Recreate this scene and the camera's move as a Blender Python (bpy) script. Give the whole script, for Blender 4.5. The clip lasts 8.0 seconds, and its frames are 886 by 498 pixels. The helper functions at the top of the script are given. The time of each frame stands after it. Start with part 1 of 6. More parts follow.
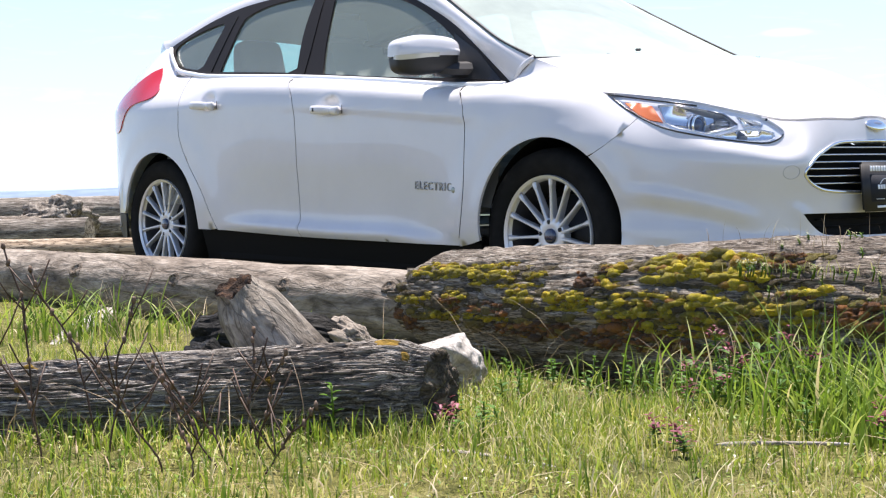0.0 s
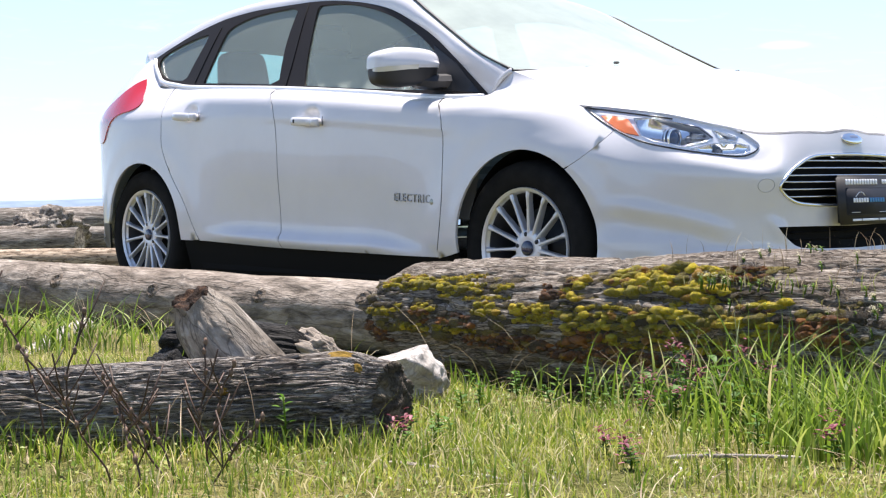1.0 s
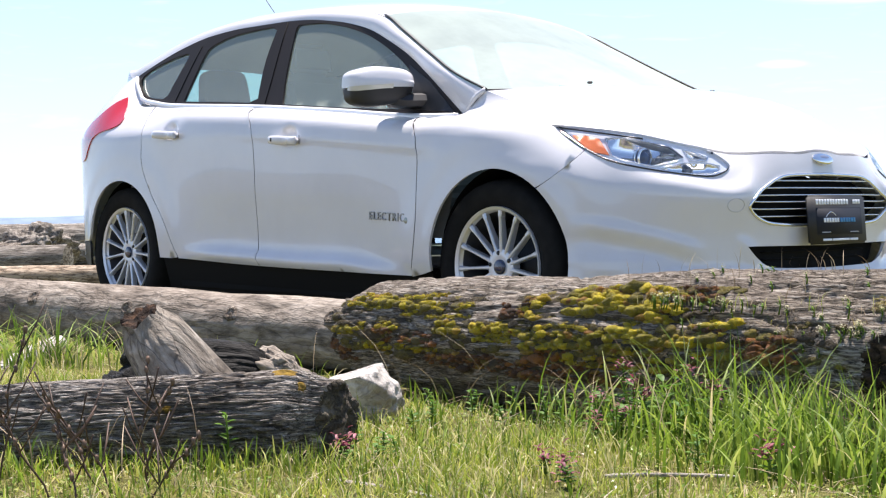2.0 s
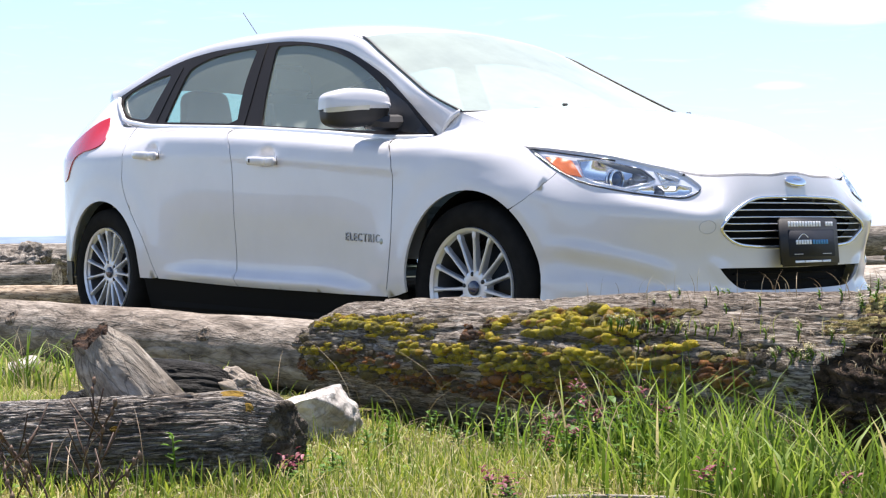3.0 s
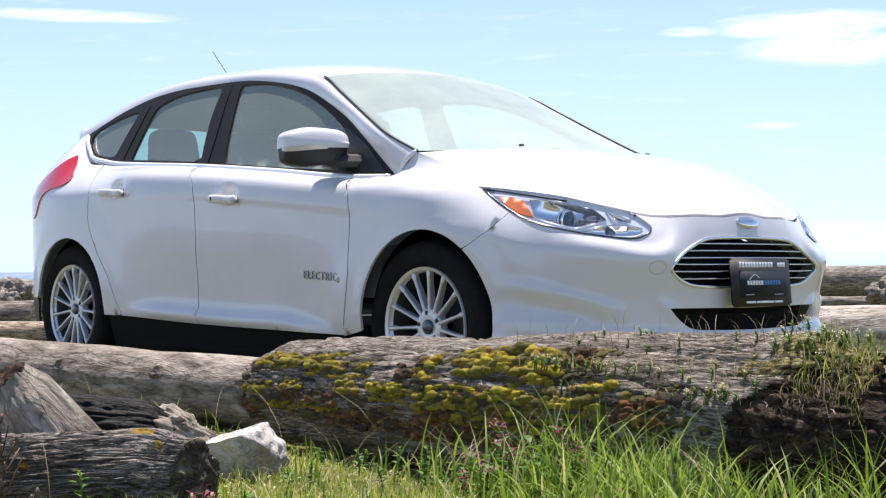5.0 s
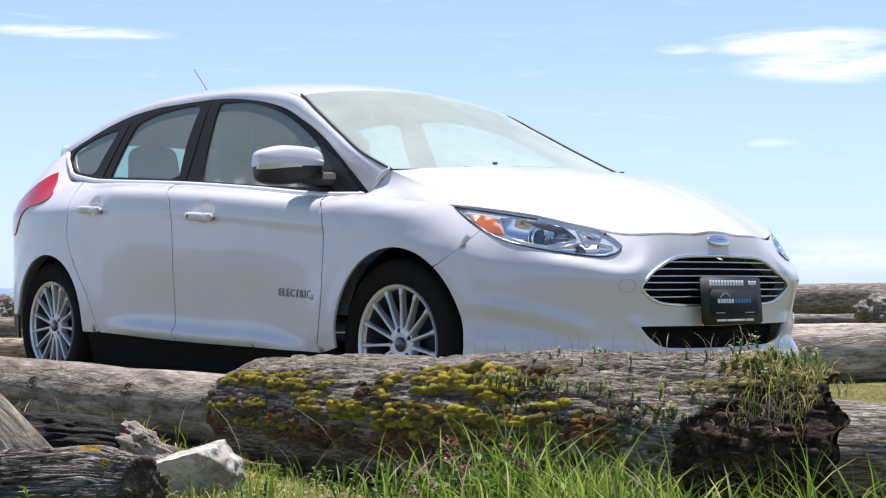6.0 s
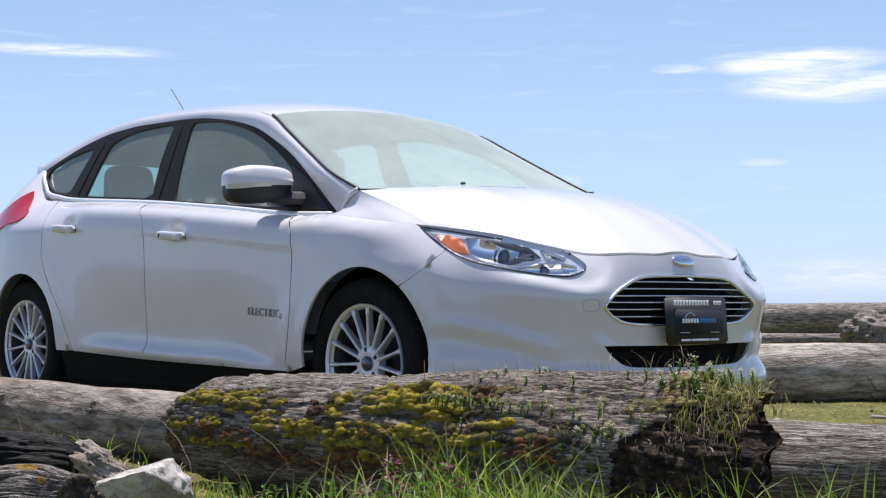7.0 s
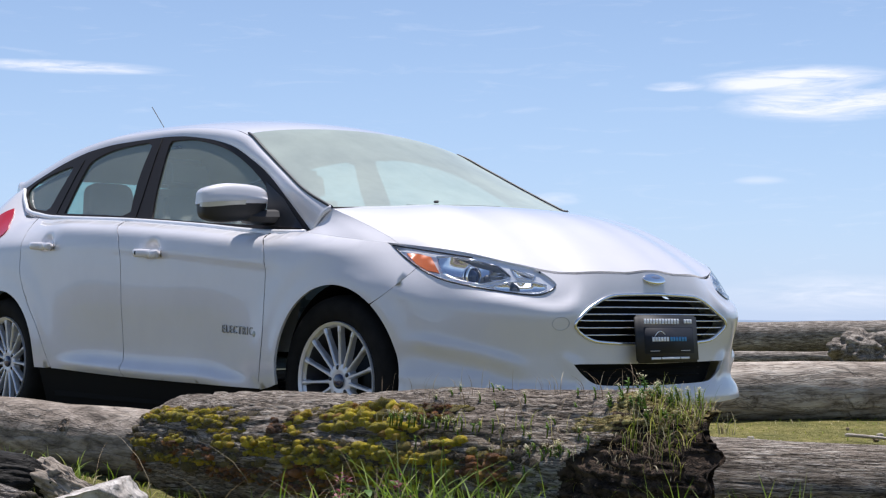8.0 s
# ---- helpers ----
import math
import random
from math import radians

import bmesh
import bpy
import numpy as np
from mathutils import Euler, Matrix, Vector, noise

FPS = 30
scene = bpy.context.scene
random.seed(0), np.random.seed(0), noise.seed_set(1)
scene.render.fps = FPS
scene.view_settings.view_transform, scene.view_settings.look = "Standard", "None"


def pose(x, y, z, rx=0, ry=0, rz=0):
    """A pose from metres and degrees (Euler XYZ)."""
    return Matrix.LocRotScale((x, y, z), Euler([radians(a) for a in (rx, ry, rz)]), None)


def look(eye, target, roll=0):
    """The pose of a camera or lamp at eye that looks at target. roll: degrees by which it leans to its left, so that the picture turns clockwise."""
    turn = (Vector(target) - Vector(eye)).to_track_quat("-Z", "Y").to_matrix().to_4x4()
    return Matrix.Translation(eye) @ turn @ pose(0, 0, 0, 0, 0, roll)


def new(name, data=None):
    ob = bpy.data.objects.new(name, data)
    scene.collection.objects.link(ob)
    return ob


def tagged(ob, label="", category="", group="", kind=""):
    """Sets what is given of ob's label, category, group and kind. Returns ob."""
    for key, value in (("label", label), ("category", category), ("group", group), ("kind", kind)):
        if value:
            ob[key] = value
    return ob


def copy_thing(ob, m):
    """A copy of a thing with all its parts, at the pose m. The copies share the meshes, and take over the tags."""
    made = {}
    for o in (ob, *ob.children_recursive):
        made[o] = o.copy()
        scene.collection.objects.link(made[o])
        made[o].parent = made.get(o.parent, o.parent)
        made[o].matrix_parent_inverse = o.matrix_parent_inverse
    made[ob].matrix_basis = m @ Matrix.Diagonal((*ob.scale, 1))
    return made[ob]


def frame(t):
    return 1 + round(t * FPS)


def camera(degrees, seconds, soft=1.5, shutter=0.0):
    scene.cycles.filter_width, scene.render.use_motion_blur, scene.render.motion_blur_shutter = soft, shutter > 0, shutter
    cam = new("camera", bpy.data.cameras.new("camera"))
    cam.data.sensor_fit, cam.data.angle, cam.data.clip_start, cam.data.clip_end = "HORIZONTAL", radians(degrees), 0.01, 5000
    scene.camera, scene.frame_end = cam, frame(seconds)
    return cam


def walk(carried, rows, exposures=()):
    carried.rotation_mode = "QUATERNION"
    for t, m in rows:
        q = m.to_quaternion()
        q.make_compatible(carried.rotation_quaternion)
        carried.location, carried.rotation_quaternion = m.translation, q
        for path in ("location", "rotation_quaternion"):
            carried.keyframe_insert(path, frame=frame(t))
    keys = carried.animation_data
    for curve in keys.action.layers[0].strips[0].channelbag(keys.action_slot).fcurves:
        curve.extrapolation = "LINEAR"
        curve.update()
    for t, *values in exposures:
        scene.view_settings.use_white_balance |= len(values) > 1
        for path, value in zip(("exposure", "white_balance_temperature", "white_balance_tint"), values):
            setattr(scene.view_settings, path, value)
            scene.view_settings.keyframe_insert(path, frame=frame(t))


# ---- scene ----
cam = camera(33.1, 8.0, soft=1.2)
METRES, EYE, TILT, LEAN, TURN = 8.0, 1.5, 0.0, 0.0, 0.0
PATH = [
    (0, (5.155, -4.744, 0.49), (3.661, -3.417, 0.408), -1.2),
    (0.5, (5.183, -4.72, 0.489), (3.689, -3.392, 0.415), -1.2),
    (1, (5.213, -4.696, 0.491), (3.721, -3.366, 0.424), -1.0),
    (1.5, (5.25, -4.669, 0.492), (3.759, -3.338, 0.436), -0.9),
    (3, (5.357, -4.587, 0.495), (3.869, -3.251, 0.479), -0.7),
    (3.5, (5.386, -4.566, 0.495), (3.9, -3.229, 0.492), -0.6),
    (4, (5.417, -4.542, 0.497), (3.931, -3.203, 0.507), -0.6),
    (4.5, (5.447, -4.521, 0.497), (3.963, -3.18, 0.52), -0.5),
    (6, (5.554, -4.449, 0.501), (4.075, -3.103, 0.558), -0.3),
    (6.5, (5.599, -4.42, 0.502), (4.124, -3.072, 0.572), -0.3),
    (7, (5.643, -4.388, 0.503), (4.17, -3.038, 0.585), -0.2),
    (7.5, (5.688, -4.36, 0.505), (4.218, -3.007, 0.599), -0.1),
    (8, (5.722, -4.339, 0.506), (4.253, -2.985, 0.611), -0.1),
]
EXPOSURES = [(0, 1.05, 6700, 15), (2, 1.04, 6700, 15), (4, 0.97, 6700, 15), (6, 0.62, 6450, 15), (8, 0.30, 6350, 15)]
walk(cam, [(t, look(eye, target, roll)) for t, eye, target, roll in PATH], EXPOSURES)

# ---- light: a high sun beyond the car, clear sky with thin cloud ----
SUN_TO = Vector((-0.16, 0.20, 0.955)).normalized()
world = bpy.data.worlds.new("world")
scene.world = world
world.use_nodes = True
wn, wl = world.node_tree.nodes, world.node_tree.links
wn.clear()


def wmath(op, a, b=0.0, c=0.0, clamp=False):
    m = wn.new("ShaderNodeMath")
    m.operation, m.use_clamp = op, clamp
    for s, v in zip(m.inputs, (a, b, c)):
        if isinstance(v, (int, float)):
            s.default_value = v
        else:
            wl.new(v, s)
    return m.outputs[0]


def wmix(fac, a, b):
    m = wn.new("ShaderNodeMix")
    m.data_type = 'RGBA'
    for s, v in ((m.inputs["Factor"], fac), (m.inputs["A"], a), (m.inputs["B"], b)):
        if isinstance(v, tuple):
            s.default_value = (*v, 1)
        else:
            wl.new(v, s)
    return m.outputs["Result"]


sky = wn.new("ShaderNodeTexSky")
sky.sky_type = 'NISHITA'
sky.sun_disc = False
sky.sun_elevation = math.asin(SUN_TO.z)
sky.sun_rotation = math.atan2(SUN_TO.x, SUN_TO.y)
sky.air_density, sky.dust_density, sky.ozone_density = 1.0, 0.3, 2.5
geo = wn.new("ShaderNodeTexCoord")
xyz = wn.new("ShaderNodeSeparateXYZ")
wl.new(geo.outputs["Generated"], xyz.inputs[0])
azim = wmath('MULTIPLY', wmath('ARCTAN2', xyz.outputs[1], xyz.outputs[0]), 57.2958)
elev = wmath('MULTIPLY', wmath('ARCSINE', xyz.outputs[2]), 57.2958)
# sea haze low over the water
haze = wmath('MULTIPLY', wmath('POWER', wmath('SUBTRACT', 1.0, wmath('DIVIDE', elev, 30.0), clamp=True), 2.0), 0.68)
tone = wmix(haze, sky.outputs[0], (4.2, 6.05, 9.2))
# thin fair-weather cloud in streaks
place = wn.new("ShaderNodeCombineXYZ")
wl.new(wmath('MULTIPLY', azim, 0.34), place.inputs[0])
wl.new(wmath('MULTIPLY', elev, 2.2), place.inputs[1])
puff = wn.new("ShaderNodeTexNoise")
puff.inputs["Scale"].default_value, puff.inputs["Detail"].default_value, puff.inputs["Roughness"].default_value = 0.9, 7, 0.62
puff.inputs["Distortion"].default_value = 0.6
wl.new(place.outputs[0], puff.inputs["Vector"])
mask = None
for az, el, wa, we, dens in ((151.6, 9.7, 4.2, 0.28, 0.9), (124.0, 9.2, 4.0, 0.6, 1.0), (122.6, 8.3, 4.4, 0.75, 1.0), (128.3, 9.1, 1.4, 0.22, 0.7), (125.3, 5.5, 1.1, 0.2, 0.35), (133.0, 4.9, 1.3, 0.3, 0.45), (122.5, 1.2, 5.0, 0.8, 0.45), (112.0, 6.0, 5.0, 0.8, 1.0), (170.0, 8.0, 8.0, 0.8, 1.0)):
    q = wmath('ADD', wmath('POWER', wmath('DIVIDE', wmath('SUBTRACT', azim, az), wa), 2.0), wmath('POWER', wmath('DIVIDE', wmath('SUBTRACT', elev, el), we), 2.0))
    q = wmath('MULTIPLY', wmath('SUBTRACT', 1.0, q, clamp=True), dens)
    mask = q if mask is None else wmath('MAXIMUM', mask, q)
cover = wmath('MULTIPLY', wmath('MULTIPLY', wmath('POWER', mask, 1.15), wmath('SUBTRACT', wmath('MULTIPLY', puff.outputs[0], 4.6), 1.55), clamp=True), 0.9)
veil = wmath('MULTIPLY', wmath('SUBTRACT', puff.outputs[0], 0.56, clamp=True), 0.7)
tone = wmix(wmath('MAXIMUM', cover, veil, clamp=True), tone, (8.6, 8.9, 9.4))
w_out = wn.new("ShaderNodeOutputWorld")
w_bg = wn.new("ShaderNodeBackground")
w_bg.inputs["Strength"].default_value = 0.094
wl.new(tone, w_bg.inputs["Color"])
wl.new(w_bg.outputs[0], w_out.inputs["Surface"])
sun_data = bpy.data.lights.new("sun", 'SUN')
sun_data.energy, sun_data.angle, sun_data.color = 5.0, radians(0.5), (1.0, 0.96, 0.9)
sun = new("sun", sun_data)
sun.matrix_world = look((0, 0, 20), Vector((0, 0, 20)) - SUN_TO)

# ---- materials ----
def nodes_of(name):
    m = bpy.data.materials.new(name)
    m.use_nodes = True
    return m, m.node_tree.nodes, m.node_tree.links, m.node_tree.nodes["Principled BSDF"]


def plain(name, color, rough=0.5, metal=0.0, coat=0.0, coat_rough=0.05, spec=0.5, emit=0.0):
    m, n, l, b = nodes_of(name)
    b.inputs["Base Color"].default_value = (*color, 1)
    b.inputs["Roughness"].default_value = rough
    b.inputs["Metallic"].default_value = metal
    b.inputs["Coat Weight"].default_value = coat
    b.inputs["Coat Roughness"].default_value = coat_rough
    b.inputs["Specular IOR Level"].default_value = spec
    return m


def ramp(n, stops):
    r = n.new("ShaderNodeValToRGB")
    e = r.color_ramp.elements
    while len(e) < len(stops):
        e.new(0.5)
    for k, (p, c) in zip(e, stops):
        k.position, k.color = p, (*c, 1)
    return r


def noise_tex(n, l, coord, scale, detail=6, rough=0.6, distort=0.0):
    t = n.new("ShaderNodeTexNoise")
    t.inputs["Scale"].default_value, t.inputs["Detail"].default_value = scale, detail
    t.inputs["Roughness"].default_value, t.inputs["Distortion"].default_value = rough, distort
    l.new(coord, t.inputs["Vector"])
    return t


def mapped(n, l, scale, source="Object"):
    c, m = n.new("ShaderNodeTexCoord"), n.new("ShaderNodeMapping")
    m.inputs["Scale"].default_value = scale
    l.new(c.outputs[source], m.inputs["Vector"])
    return m.outputs[0]


def bump(n, l, height, strength, distance, normal=None):
    b = n.new("ShaderNodeBump")
    b.inputs["Strength"].default_value, b.inputs["Distance"].default_value = strength, distance
    l.new(height, b.inputs["Height"])
    if normal:
        l.new(normal, b.inputs["Normal"])
    return b.outputs[0]


def mix(n, l, fac, a, b, blend='MIX'):
    m = n.new("ShaderNodeMix")
    m.data_type, m.blend_type = 'RGBA', blend
    for sock, v in ((m.inputs["Factor"], fac), (m.inputs["A"], a), (m.inputs["B"], b)):
        if isinstance(v, (int, float)):
            sock.default_value = v
        elif isinstance(v, tuple):
            sock.default_value = (*v, 1)
        else:
            l.new(v, sock)
    return m.outputs["Result"]


def wood(name, dark, mid, light, grain=1.0, crack=0.6, rough=0.85, stretch=10.0, relief=1.0, checks=0.8):
    """Weathered driftwood: long fibres along the log (object x), cracks and stains."""
    m, n, l, b = nodes_of(name)
    long = mapped(n, l, (1.0, stretch, stretch))
    near = mapped(n, l, (1.0, 1.0, 1.0))
    fibre = noise_tex(n, l, long, 7 * grain, 8, 0.65, 0.3)
    stain = noise_tex(n, l, near, 3.5, 4, 0.6, 0.4)
    tone = ramp(n, [(0.30, dark), (0.5, mid), (0.68, light)])
    l.new(fibre.outputs[0], tone.inputs[0])
    stain_ramp = ramp(n, [(0.35, (0.55, 0.51, 0.48)), (0.62, (1, 1, 1))])
    l.new(stain.outputs[0], stain_ramp.inputs[0])
    col = mix(n, l, 0.75, tone.outputs[0], stain_ramp.outputs[0], 'MULTIPLY')
    cr = n.new("ShaderNodeTexVoronoi")
    cr.feature = 'DISTANCE_TO_EDGE'
    cr.inputs["Scale"].default_value = 4.0 * grain
    warp = mapped(n, l, (0.5, 7.0, 7.0))
    bent = mix(n, l, 0.22, warp, stain.outputs[1])
    l.new(bent, cr.inputs["Vector"])
    cut = ramp(n, [(0.0, (0.12, 0.1, 0.09)), (0.03, (1, 1, 1))])
    l.new(cr.outputs["Distance"], cut.inputs[0])
    col = mix(n, l, crack, col, cut.outputs[0], 'MULTIPLY')
    # fine drying checks along the grain
    check = noise_tex(n, l, long, 8 * grain, 5, 0.6, 0.6)
    off, size = n.new("ShaderNodeMath"), n.new("ShaderNodeMath")
    off.operation, size.operation = 'SUBTRACT', 'ABSOLUTE'
    off.inputs[1].default_value = 0.5
    l.new(check.outputs[0], off.inputs[0])
    l.new(off.outputs[0], size.inputs[0])
    slit = ramp(n, [(0.0, (0.06, 0.05, 0.045)), (0.018, (0.35, 0.33, 0.31)), (0.05, (1, 1, 1))])
    l.new(size.outputs[0], slit.inputs[0])
    col = mix(n, l, checks, col, slit.outputs[0], 'MULTIPLY')
    l.new(col, b.inputs["Base Color"])
    b.inputs["Roughness"].default_value = rough
    b.inputs["Specular IOR Level"].default_value = 0.25
    n1 = bump(n, l, fibre.outputs[0], min(1.0, 0.7 * relief), 0.014 * relief)
    n2 = bump(n, l, slit.outputs[0], 0.8 * checks, 0.005, bump(n, l, cut.outputs[0], 0.6 * crack, 0.008, n1))
    fine = noise_tex(n, l, long, 40, 4, 0.6)
    l.new(bump(n, l, fine.outputs[0], 0.6, 0.004 * relief, n2), b.inputs["Normal"])
    return m


# pearl white paint: fine flake under a clear coat
paint, n_, l_, b_ = nodes_of("white_paint")
b_.inputs["Base Color"].default_value = (0.78, 0.78, 0.80, 1)
b_.inputs["Roughness"].default_value = 0.38
b_.inputs["Coat Weight"].default_value = 1.0
b_.inputs["Coat Roughness"].default_value = 0.03
b_.inputs["Specular IOR Level"].default_value = 0.4
dust = noise_tex(n_, l_, mapped(n_, l_, (1, 1, 1)), 2.2, 5, 0.6)
dr = ramp(n_, [(0.35, (0.645, 0.635, 0.655)), (0.65, (0.695, 0.685, 0.705))])
l_.new(dust.outputs[0], dr.inputs[0])
l_.new(dr.outputs[0], b_.inputs["Base Color"])
flake = noise_tex(n_, l_, mapped(n_, l_, (1, 1, 1)), 900, 1, 0.5)
l_.new(bump(n_, l_, flake.outputs[0], 0.06, 0.0006), b_.inputs["Normal"])

chrome = plain("chrome", (0.86, 0.87, 0.88), 0.06, 1.0)
trim_bright = plain("trim_bright", (0.90, 0.90, 0.91), 0.25, 0.25)
satin = plain("satin_silver", (0.66, 0.67, 0.70), 0.32, 0.45, 0.4)
gloss_black = plain("gloss_black", (0.012, 0.012, 0.014), 0.12, 0.0, 0.6)
pillar_black = plain("pillar_black", (0.030, 0.026, 0.025), 0.5, spec=0.12)
trim_black = plain("trim_black", (0.018, 0.018, 0.02), 0.5)
dark_plastic = plain("dark_plastic", (0.008, 0.008, 0.008), 0.8, spec=0.12)
red_lens = plain("red_lens", (0.5, 0.012, 0.02), 0.08, 0.0, 1.0)
amber = plain("amber_lens", (0.75, 0.16, 0.012), 0.4, 0.0, 0.0)
grey_cloth = plain("grey_cloth", (0.2, 0.2, 0.19), 0.9)
dark_cloth = plain("dark_cloth", (0.07, 0.07, 0.07), 0.9)
beige_liner = plain("headliner_cloth", (0.42, 0.42, 0.39), 0.95)
lamp_silver = plain("lamp_reflector", (0.84, 0.88, 0.94), 0.35, 0.25)
blue_badge = plain("blue_badge", (0.012, 0.02, 0.06), 0.2, 0.0, 1.0)
light_ink = plain("light_ink", (0.85, 0.87, 0.90), 0.5)
blue_ink = plain("blue_ink", (0.05, 0.25, 0.5), 0.5)


def glazing(name, tint, rough=0.0, base=0.08, glare=0.0):
    m, n, l, b = nodes_of(name)
    n.remove(b)
    tr, gl, mx = n.new("ShaderNodeBsdfTransparent"), n.new("ShaderNodeBsdfGlossy"), n.new("ShaderNodeMixShader")
    # reflection grows towards grazing view, alike from both sides of the pane
    fr = n.new("ShaderNodeLayerWeight")
    fr.inputs["Blend"].default_value = 0.5
    pw, ml = n.new("ShaderNodeMath"), n.new("ShaderNodeMath")
    pw.operation, ml.operation = 'POWER', 'MULTIPLY_ADD'
    pw.inputs[1].default_value = 5.0
    ml.inputs[1].default_value, ml.inputs[2].default_value = 1.0 - base, base
    l.new(fr.outputs["Facing"], pw.inputs[0])
    l.new(pw.outputs[0], ml.inputs[0])
    fr = ml
    tr.inputs["Color"].default_value = (*tint, 1)
    gl.inputs["Roughness"].default_value = rough
    l.new(fr.outputs[0], mx.inputs[0])
    l.new(tr.outputs[0], mx.inputs[1])
    l.new(gl.outputs[0], mx.inputs[2])
    # uneven pale diffuse veil mixed into the pane, standing in for reflected glare
    df, mf = n.new("ShaderNodeBsdfDiffuse"), n.new("ShaderNodeMixShader")
    df.inputs["Color"].default_value = (0.62, 0.70, 0.60, 1)
    streak = noise_tex(n, l, mapped(n, l, (1, 1, 1)), 3.5, 4, 0.6)
    amount = n.new("ShaderNodeMath")
    amount.operation = 'MULTIPLY_ADD'
    amount.inputs[1].default_value, amount.inputs[2].default_value = glare * 0.7, glare * 0.65
    l.new(streak.outputs[0], amount.inputs[0])
    l.new(amount.outputs[0], mf.inputs[0])
    l.new(mx.outputs[0], mf.inputs[1])
    l.new(df.outputs[0], mf.inputs[2])
    l.new(mf.outputs[0], n["Material Output"].inputs["Surface"])
    return m


side_glass = glazing("tinted_side_glass", (0.68, 0.93, 0.87), base=0.13, glare=0.25)
screen_glass = glazing("windscreen_glass", (0.80, 0.94, 0.88), 0.02, 0.36, 0.42)
lamp_glass = glazing("lamp_lens", (0.95, 0.96, 0.98), base=0.1)

# tyre rubber
rubber, n_, l_, b_ = nodes_of("tyre_rubber")
b_.inputs["Roughness"].default_value = 0.85
b_.inputs["Specular IOR Level"].default_value = 0.15
rn = noise_tex(n_, l_, mapped(n_, l_, (1, 1, 1)), 14, 5, 0.6)
rr = ramp(n_, [(0.3, (0.007, 0.007, 0.007)), (0.7, (0.015, 0.0145, 0.014))])
l_.new(rn.outputs[0], rr.inputs[0])
l_.new(rr.outputs[0], b_.inputs["Base Color"])

# ---- helpers for things ----
def part(name, bm, material, parent=None, label="", smooth=True, sharp=None):
    me = bpy.data.meshes.new(name)
    if smooth:
        for f in bm.faces:
            f.smooth = True
    if sharp is not None:
        for e in bm.edges:
            if len(e.link_faces) == 2 and e.calc_face_angle(0) > radians(sharp):
                e.smooth = False
    bm.to_mesh(me)
    bm.free()
    me.materials.append(material)
    ob = new(name, me)
    if parent:
        ob.parent = parent
    if label:
        ob["label"] = label
    return ob


def sm(a, b, x):
    t = min(1.0, max(0.0, (x - a) / (b - a)))
    return t * t * (3 - 2 * t)


def ground_z(x, y):
    """The turf rises a little towards the viewer and is uneven."""
    base = 0.075 * sm(-1.7, -3.0, y)
    far = -0.25 * sm(9, 40, y - x * 0.9) - 2.0 * sm(40, 90, y - x * 0.9)
    lumps = 0.018 * noise.noise((x * 1.3, y * 1.3, 0.5)) + 0.010 * noise.noise((x * 4.1, y * 4.1, 3.5))
    flat = 1 - 0.85 * sm(2.9, 2.1, abs(x)) * sm(1.5, 1.0, abs(y))
    return base + lumps * flat + far

# ---- ground, water and far shore ----
def sheet(name, xs, ys, zf, material):
    bm = bmesh.new()
    grid = [[bm.verts.new((x, y, zf(x, y))) for x in xs] for y in ys]
    for j in range(len(ys) - 1):
        for i in range(len(xs) - 1):
            bm.faces.new((grid[j][i], grid[j][i + 1], grid[j + 1][i + 1], grid[j + 1][i]))
    return part(name, bm, material)


def stretch_axis(lo, hi, step, far):
    a = [lo + step * i for i in range(int((hi - lo) / step) + 1)]
    d, k, left, right = step, a[0], [], []
    while k > -far:
        d *= 1.25
        k -= d
        left.append(k)
    d, k = step, a[-1]
    while k < far:
        d *= 1.25
        k += d
        right.append(k)
    return left[::-1] + a + right


turf, n_, l_, b_ = nodes_of("turf")
near_ = mapped(n_, l_, (1, 1, 1))
t1, t2, t3 = noise_tex(n_, l_, near_, 2.5, 6, 0.65), noise_tex(n_, l_, near_, 30, 5, 0.7), noise_tex(n_, l_, near_, 140, 3, 0.7)
g1 = ramp(n_, [(0.3, (0.08, 0.085, 0.025)), (0.5, (0.21, 0.20, 0.07)), (0.7, (0.40, 0.35, 0.18))])
l_.new(t2.outputs[0], g1.inputs[0])
g2 = ramp(n_, [(0.38, (0.55, 0.6, 0.5)), (0.6, (1.1, 1.05, 0.95))])
l_.new(t1.outputs[0], g2.inputs[0])
gc = mix(n_, l_, 0.8, g1.outputs[0], g2.outputs[0], 'MULTIPLY')
# unseen grey-brown ground behind the viewer, added to bounce light, south of the turf
gpos = n_.new("ShaderNodeTexCoord")
gsep = n_.new("ShaderNodeSeparateXYZ")
l_.new(gpos.outputs["Object"], gsep.inputs[0])
gfar = n_.new("ShaderNodeMapRange")
gfar.inputs["From Min"].default_value, gfar.inputs["From Max"].default_value = 5.6, 6.6
gsum = n_.new("ShaderNodeMath")
gsum.operation = 'MULTIPLY_ADD'
gsum.inputs[1].default_value = 0.6
l_.new(t1.outputs[0], gsum.inputs[0])
gneg = n_.new("ShaderNodeMath")
gneg.operation = 'SUBTRACT'
gneg.inputs[0].default_value = 0.0
l_.new(gsep.outputs[1], gneg.inputs[1])
l_.new(gneg.outputs[0], gsum.inputs[2])
l_.new(gsum.outputs[0], gfar.inputs["Value"])
g3 = ramp(n_, [(0.3, (0.13, 0.12, 0.10)), (0.7, (0.22, 0.205, 0.18))])
l_.new(t3.outputs[0], g3.inputs[0])
gc = mix(n_, l_, gfar.outputs[0], gc, g3.outputs[0])
l_.new(gc, b_.inputs["Base Color"])
b_.inputs["Roughness"].default_value = 0.95
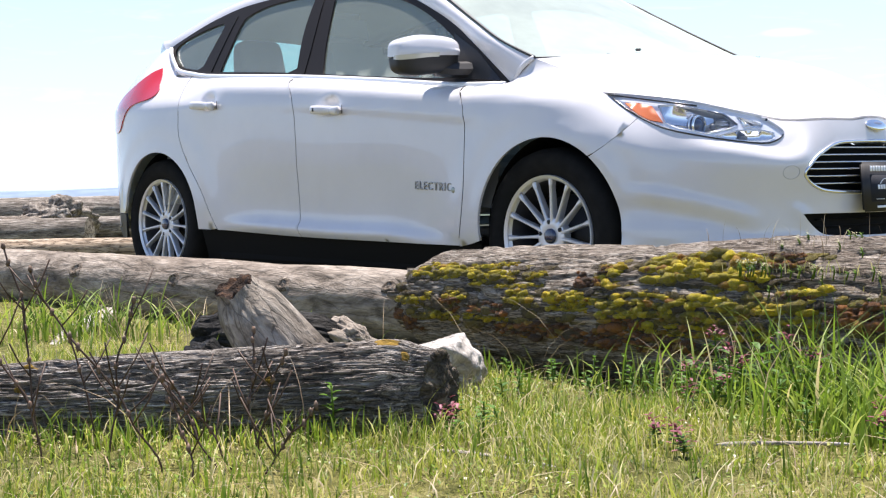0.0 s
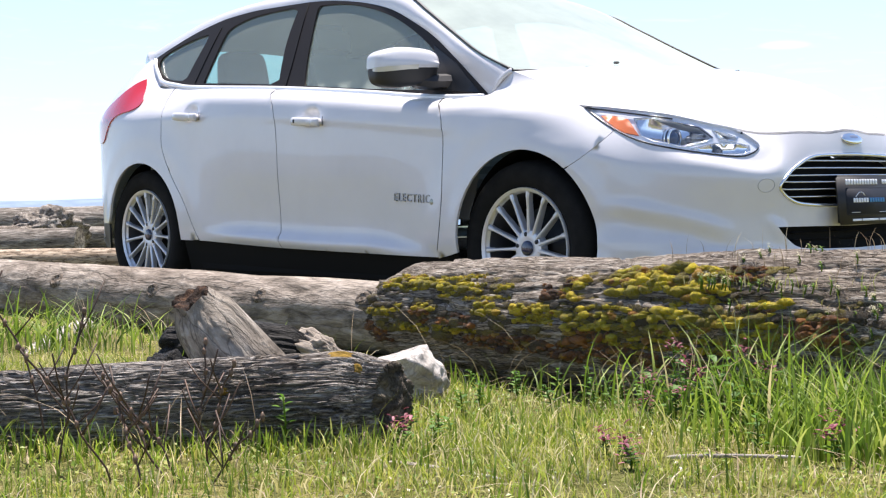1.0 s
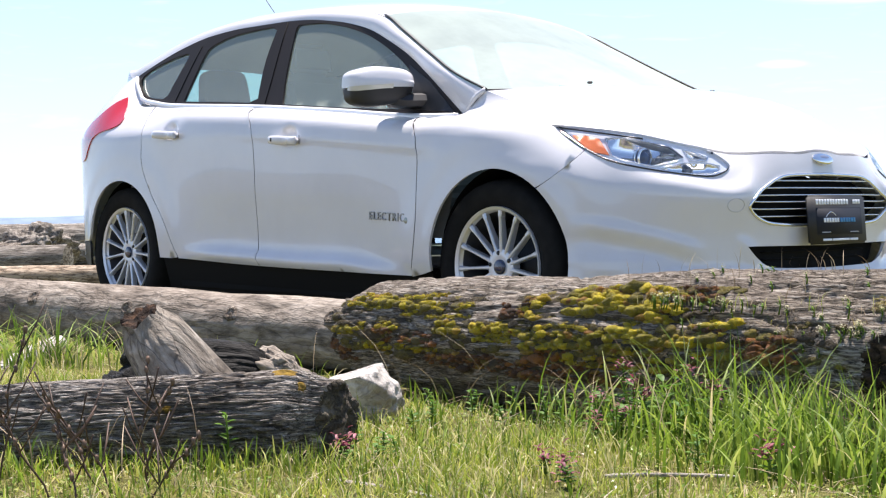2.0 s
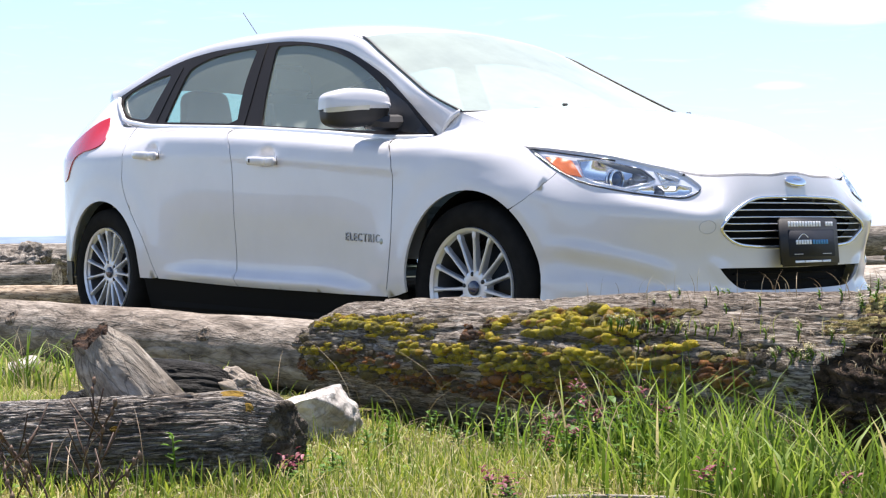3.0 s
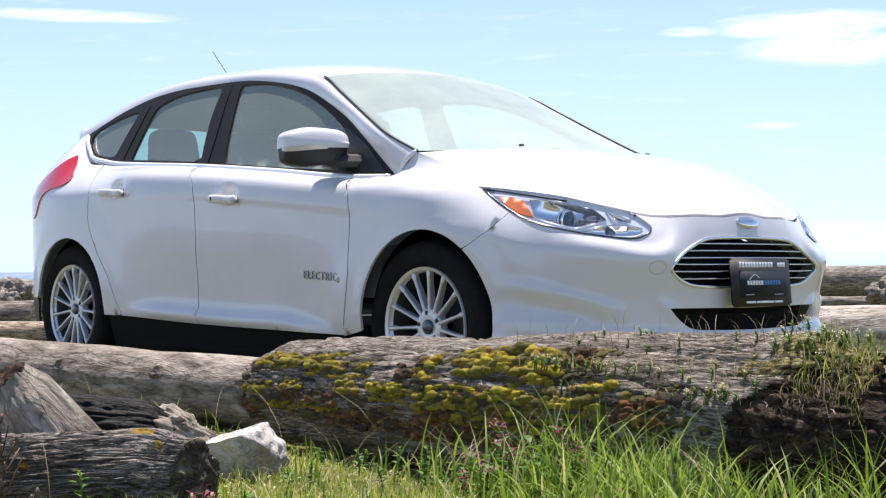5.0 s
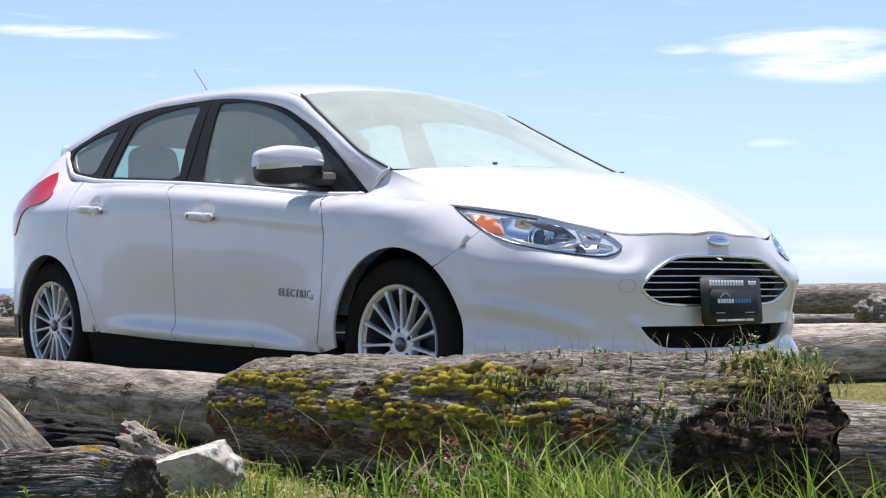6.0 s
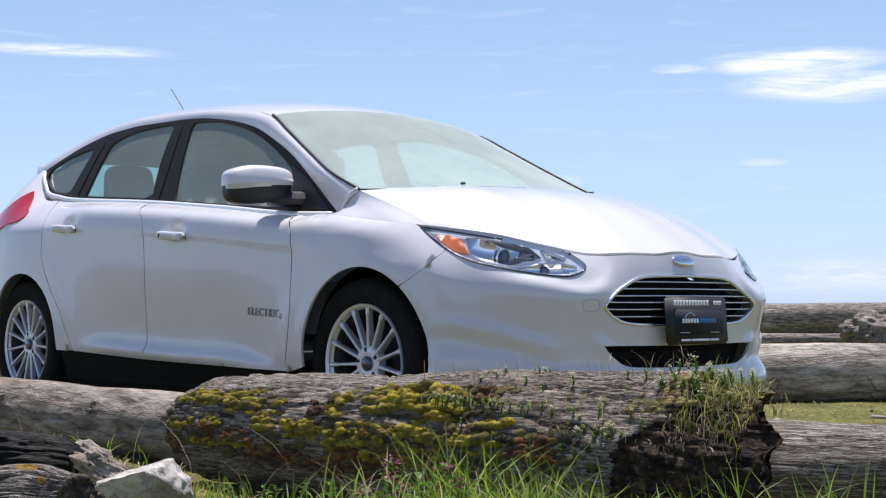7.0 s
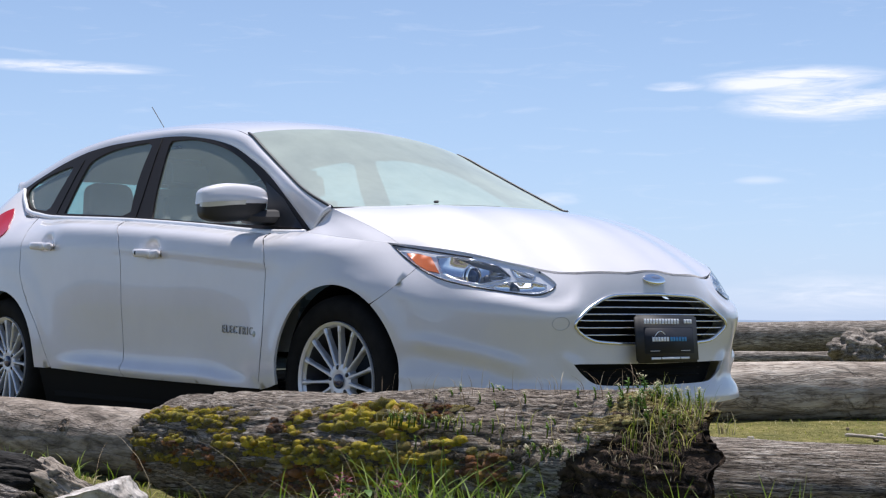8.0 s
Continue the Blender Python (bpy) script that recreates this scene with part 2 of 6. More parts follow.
b_.inputs["Specular IOR Level"].default_value = 0.1
l_.new(bump(n_, l_, t3.outputs[0], 0.9, 0.01, bump(n_, l_, t2.outputs[0], 1.0, 0.03)), b_.inputs["Normal"])

axis_x, axis_y = stretch_axis(-3, 6.4, 0.06, 3500), stretch_axis(-5.4, 3.4, 0.06, 3500)
ground = tagged(sheet("ground", axis_x, axis_y, ground_z, turf), "sunlit spring turf strewn with dry grass", "ground", kind="structure")

sea_mat, n_, l_, b_ = nodes_of("sea_water")
b_.inputs["Base Color"].default_value = (0.05, 0.11, 0.17, 1)
b_.inputs["Roughness"].default_value = 0.25
wv = noise_tex(n_, l_, mapped(n_, l_, (1, 1, 1)), 0.4, 5, 0.6)
l_.new(bump(n_, l_, wv.outputs[0], 0.4, 0.3), b_.inputs["Normal"])
water_axis = [-4800 + 400 * i for i in range(25)]
tagged(sheet("water", water_axis, water_axis, lambda x, y: -1.6, sea_mat), "flat blue-grey sea behind the beach", "water", kind="structure")

# distance haze is put into the hills' blue-grey colour
hill_mat, n_, l_, b_ = nodes_of("hazy_hills")
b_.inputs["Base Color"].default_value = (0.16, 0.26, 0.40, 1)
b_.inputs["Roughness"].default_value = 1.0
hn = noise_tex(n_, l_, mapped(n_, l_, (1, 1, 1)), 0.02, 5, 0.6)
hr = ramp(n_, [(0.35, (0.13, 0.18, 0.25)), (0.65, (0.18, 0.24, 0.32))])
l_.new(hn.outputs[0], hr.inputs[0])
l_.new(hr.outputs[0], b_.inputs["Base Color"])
bm = bmesh.new()
ring = []
for i in range(140):
    a = radians(100 + 80 * i / 139)
    h = 14 + 10 * noise.noise((i * 0.09, 2, 0)) + 3 * noise.noise((i * 0.7, 5, 0))
    h *= sm(100, 118, math.degrees(a))
    d = 3000
    ring.append([bm.verts.new((d * k * math.cos(a), d * k * math.sin(a), z)) for k, z in ((0.98, -3), (1.0, max(h, -2) * 0.7), (1.03, max(h, -2)))])
for a, b in zip(ring, ring[1:]):
    for j in range(2):
        bm.faces.new((a[j], b[j], b[j + 1], a[j + 1]))
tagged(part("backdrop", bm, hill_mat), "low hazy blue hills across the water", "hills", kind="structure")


# ---- driftwood ----
def log(name, a, b, r0, r1, material, label, seed=0, bend=0.0, lump=0.06, ridge=0.03, ridges=9, squash=1.0, nx=70, na=48,
        cap_a=0.02, cap_b=0.02, ragged=0.0, end_material=None, round_a=0.0, round_b=0.0, group="driftwood logs", extra=None, fissure=0.0, cell=60.0, end_label="pale sawn end grain", end_name="sawn_end", end_sides=(-1, 1)):
    """A driftwood log from a to b (its axis), with long ridges, a bend, and uneven ends."""
    a, b = Vector(a), Vector(b)
    axis = b - a
    L = axis.length
    ex = axis.normalized()
    ez = (Vector((0, 0, 1)) - ex * ex.z).normalized()
    ey = ez.cross(ex)
    m = Matrix((ex, ey, ez)).transposed().to_4x4()
    m.translation = a
    bm = bmesh.new()
    rings = []
    for i in range(nx + 1):
        s = i / nx
        ring = []
        for k in range(na):
            t = 2 * math.pi * k / na
            c, sn = math.cos(t), math.sin(t)
            x = s * L
            r = r0 + (r1 - r0) * s
            if round_a:
                r *= 1 - round_a * (1 - sm(0, min(0.5, 1.2 * r0 / L), s)) ** 2
            if round_b:
                r *= 1 - round_b * sm(1 - min(0.5, 1.2 * r1 / L), 1, s) ** 2
            q = 1 + lump * noise.noise((x * 2.2 / max(r0, 0.05) * 0.12 + seed, c * 1.1, sn * 1.1 + seed))
            g = noise.noise((x * 1.6 + seed * 3, c * ridges * 0.5, sn * ridges * 0.5))
            g2 = noise.noise((x * 5 + seed, c * ridges * 1.3, sn * ridges * 1.3))
            q += ridge * (1 - 2.2 * abs(g)) + ridge * 0.5 * g2
            rr = r * q
            if fissure:
                # long wavy furrows that meet and part along the grain
                w = 0.10 * noise.noise((x * 3 + seed, c * 1.5, sn * 1.5))
                cw, sw = math.cos(t + w) * r0, math.sin(t + w) * r0
                f1 = abs(noise.noise((x * cell * 0.10, cw * cell, sw * cell + seed)))
                f2 = abs(noise.noise((x * cell * 0.16 + 5, cw * cell * 2.1, sw * cell * 2.1)))
                f3 = noise.noise((x * cell * 0.35, cw * cell * 1.2, sw * cell * 1.2 + 9))
                deep = 0.55 + 0.9 * noise.noise((x * 6 + seed, c * 2.2, sn * 2.2 + 4))
                rr -= fissure * max(0.15, deep) * (max(0.0, 1 - 4.5 * f1) + 0.45 * max(0.0, 1 - 4.0 * f2) + 0.10 * f3)
            off = bend * 4 * s * (1 - s)
            end = 0.0
            if i == 0:
                end = ragged * (noise.noise((c * 2.5 + seed, sn * 2.5, 1)) - 0.2)
            if i == nx:
                end = ragged * (noise.noise((c * 2.5 + seed, sn * 2.5, 9)) + 0.2)
            p = Vector((x + end, off + rr * c, rr * sn * squash))
            if extra:
                p += extra(s, t, p)
            ring.append(bm.verts.new(p))
        rings.append(ring)
    for i in range(nx):
        for k in range(na):
            j = (k + 1) % na
            bm.faces.new((rings[i][k], rings[i][j], rings[i + 1][j], rings[i + 1][k]))
    ends = []
    for ring, sgn, depth in ((rings[0], -1, cap_a), (rings[-1], 1, cap_b)):
        cen = sum((v.co for v in ring), Vector()) / na
        own = end_material is not None and sgn in end_sides
        target = bmesh.new() if own else bm
        prev = ring if not own else [target.verts.new(v.co) for v in ring]
        for f in ((0.93, 0.86, 0.78, 0.7, 0.62, 0.54, 0.46, 0.38, 0.3, 0.2, 0.1) if own else (0.8, 0.55, 0.28)):
            nxt = []
            for k, v in enumerate(ring):
                p = cen + (v.co - cen) * f
                p.x += sgn * depth * (1 - f) * 1.2 + 0.25 * abs(depth) * noise.noise((p.y * 30 + seed, p.z * 30, sgn)) + (ragged * 0.5 * noise.noise((p.y * 18 + seed, p.z * 18, 4)) if not own else 0.010 * noise.noise((p.y * 60 + seed, p.z * 60, 4)))
                nxt.append(target.verts.new(p))
            for k in range(na):
                j = (k + 1) % na
                quad = (prev[k], prev[j], nxt[j], nxt[k])
                target.faces.new(quad if sgn > 0 else quad[::-1])
            prev = nxt
        tip = target.verts.new(sum((v.co for v in prev), Vector()) / na)
        for k in range(na):
            j = (k + 1) % na
            tri = (prev[k], prev[j], tip)
            target.faces.new(tri if sgn > 0 else tri[::-1])
        if own:
            ends.append(target)
    ob = part(name, bm, material, sharp=55)
    ob.matrix_world = m
    for e in ends:
        part(end_name, e, end_material, ob, end_label, sharp=55)
    return tagged(ob, label, "log", group)


wood_moss = wood("grey_fissured_wood", (0.06, 0.045, 0.032), (0.47, 0.40, 0.325), (0.84, 0.78, 0.70), 1.9, 0.5, stretch=12, relief=1.6, checks=0.9)
wood_smooth = wood("smooth_tan_driftwood", (0.085, 0.068, 0.052), (0.30, 0.255, 0.21), (0.48, 0.425, 0.365), 0.8, 0.5, stretch=4, relief=1.2, checks=0.35)
wood_bark = wood("dark_bark_wood", (0.035, 0.029, 0.024), (0.44, 0.39, 0.34), (0.95, 0.89, 0.82), 2.6, 0.5, rough=0.6, stretch=11, relief=1.4, checks=0.95)
wood_white = wood("bleached_wood", (0.25, 0.22, 0.19), (0.55, 0.51, 0.46), (0.72, 0.69, 0.64), 1.2, 0.3, stretch=5, checks=0.3)
wood_pale = wood("peeled_pale_wood", (0.28, 0.2, 0.13), (0.52, 0.41, 0.30), (0.66, 0.56, 0.44), 0.8, 0.25, stretch=7)
wood_far = wood("silvery_driftwood", (0.07, 0.058, 0.048), (0.31, 0.275, 0.235), (0.58, 0.53, 0.47), 0.8, 0.5, stretch=7, relief=1.5, checks=0.6)
wood_tan = wood("bleached_tan_driftwood", (0.18, 0.145, 0.11), (0.47, 0.41, 0.345), (0.64, 0.58, 0.50), 0.7, 0.6, stretch=5, relief=1.2, checks=0.5)
wood_char = wood("charred_wood", (0.004, 0.004, 0.004), (0.013, 0.012, 0.011), (0.05, 0.046, 0.043), 1.2, 0.5, rough=0.6, stretch=6, relief=1.5)
wood_rot = wood("rotten_brown_wood", (0.016, 0.010, 0.007), (0.070, 0.046, 0.030), (0.20, 0.135, 0.09), 3.0, 0.3, stretch=1.5, relief=1.8)
end_grain = wood("end_grain", (0.22, 0.16, 0.11), (0.48, 0.39, 0.29), (0.6, 0.52, 0.42), 1.5, 0.4, stretch=1)

moss_log = log("mossy_log", (1.94, -1.975, 0.165), (4.06, -2.025, 0.20), 0.145, 0.19, wood_moss, "thick weathered grey log patched with yellow-green moss", 1, lump=0.10, ridge=0.03, ridges=6, nx=420, na=260, round_a=0.35, round_b=0.22, ragged=0.09, fissure=0.013, cell=62, end_material=wood_rot, end_label="dark rotten hollow end", end_name="rotten_end", end_sides=(1,), cap_b=-0.05,
               extra=lambda s, t, p: Vector((-(p.y + 0.14) * 0.95 * sm(0.80, 1, s), 0, 0)))
back_log = log("driftwood_log", (1.95, -1.70, 0.115), (-5.2, -1.36, 0.10), 0.115, 0.15, wood_smooth, "long smooth tan driftwood log lying before the car", 2, lump=0.05, ridge=0.010, nx=420, na=90, fissure=0.005, cell=16)
wood_knot = wood("dark_knot_wood", (0.07, 0.055, 0.042), (0.27, 0.22, 0.175), (0.48, 0.42, 0.35), 3.0, 0.3, stretch=1.2, relief=1.5)


def knot(parent, d, ang, size, seed):
    """A raised ring round a sunken branch stub on a log's side: d along it, the angle from its top."""
    bm = bmesh.new()
    rows = []
    for r, h in ((1.5, -.16), (1.15, .16), (.86, .30), (.66, .02), (.42, -.02), (.2, .12), (.02, .14)):
        rows.append([bm.verts.new((size * 1.5 * r * math.cos(t) * (1 + .22 * noise.noise((math.cos(t) * 2, math.sin(t) * 2, seed))), size * r * math.sin(t) * (1 + .22 * noise.noise((math.cos(t) * 2, math.sin(t) * 2, seed + 5))), size * h)) for t in [2 * math.pi * k / 20 for k in range(20)]])
    for p, q in zip(rows, rows[1:]):
        for k in range(20):
            bm.faces.new((p[k], p[(k + 1) % 20], q[(k + 1) % 20], q[k]))
    ob = part("knot", bm, wood_knot, parent, "dark branch knot")
    c, sn = math.cos(ang), math.sin(ang)
    hit, loc, nrm, _ = parent.ray_cast(Vector((d, sn * .5, c * .5)), Vector((0, -sn, -c)))
    ex = (Vector((1, 0, 0)) - nrm * nrm.x).normalized()
    ob.matrix_local = Matrix.Translation(loc) @ Matrix((ex, nrm.cross(ex), nrm)).transposed().to_4x4()


for d, ang, size, seed in ((.40, 52, .017, 1), (.98, 62, .019, 2), (1.75, 66, .022, 4), (2.6, 60, .024, 5), (3.5, 66, .026, 6)):
    knot(back_log, d, radians(ang), size, seed)
BARK_A, BARK_B = Vector((3.262, -3.078, 0.150)), Vector((2.38, -4.02, 0.112))
wood_worn = wood("worn_brown_end", (0.03, 0.024, 0.018), (0.13, 0.108, 0.08), (0.30, 0.26, 0.20), 2.2, 0.4, stretch=2, relief=1.6, checks=0.6)
bark_log = log("bark_log", BARK_A, BARK_B, 0.090, 0.066, wood_bark, "dark deeply furrowed log with orange lichen spots", 3, lump=0.06, ridge=0.015, ridges=5, nx=520, na=400, round_a=0.26, ragged=0.007, fissure=0.0165, cell=104, cap_a=0.010,
               end_material=wood_worn, end_label="worn brown log end", end_name="worn_end", end_sides=(-1,),
               extra=lambda s, t, p: Vector((p.y * 0.45 * (1 - sm(0, 0.11, s)), 0, 0)))


def chunk(name, center, size, material, label, seed, rough=0.25, flat=(), n=4, turn=(0, 0, 0), parent=None, category="driftwood"):
    """An irregular broken piece of wood: a sphere cut by split faces and roughened."""
    bm = bmesh.new()
    bmesh.ops.create_icosphere(bm, subdivisions=n, radius=1)
    cuts = [(Vector(d).normalized(), k) for d, k in flat]
    for v in bm.verts:
        p = v.co.copy()
        for d, k in cuts:
            over = p.dot(d) - k
            if over > 0:
                p -= d * over * 0.95
        p *= 1 + rough * noise.noise(p * 1.6 + Vector((seed, 0, 0))) + rough * 0.45 * noise.noise(p * 5 + Vector((0, seed, 0)))
        v.co = Vector((p.x * size[0], p.y * size[1], p.z * size[2]))
    ob = part(name, bm, material, parent, sharp=40)
    m = pose(*center, *turn)
    if parent:
        ob.matrix_local = m
    else:
        ob.matrix_world = m
        tagged(ob, label, category)
    return ob


wood_red_rot = wood("red_brown_rot", (0.010, 0.006, 0.004), (0.046, 0.025, 0.015), (0.17, 0.085, 0.042), 3.0, 0.3, stretch=1.5, relief=1.8)
wood_stub = wood("weathered_stub", (0.08, 0.066, 0.052), (0.33, 0.29, 0.24), (0.60, 0.555, 0.49), 1.3, 0.55, stretch=2.2, relief=1.3, checks=0.3)
wood_block = wood("sun_bleached_block", (0.30, 0.27, 0.235), (0.60, 0.57, 0.53), (0.78, 0.755, 0.715), 0.9, 0.25, stretch=3, relief=1.3, checks=0.3)
# leaning broken stump behind the bark log
log("broken_stump", (2.982, -3.092, 0.055), (2.918, -3.262, 0.326), 0.104, 0.054, wood_stub, "short bleached log stub leaning with a rotten tip", 5, lump=0.09, ridge=0.018, ridges=3, nx=130, na=130, round_a=0.1, round_b=0.30, ragged=0.008, cap_b=-0.006, fissure=0.004, cell=30,
    end_material=wood_red_rot, end_label="dark red-brown rotten end", end_name="rotten_end", end_sides=(1,), extra=lambda s, t, p: Vector((-0.25 * (p.y + 0.02) * sm(0.62, 1, s), 0, 0)))
chunk("split_block", (2.760, -2.650, 0.098), (0.112, 0.112, 0.098), wood_block, "bleached split wood block with a pale cut face", 8, 0.15, (((0.70, -0.60, -0.38), 0.50), ((-0.16, -0.22, 0.95), 0.56), ((0.55, 0.62, 0.50), 0.86), ((-0.75, -0.65, 0.1), 0.66)), n=6)
log("charred_log", (2.03, -2.755, 0.130), (2.25, -2.50, 0.110), 0.085, 0.070, wood_char, "short charred log with a bleached split end", 6, lump=0.18, ridge=0.02, nx=150, na=130, round_a=0.3, round_b=0.3, ragged=0.03, fissure=0.012, cell=70)
chunk("split_end", (2.275, -2.475, 0.108), (0.105, 0.050, 0.046), wood_tan, "pale splintered end of a charred log", 9, 0.5, (((0.6, -0.6, 0.4), 0.5),), n=5, turn=(0, 24, 46))
chunk("charred_lump", (2.50, -3.05, 0.115), (0.075, 0.065, 0.062), wood_char, "black burnt wood lump lying on the grass", 11, 0.4, n=5)
chunk("wood_scrap", (2.34, -3.08, 0.095), (0.045, 0.035, 0.026), wood_pale, "small pale scrap of driftwood", 12, 0.3, n=4, turn=(0, -12, 50))
log("branch", (1.35, -2.82, 0.055), (0.40, -2.12, 0.06), 0.022, 0.03, wood_white, "pale bleached branch lying on the grass", 13, bend=0.03, nx=50, na=16)

# driftwood behind the car, towards the left-hand shore
log("driftwood_log", (-5.99, -0.43, 0.085), (-4.70, 1.02, 0.080), 0.084, 0.088, wood_pale, "peeled pale orange driftwood log", 21, nx=60, na=28)
log("driftwood_log", (-9.56, 0.67, 0.13), (-7.78, 2.22, 0.135), 0.14, 0.14, wood_far, "thick brown driftwood log with a sawn end", 22, nx=60, na=36, end_material=end_grain, cap_a=0.005, cap_b=0.005)
log("driftwood_log", (-14.5, 1.8, 0.25), (-11.7, 4.95, 0.25), 0.24, 0.22, wood_far, "silvery driftwood log at the head of the beach", 23, nx=60, na=32)
log("driftwood_log", (-10.2, 1.2, 0.17), (-8.9, 2.3, 0.17), 0.14, 0.12, wood_moss, "grey driftwood log in the pile", 24, nx=50, na=28)
log("driftwood_log", (-10.8, 2.9, 0.12), (-9.7, 4.1, 0.12), 0.13, 0.13, wood_far, "dark driftwood log in the pile", 25, nx=50, na=28)
chunk("root_mass", (-9.1, 2.55, 0.25), (0.34, 0.34, 0.22), wood_far, "tangled bleached root mass of a drift tree", 26, 0.6, n=5)
# and towards the right-hand shore
log("driftwood_log", (0.60, 1.78, 0.155), (2.5, 5.5, 0.14), 0.165, 0.155, wood_tan, "large smooth driftwood log behind the bonnet", 31, nx=110, na=48, lump=0.06, ridge=0.02)
log("driftwood_log", (3.30, -1.52, 0.115), (4.30, -0.85, 0.105), 0.118, 0.112, wood_moss, "grey cracked log lying behind the mossy log", 32, nx=90, na=48, ridge=0.05)
log("driftwood_log", (-13.0, 16.7, 0.26), (-8.4, 21.7, 0.36), 0.30, 0.27, wood_far, "far silvery driftwood log on the beach", 33, nx=60, na=28)
log("driftwood_log", (-6.7, 11.3, 0.09), (-4.97, 13.19, 0.09), 0.095, 0.085, wood_far, "thin pale driftwood log on the beach", 34, nx=50, na=20)
chunk("root_mass", (-4.35, 12.1, 0.20), (0.38, 0.38, 0.26), wood_far, "knotted driftwood root lying on the beach", 35, 0.5, n=5)
log("driftwood_log", (-9.5, 22.5, 0.3), (-4.0, 27.0, 0.3), 0.30, 0.30, wood_far, "far silvery driftwood log on the beach", 36, nx=50, na=24)

# rotten hollow in the near lower end of the mossy log
moss_log.data.materials.append(wood_rot)
for v in moss_log.data.vertices:
    x, y, z = v.co
    edge = 1.80 + .12 * noise.noise((y * 9, z * 9, 3)) + .9 * max(0.0, z - .02 + .05 * noise.noise((x * 7, z * 6, 8)))
    k = sm(edge - .015, edge + .05, x) if y < -.02 else 0.0
    if k > 0:
        v.co.y += k * (.016 + .010 * noise.noise((x * 26, y * 26, z * 26)) + .010 * noise.noise((x * 70, y * 70, z * 70)))
for f in moss_log.data.polygons:
    x, y, z = f.center
    if y < -.01 and x > 1.80 + .12 * noise.noise((y * 9, z * 9, 3)) + .9 * max(0.0, z - .02 + .05 * noise.noise((x * 7, z * 6, 8))) + .02 * noise.noise((x * 60, y * 60, z * 60)):
        f.material_index = 1
from mathutils.geometry import delaunay_2d_cdt

# ---- the car: body surfaces (x forward, right-hand side at minus y) ----
XC, XR = 1.0, -1.05
def curve(pts, x):
    """Smooth monotone interpolation through (x, value) knots."""
    if x <= pts[0][0]:
        return pts[0][1]
    if x >= pts[-1][0]:
        return pts[-1][1]
    n = len(pts)
    for i in range(n - 1):
        if x <= pts[i + 1][0]:
            break
    def slope(j):
        if j == 0 or j == n - 1:
            k = 0 if j == 0 else n - 2
            return (pts[k + 1][1] - pts[k][1]) / (pts[k + 1][0] - pts[k][0])
        a = (pts[j][1] - pts[j - 1][1]) / (pts[j][0] - pts[j - 1][0])
        b = (pts[j + 1][1] - pts[j][1]) / (pts[j + 1][0] - pts[j][0])
        return 0.0 if a * b <= 0 else 2 * a * b / (a + b)
    h = pts[i + 1][0] - pts[i][0]
    t = (x - pts[i][0]) / h
    m0, m1 = slope(i) * h, slope(i + 1) * h
    return ((2*t**3 - 3*t*t + 1) * pts[i][1] + (t**3 - 2*t*t + t) * m0 + (3*t*t - 2*t**3) * pts[i + 1][1] + (t**3 - t*t) * m1)
HALF = 0.906
def plan(u):
    """Outline of the body seen from above: u 0 front middle, 1 to 2 the side, 3 rear middle."""
    if u < 1:
        f, a, n, x0, s = math.radians(90 * u), 1.19, 3.3, XC, 1
    elif u > 2:
        f, a, n, x0, s = math.radians(90 * (3 - u)), 1.05, 3.8, XR, -1
    else:
        return XC + (u - 1) * (XR - XC), -HALF
    r = ((math.cos(f) / a) ** n + (math.sin(f) / HALF) ** n) ** (-1 / n)
    return x0 + s * r * math.cos(f), -r * math.sin(f)
def plan_normal(u):
    a, b = plan(max(0, u - .004)), plan(min(3, u + .004))
    tx, ty = b[0] - a[0], b[1] - a[1]
    l = math.hypot(tx, ty)
    return -ty / l, tx / l
CREASE = [(0, .56), (.35, .57), (.62, .66), (.85, .73), (1.0, .757), (1.35, .822), (1.89, .885), (2.2, .90), (3, .86)]
TOP = [(0, .738), (.025, .737), (.05, .731), (.075, .727), (.13, .728), (.22, .722), (.33, .750), (.45, .793), (.58, .822), (.75, .855), (.92, .885), (1.07, .897), (1.33, .945), (1.61, .992), (2.06, 1.053), (2.095, 1.061), (2.188, 1.083), (2.254, 1.124), (2.307, 1.19), (2.35, 1.220), (2.42, 1.215), (2.55, 1.12), (2.7, 1.06), (3, 1.04)]
INSET = [(0, .035), (.13, .045), (.24, .085), (.45, .10), (.56, .10), (.70, .066), (.84, .060), (.95, .090), (1.07, .13), (1.61, .15), (2.06, .175), (2.22, .22), (2.5, .24), (3, .22)]
SIDE = [(.12, .085), (.20, .06), (.25, .04), (.275, .022), (.298, .004), (.312, .0), (.352, .024), (.385, .026), (.5, .018), (.6, .008), (.7, .003), (.8, 0), (1, 0)]
FRONT = [(.12, .12), (.19, .07), (.225, .0), (.25, -.02), (.285, -.012), (.34, .012), (.42, .012), (.50, .004), (.56, 0), (.6, 0)]
ARCH_F, ARCH_R = (1.385, .325, .352), (-1.27, .325, .352)
UNDER = [(.20, .66), (.23, .602), (.267, .584), (.352, .610), (.43, .631)]
CHEEK = [(.32, .388), (.38, .423), (.443, .450), (.514, .474)]


def ledge_bulge(dz, above, below):
    """A crease: steep above, fading slowly below."""
    return math.exp(-(dz / (above if dz > 0 else below)) ** 2)


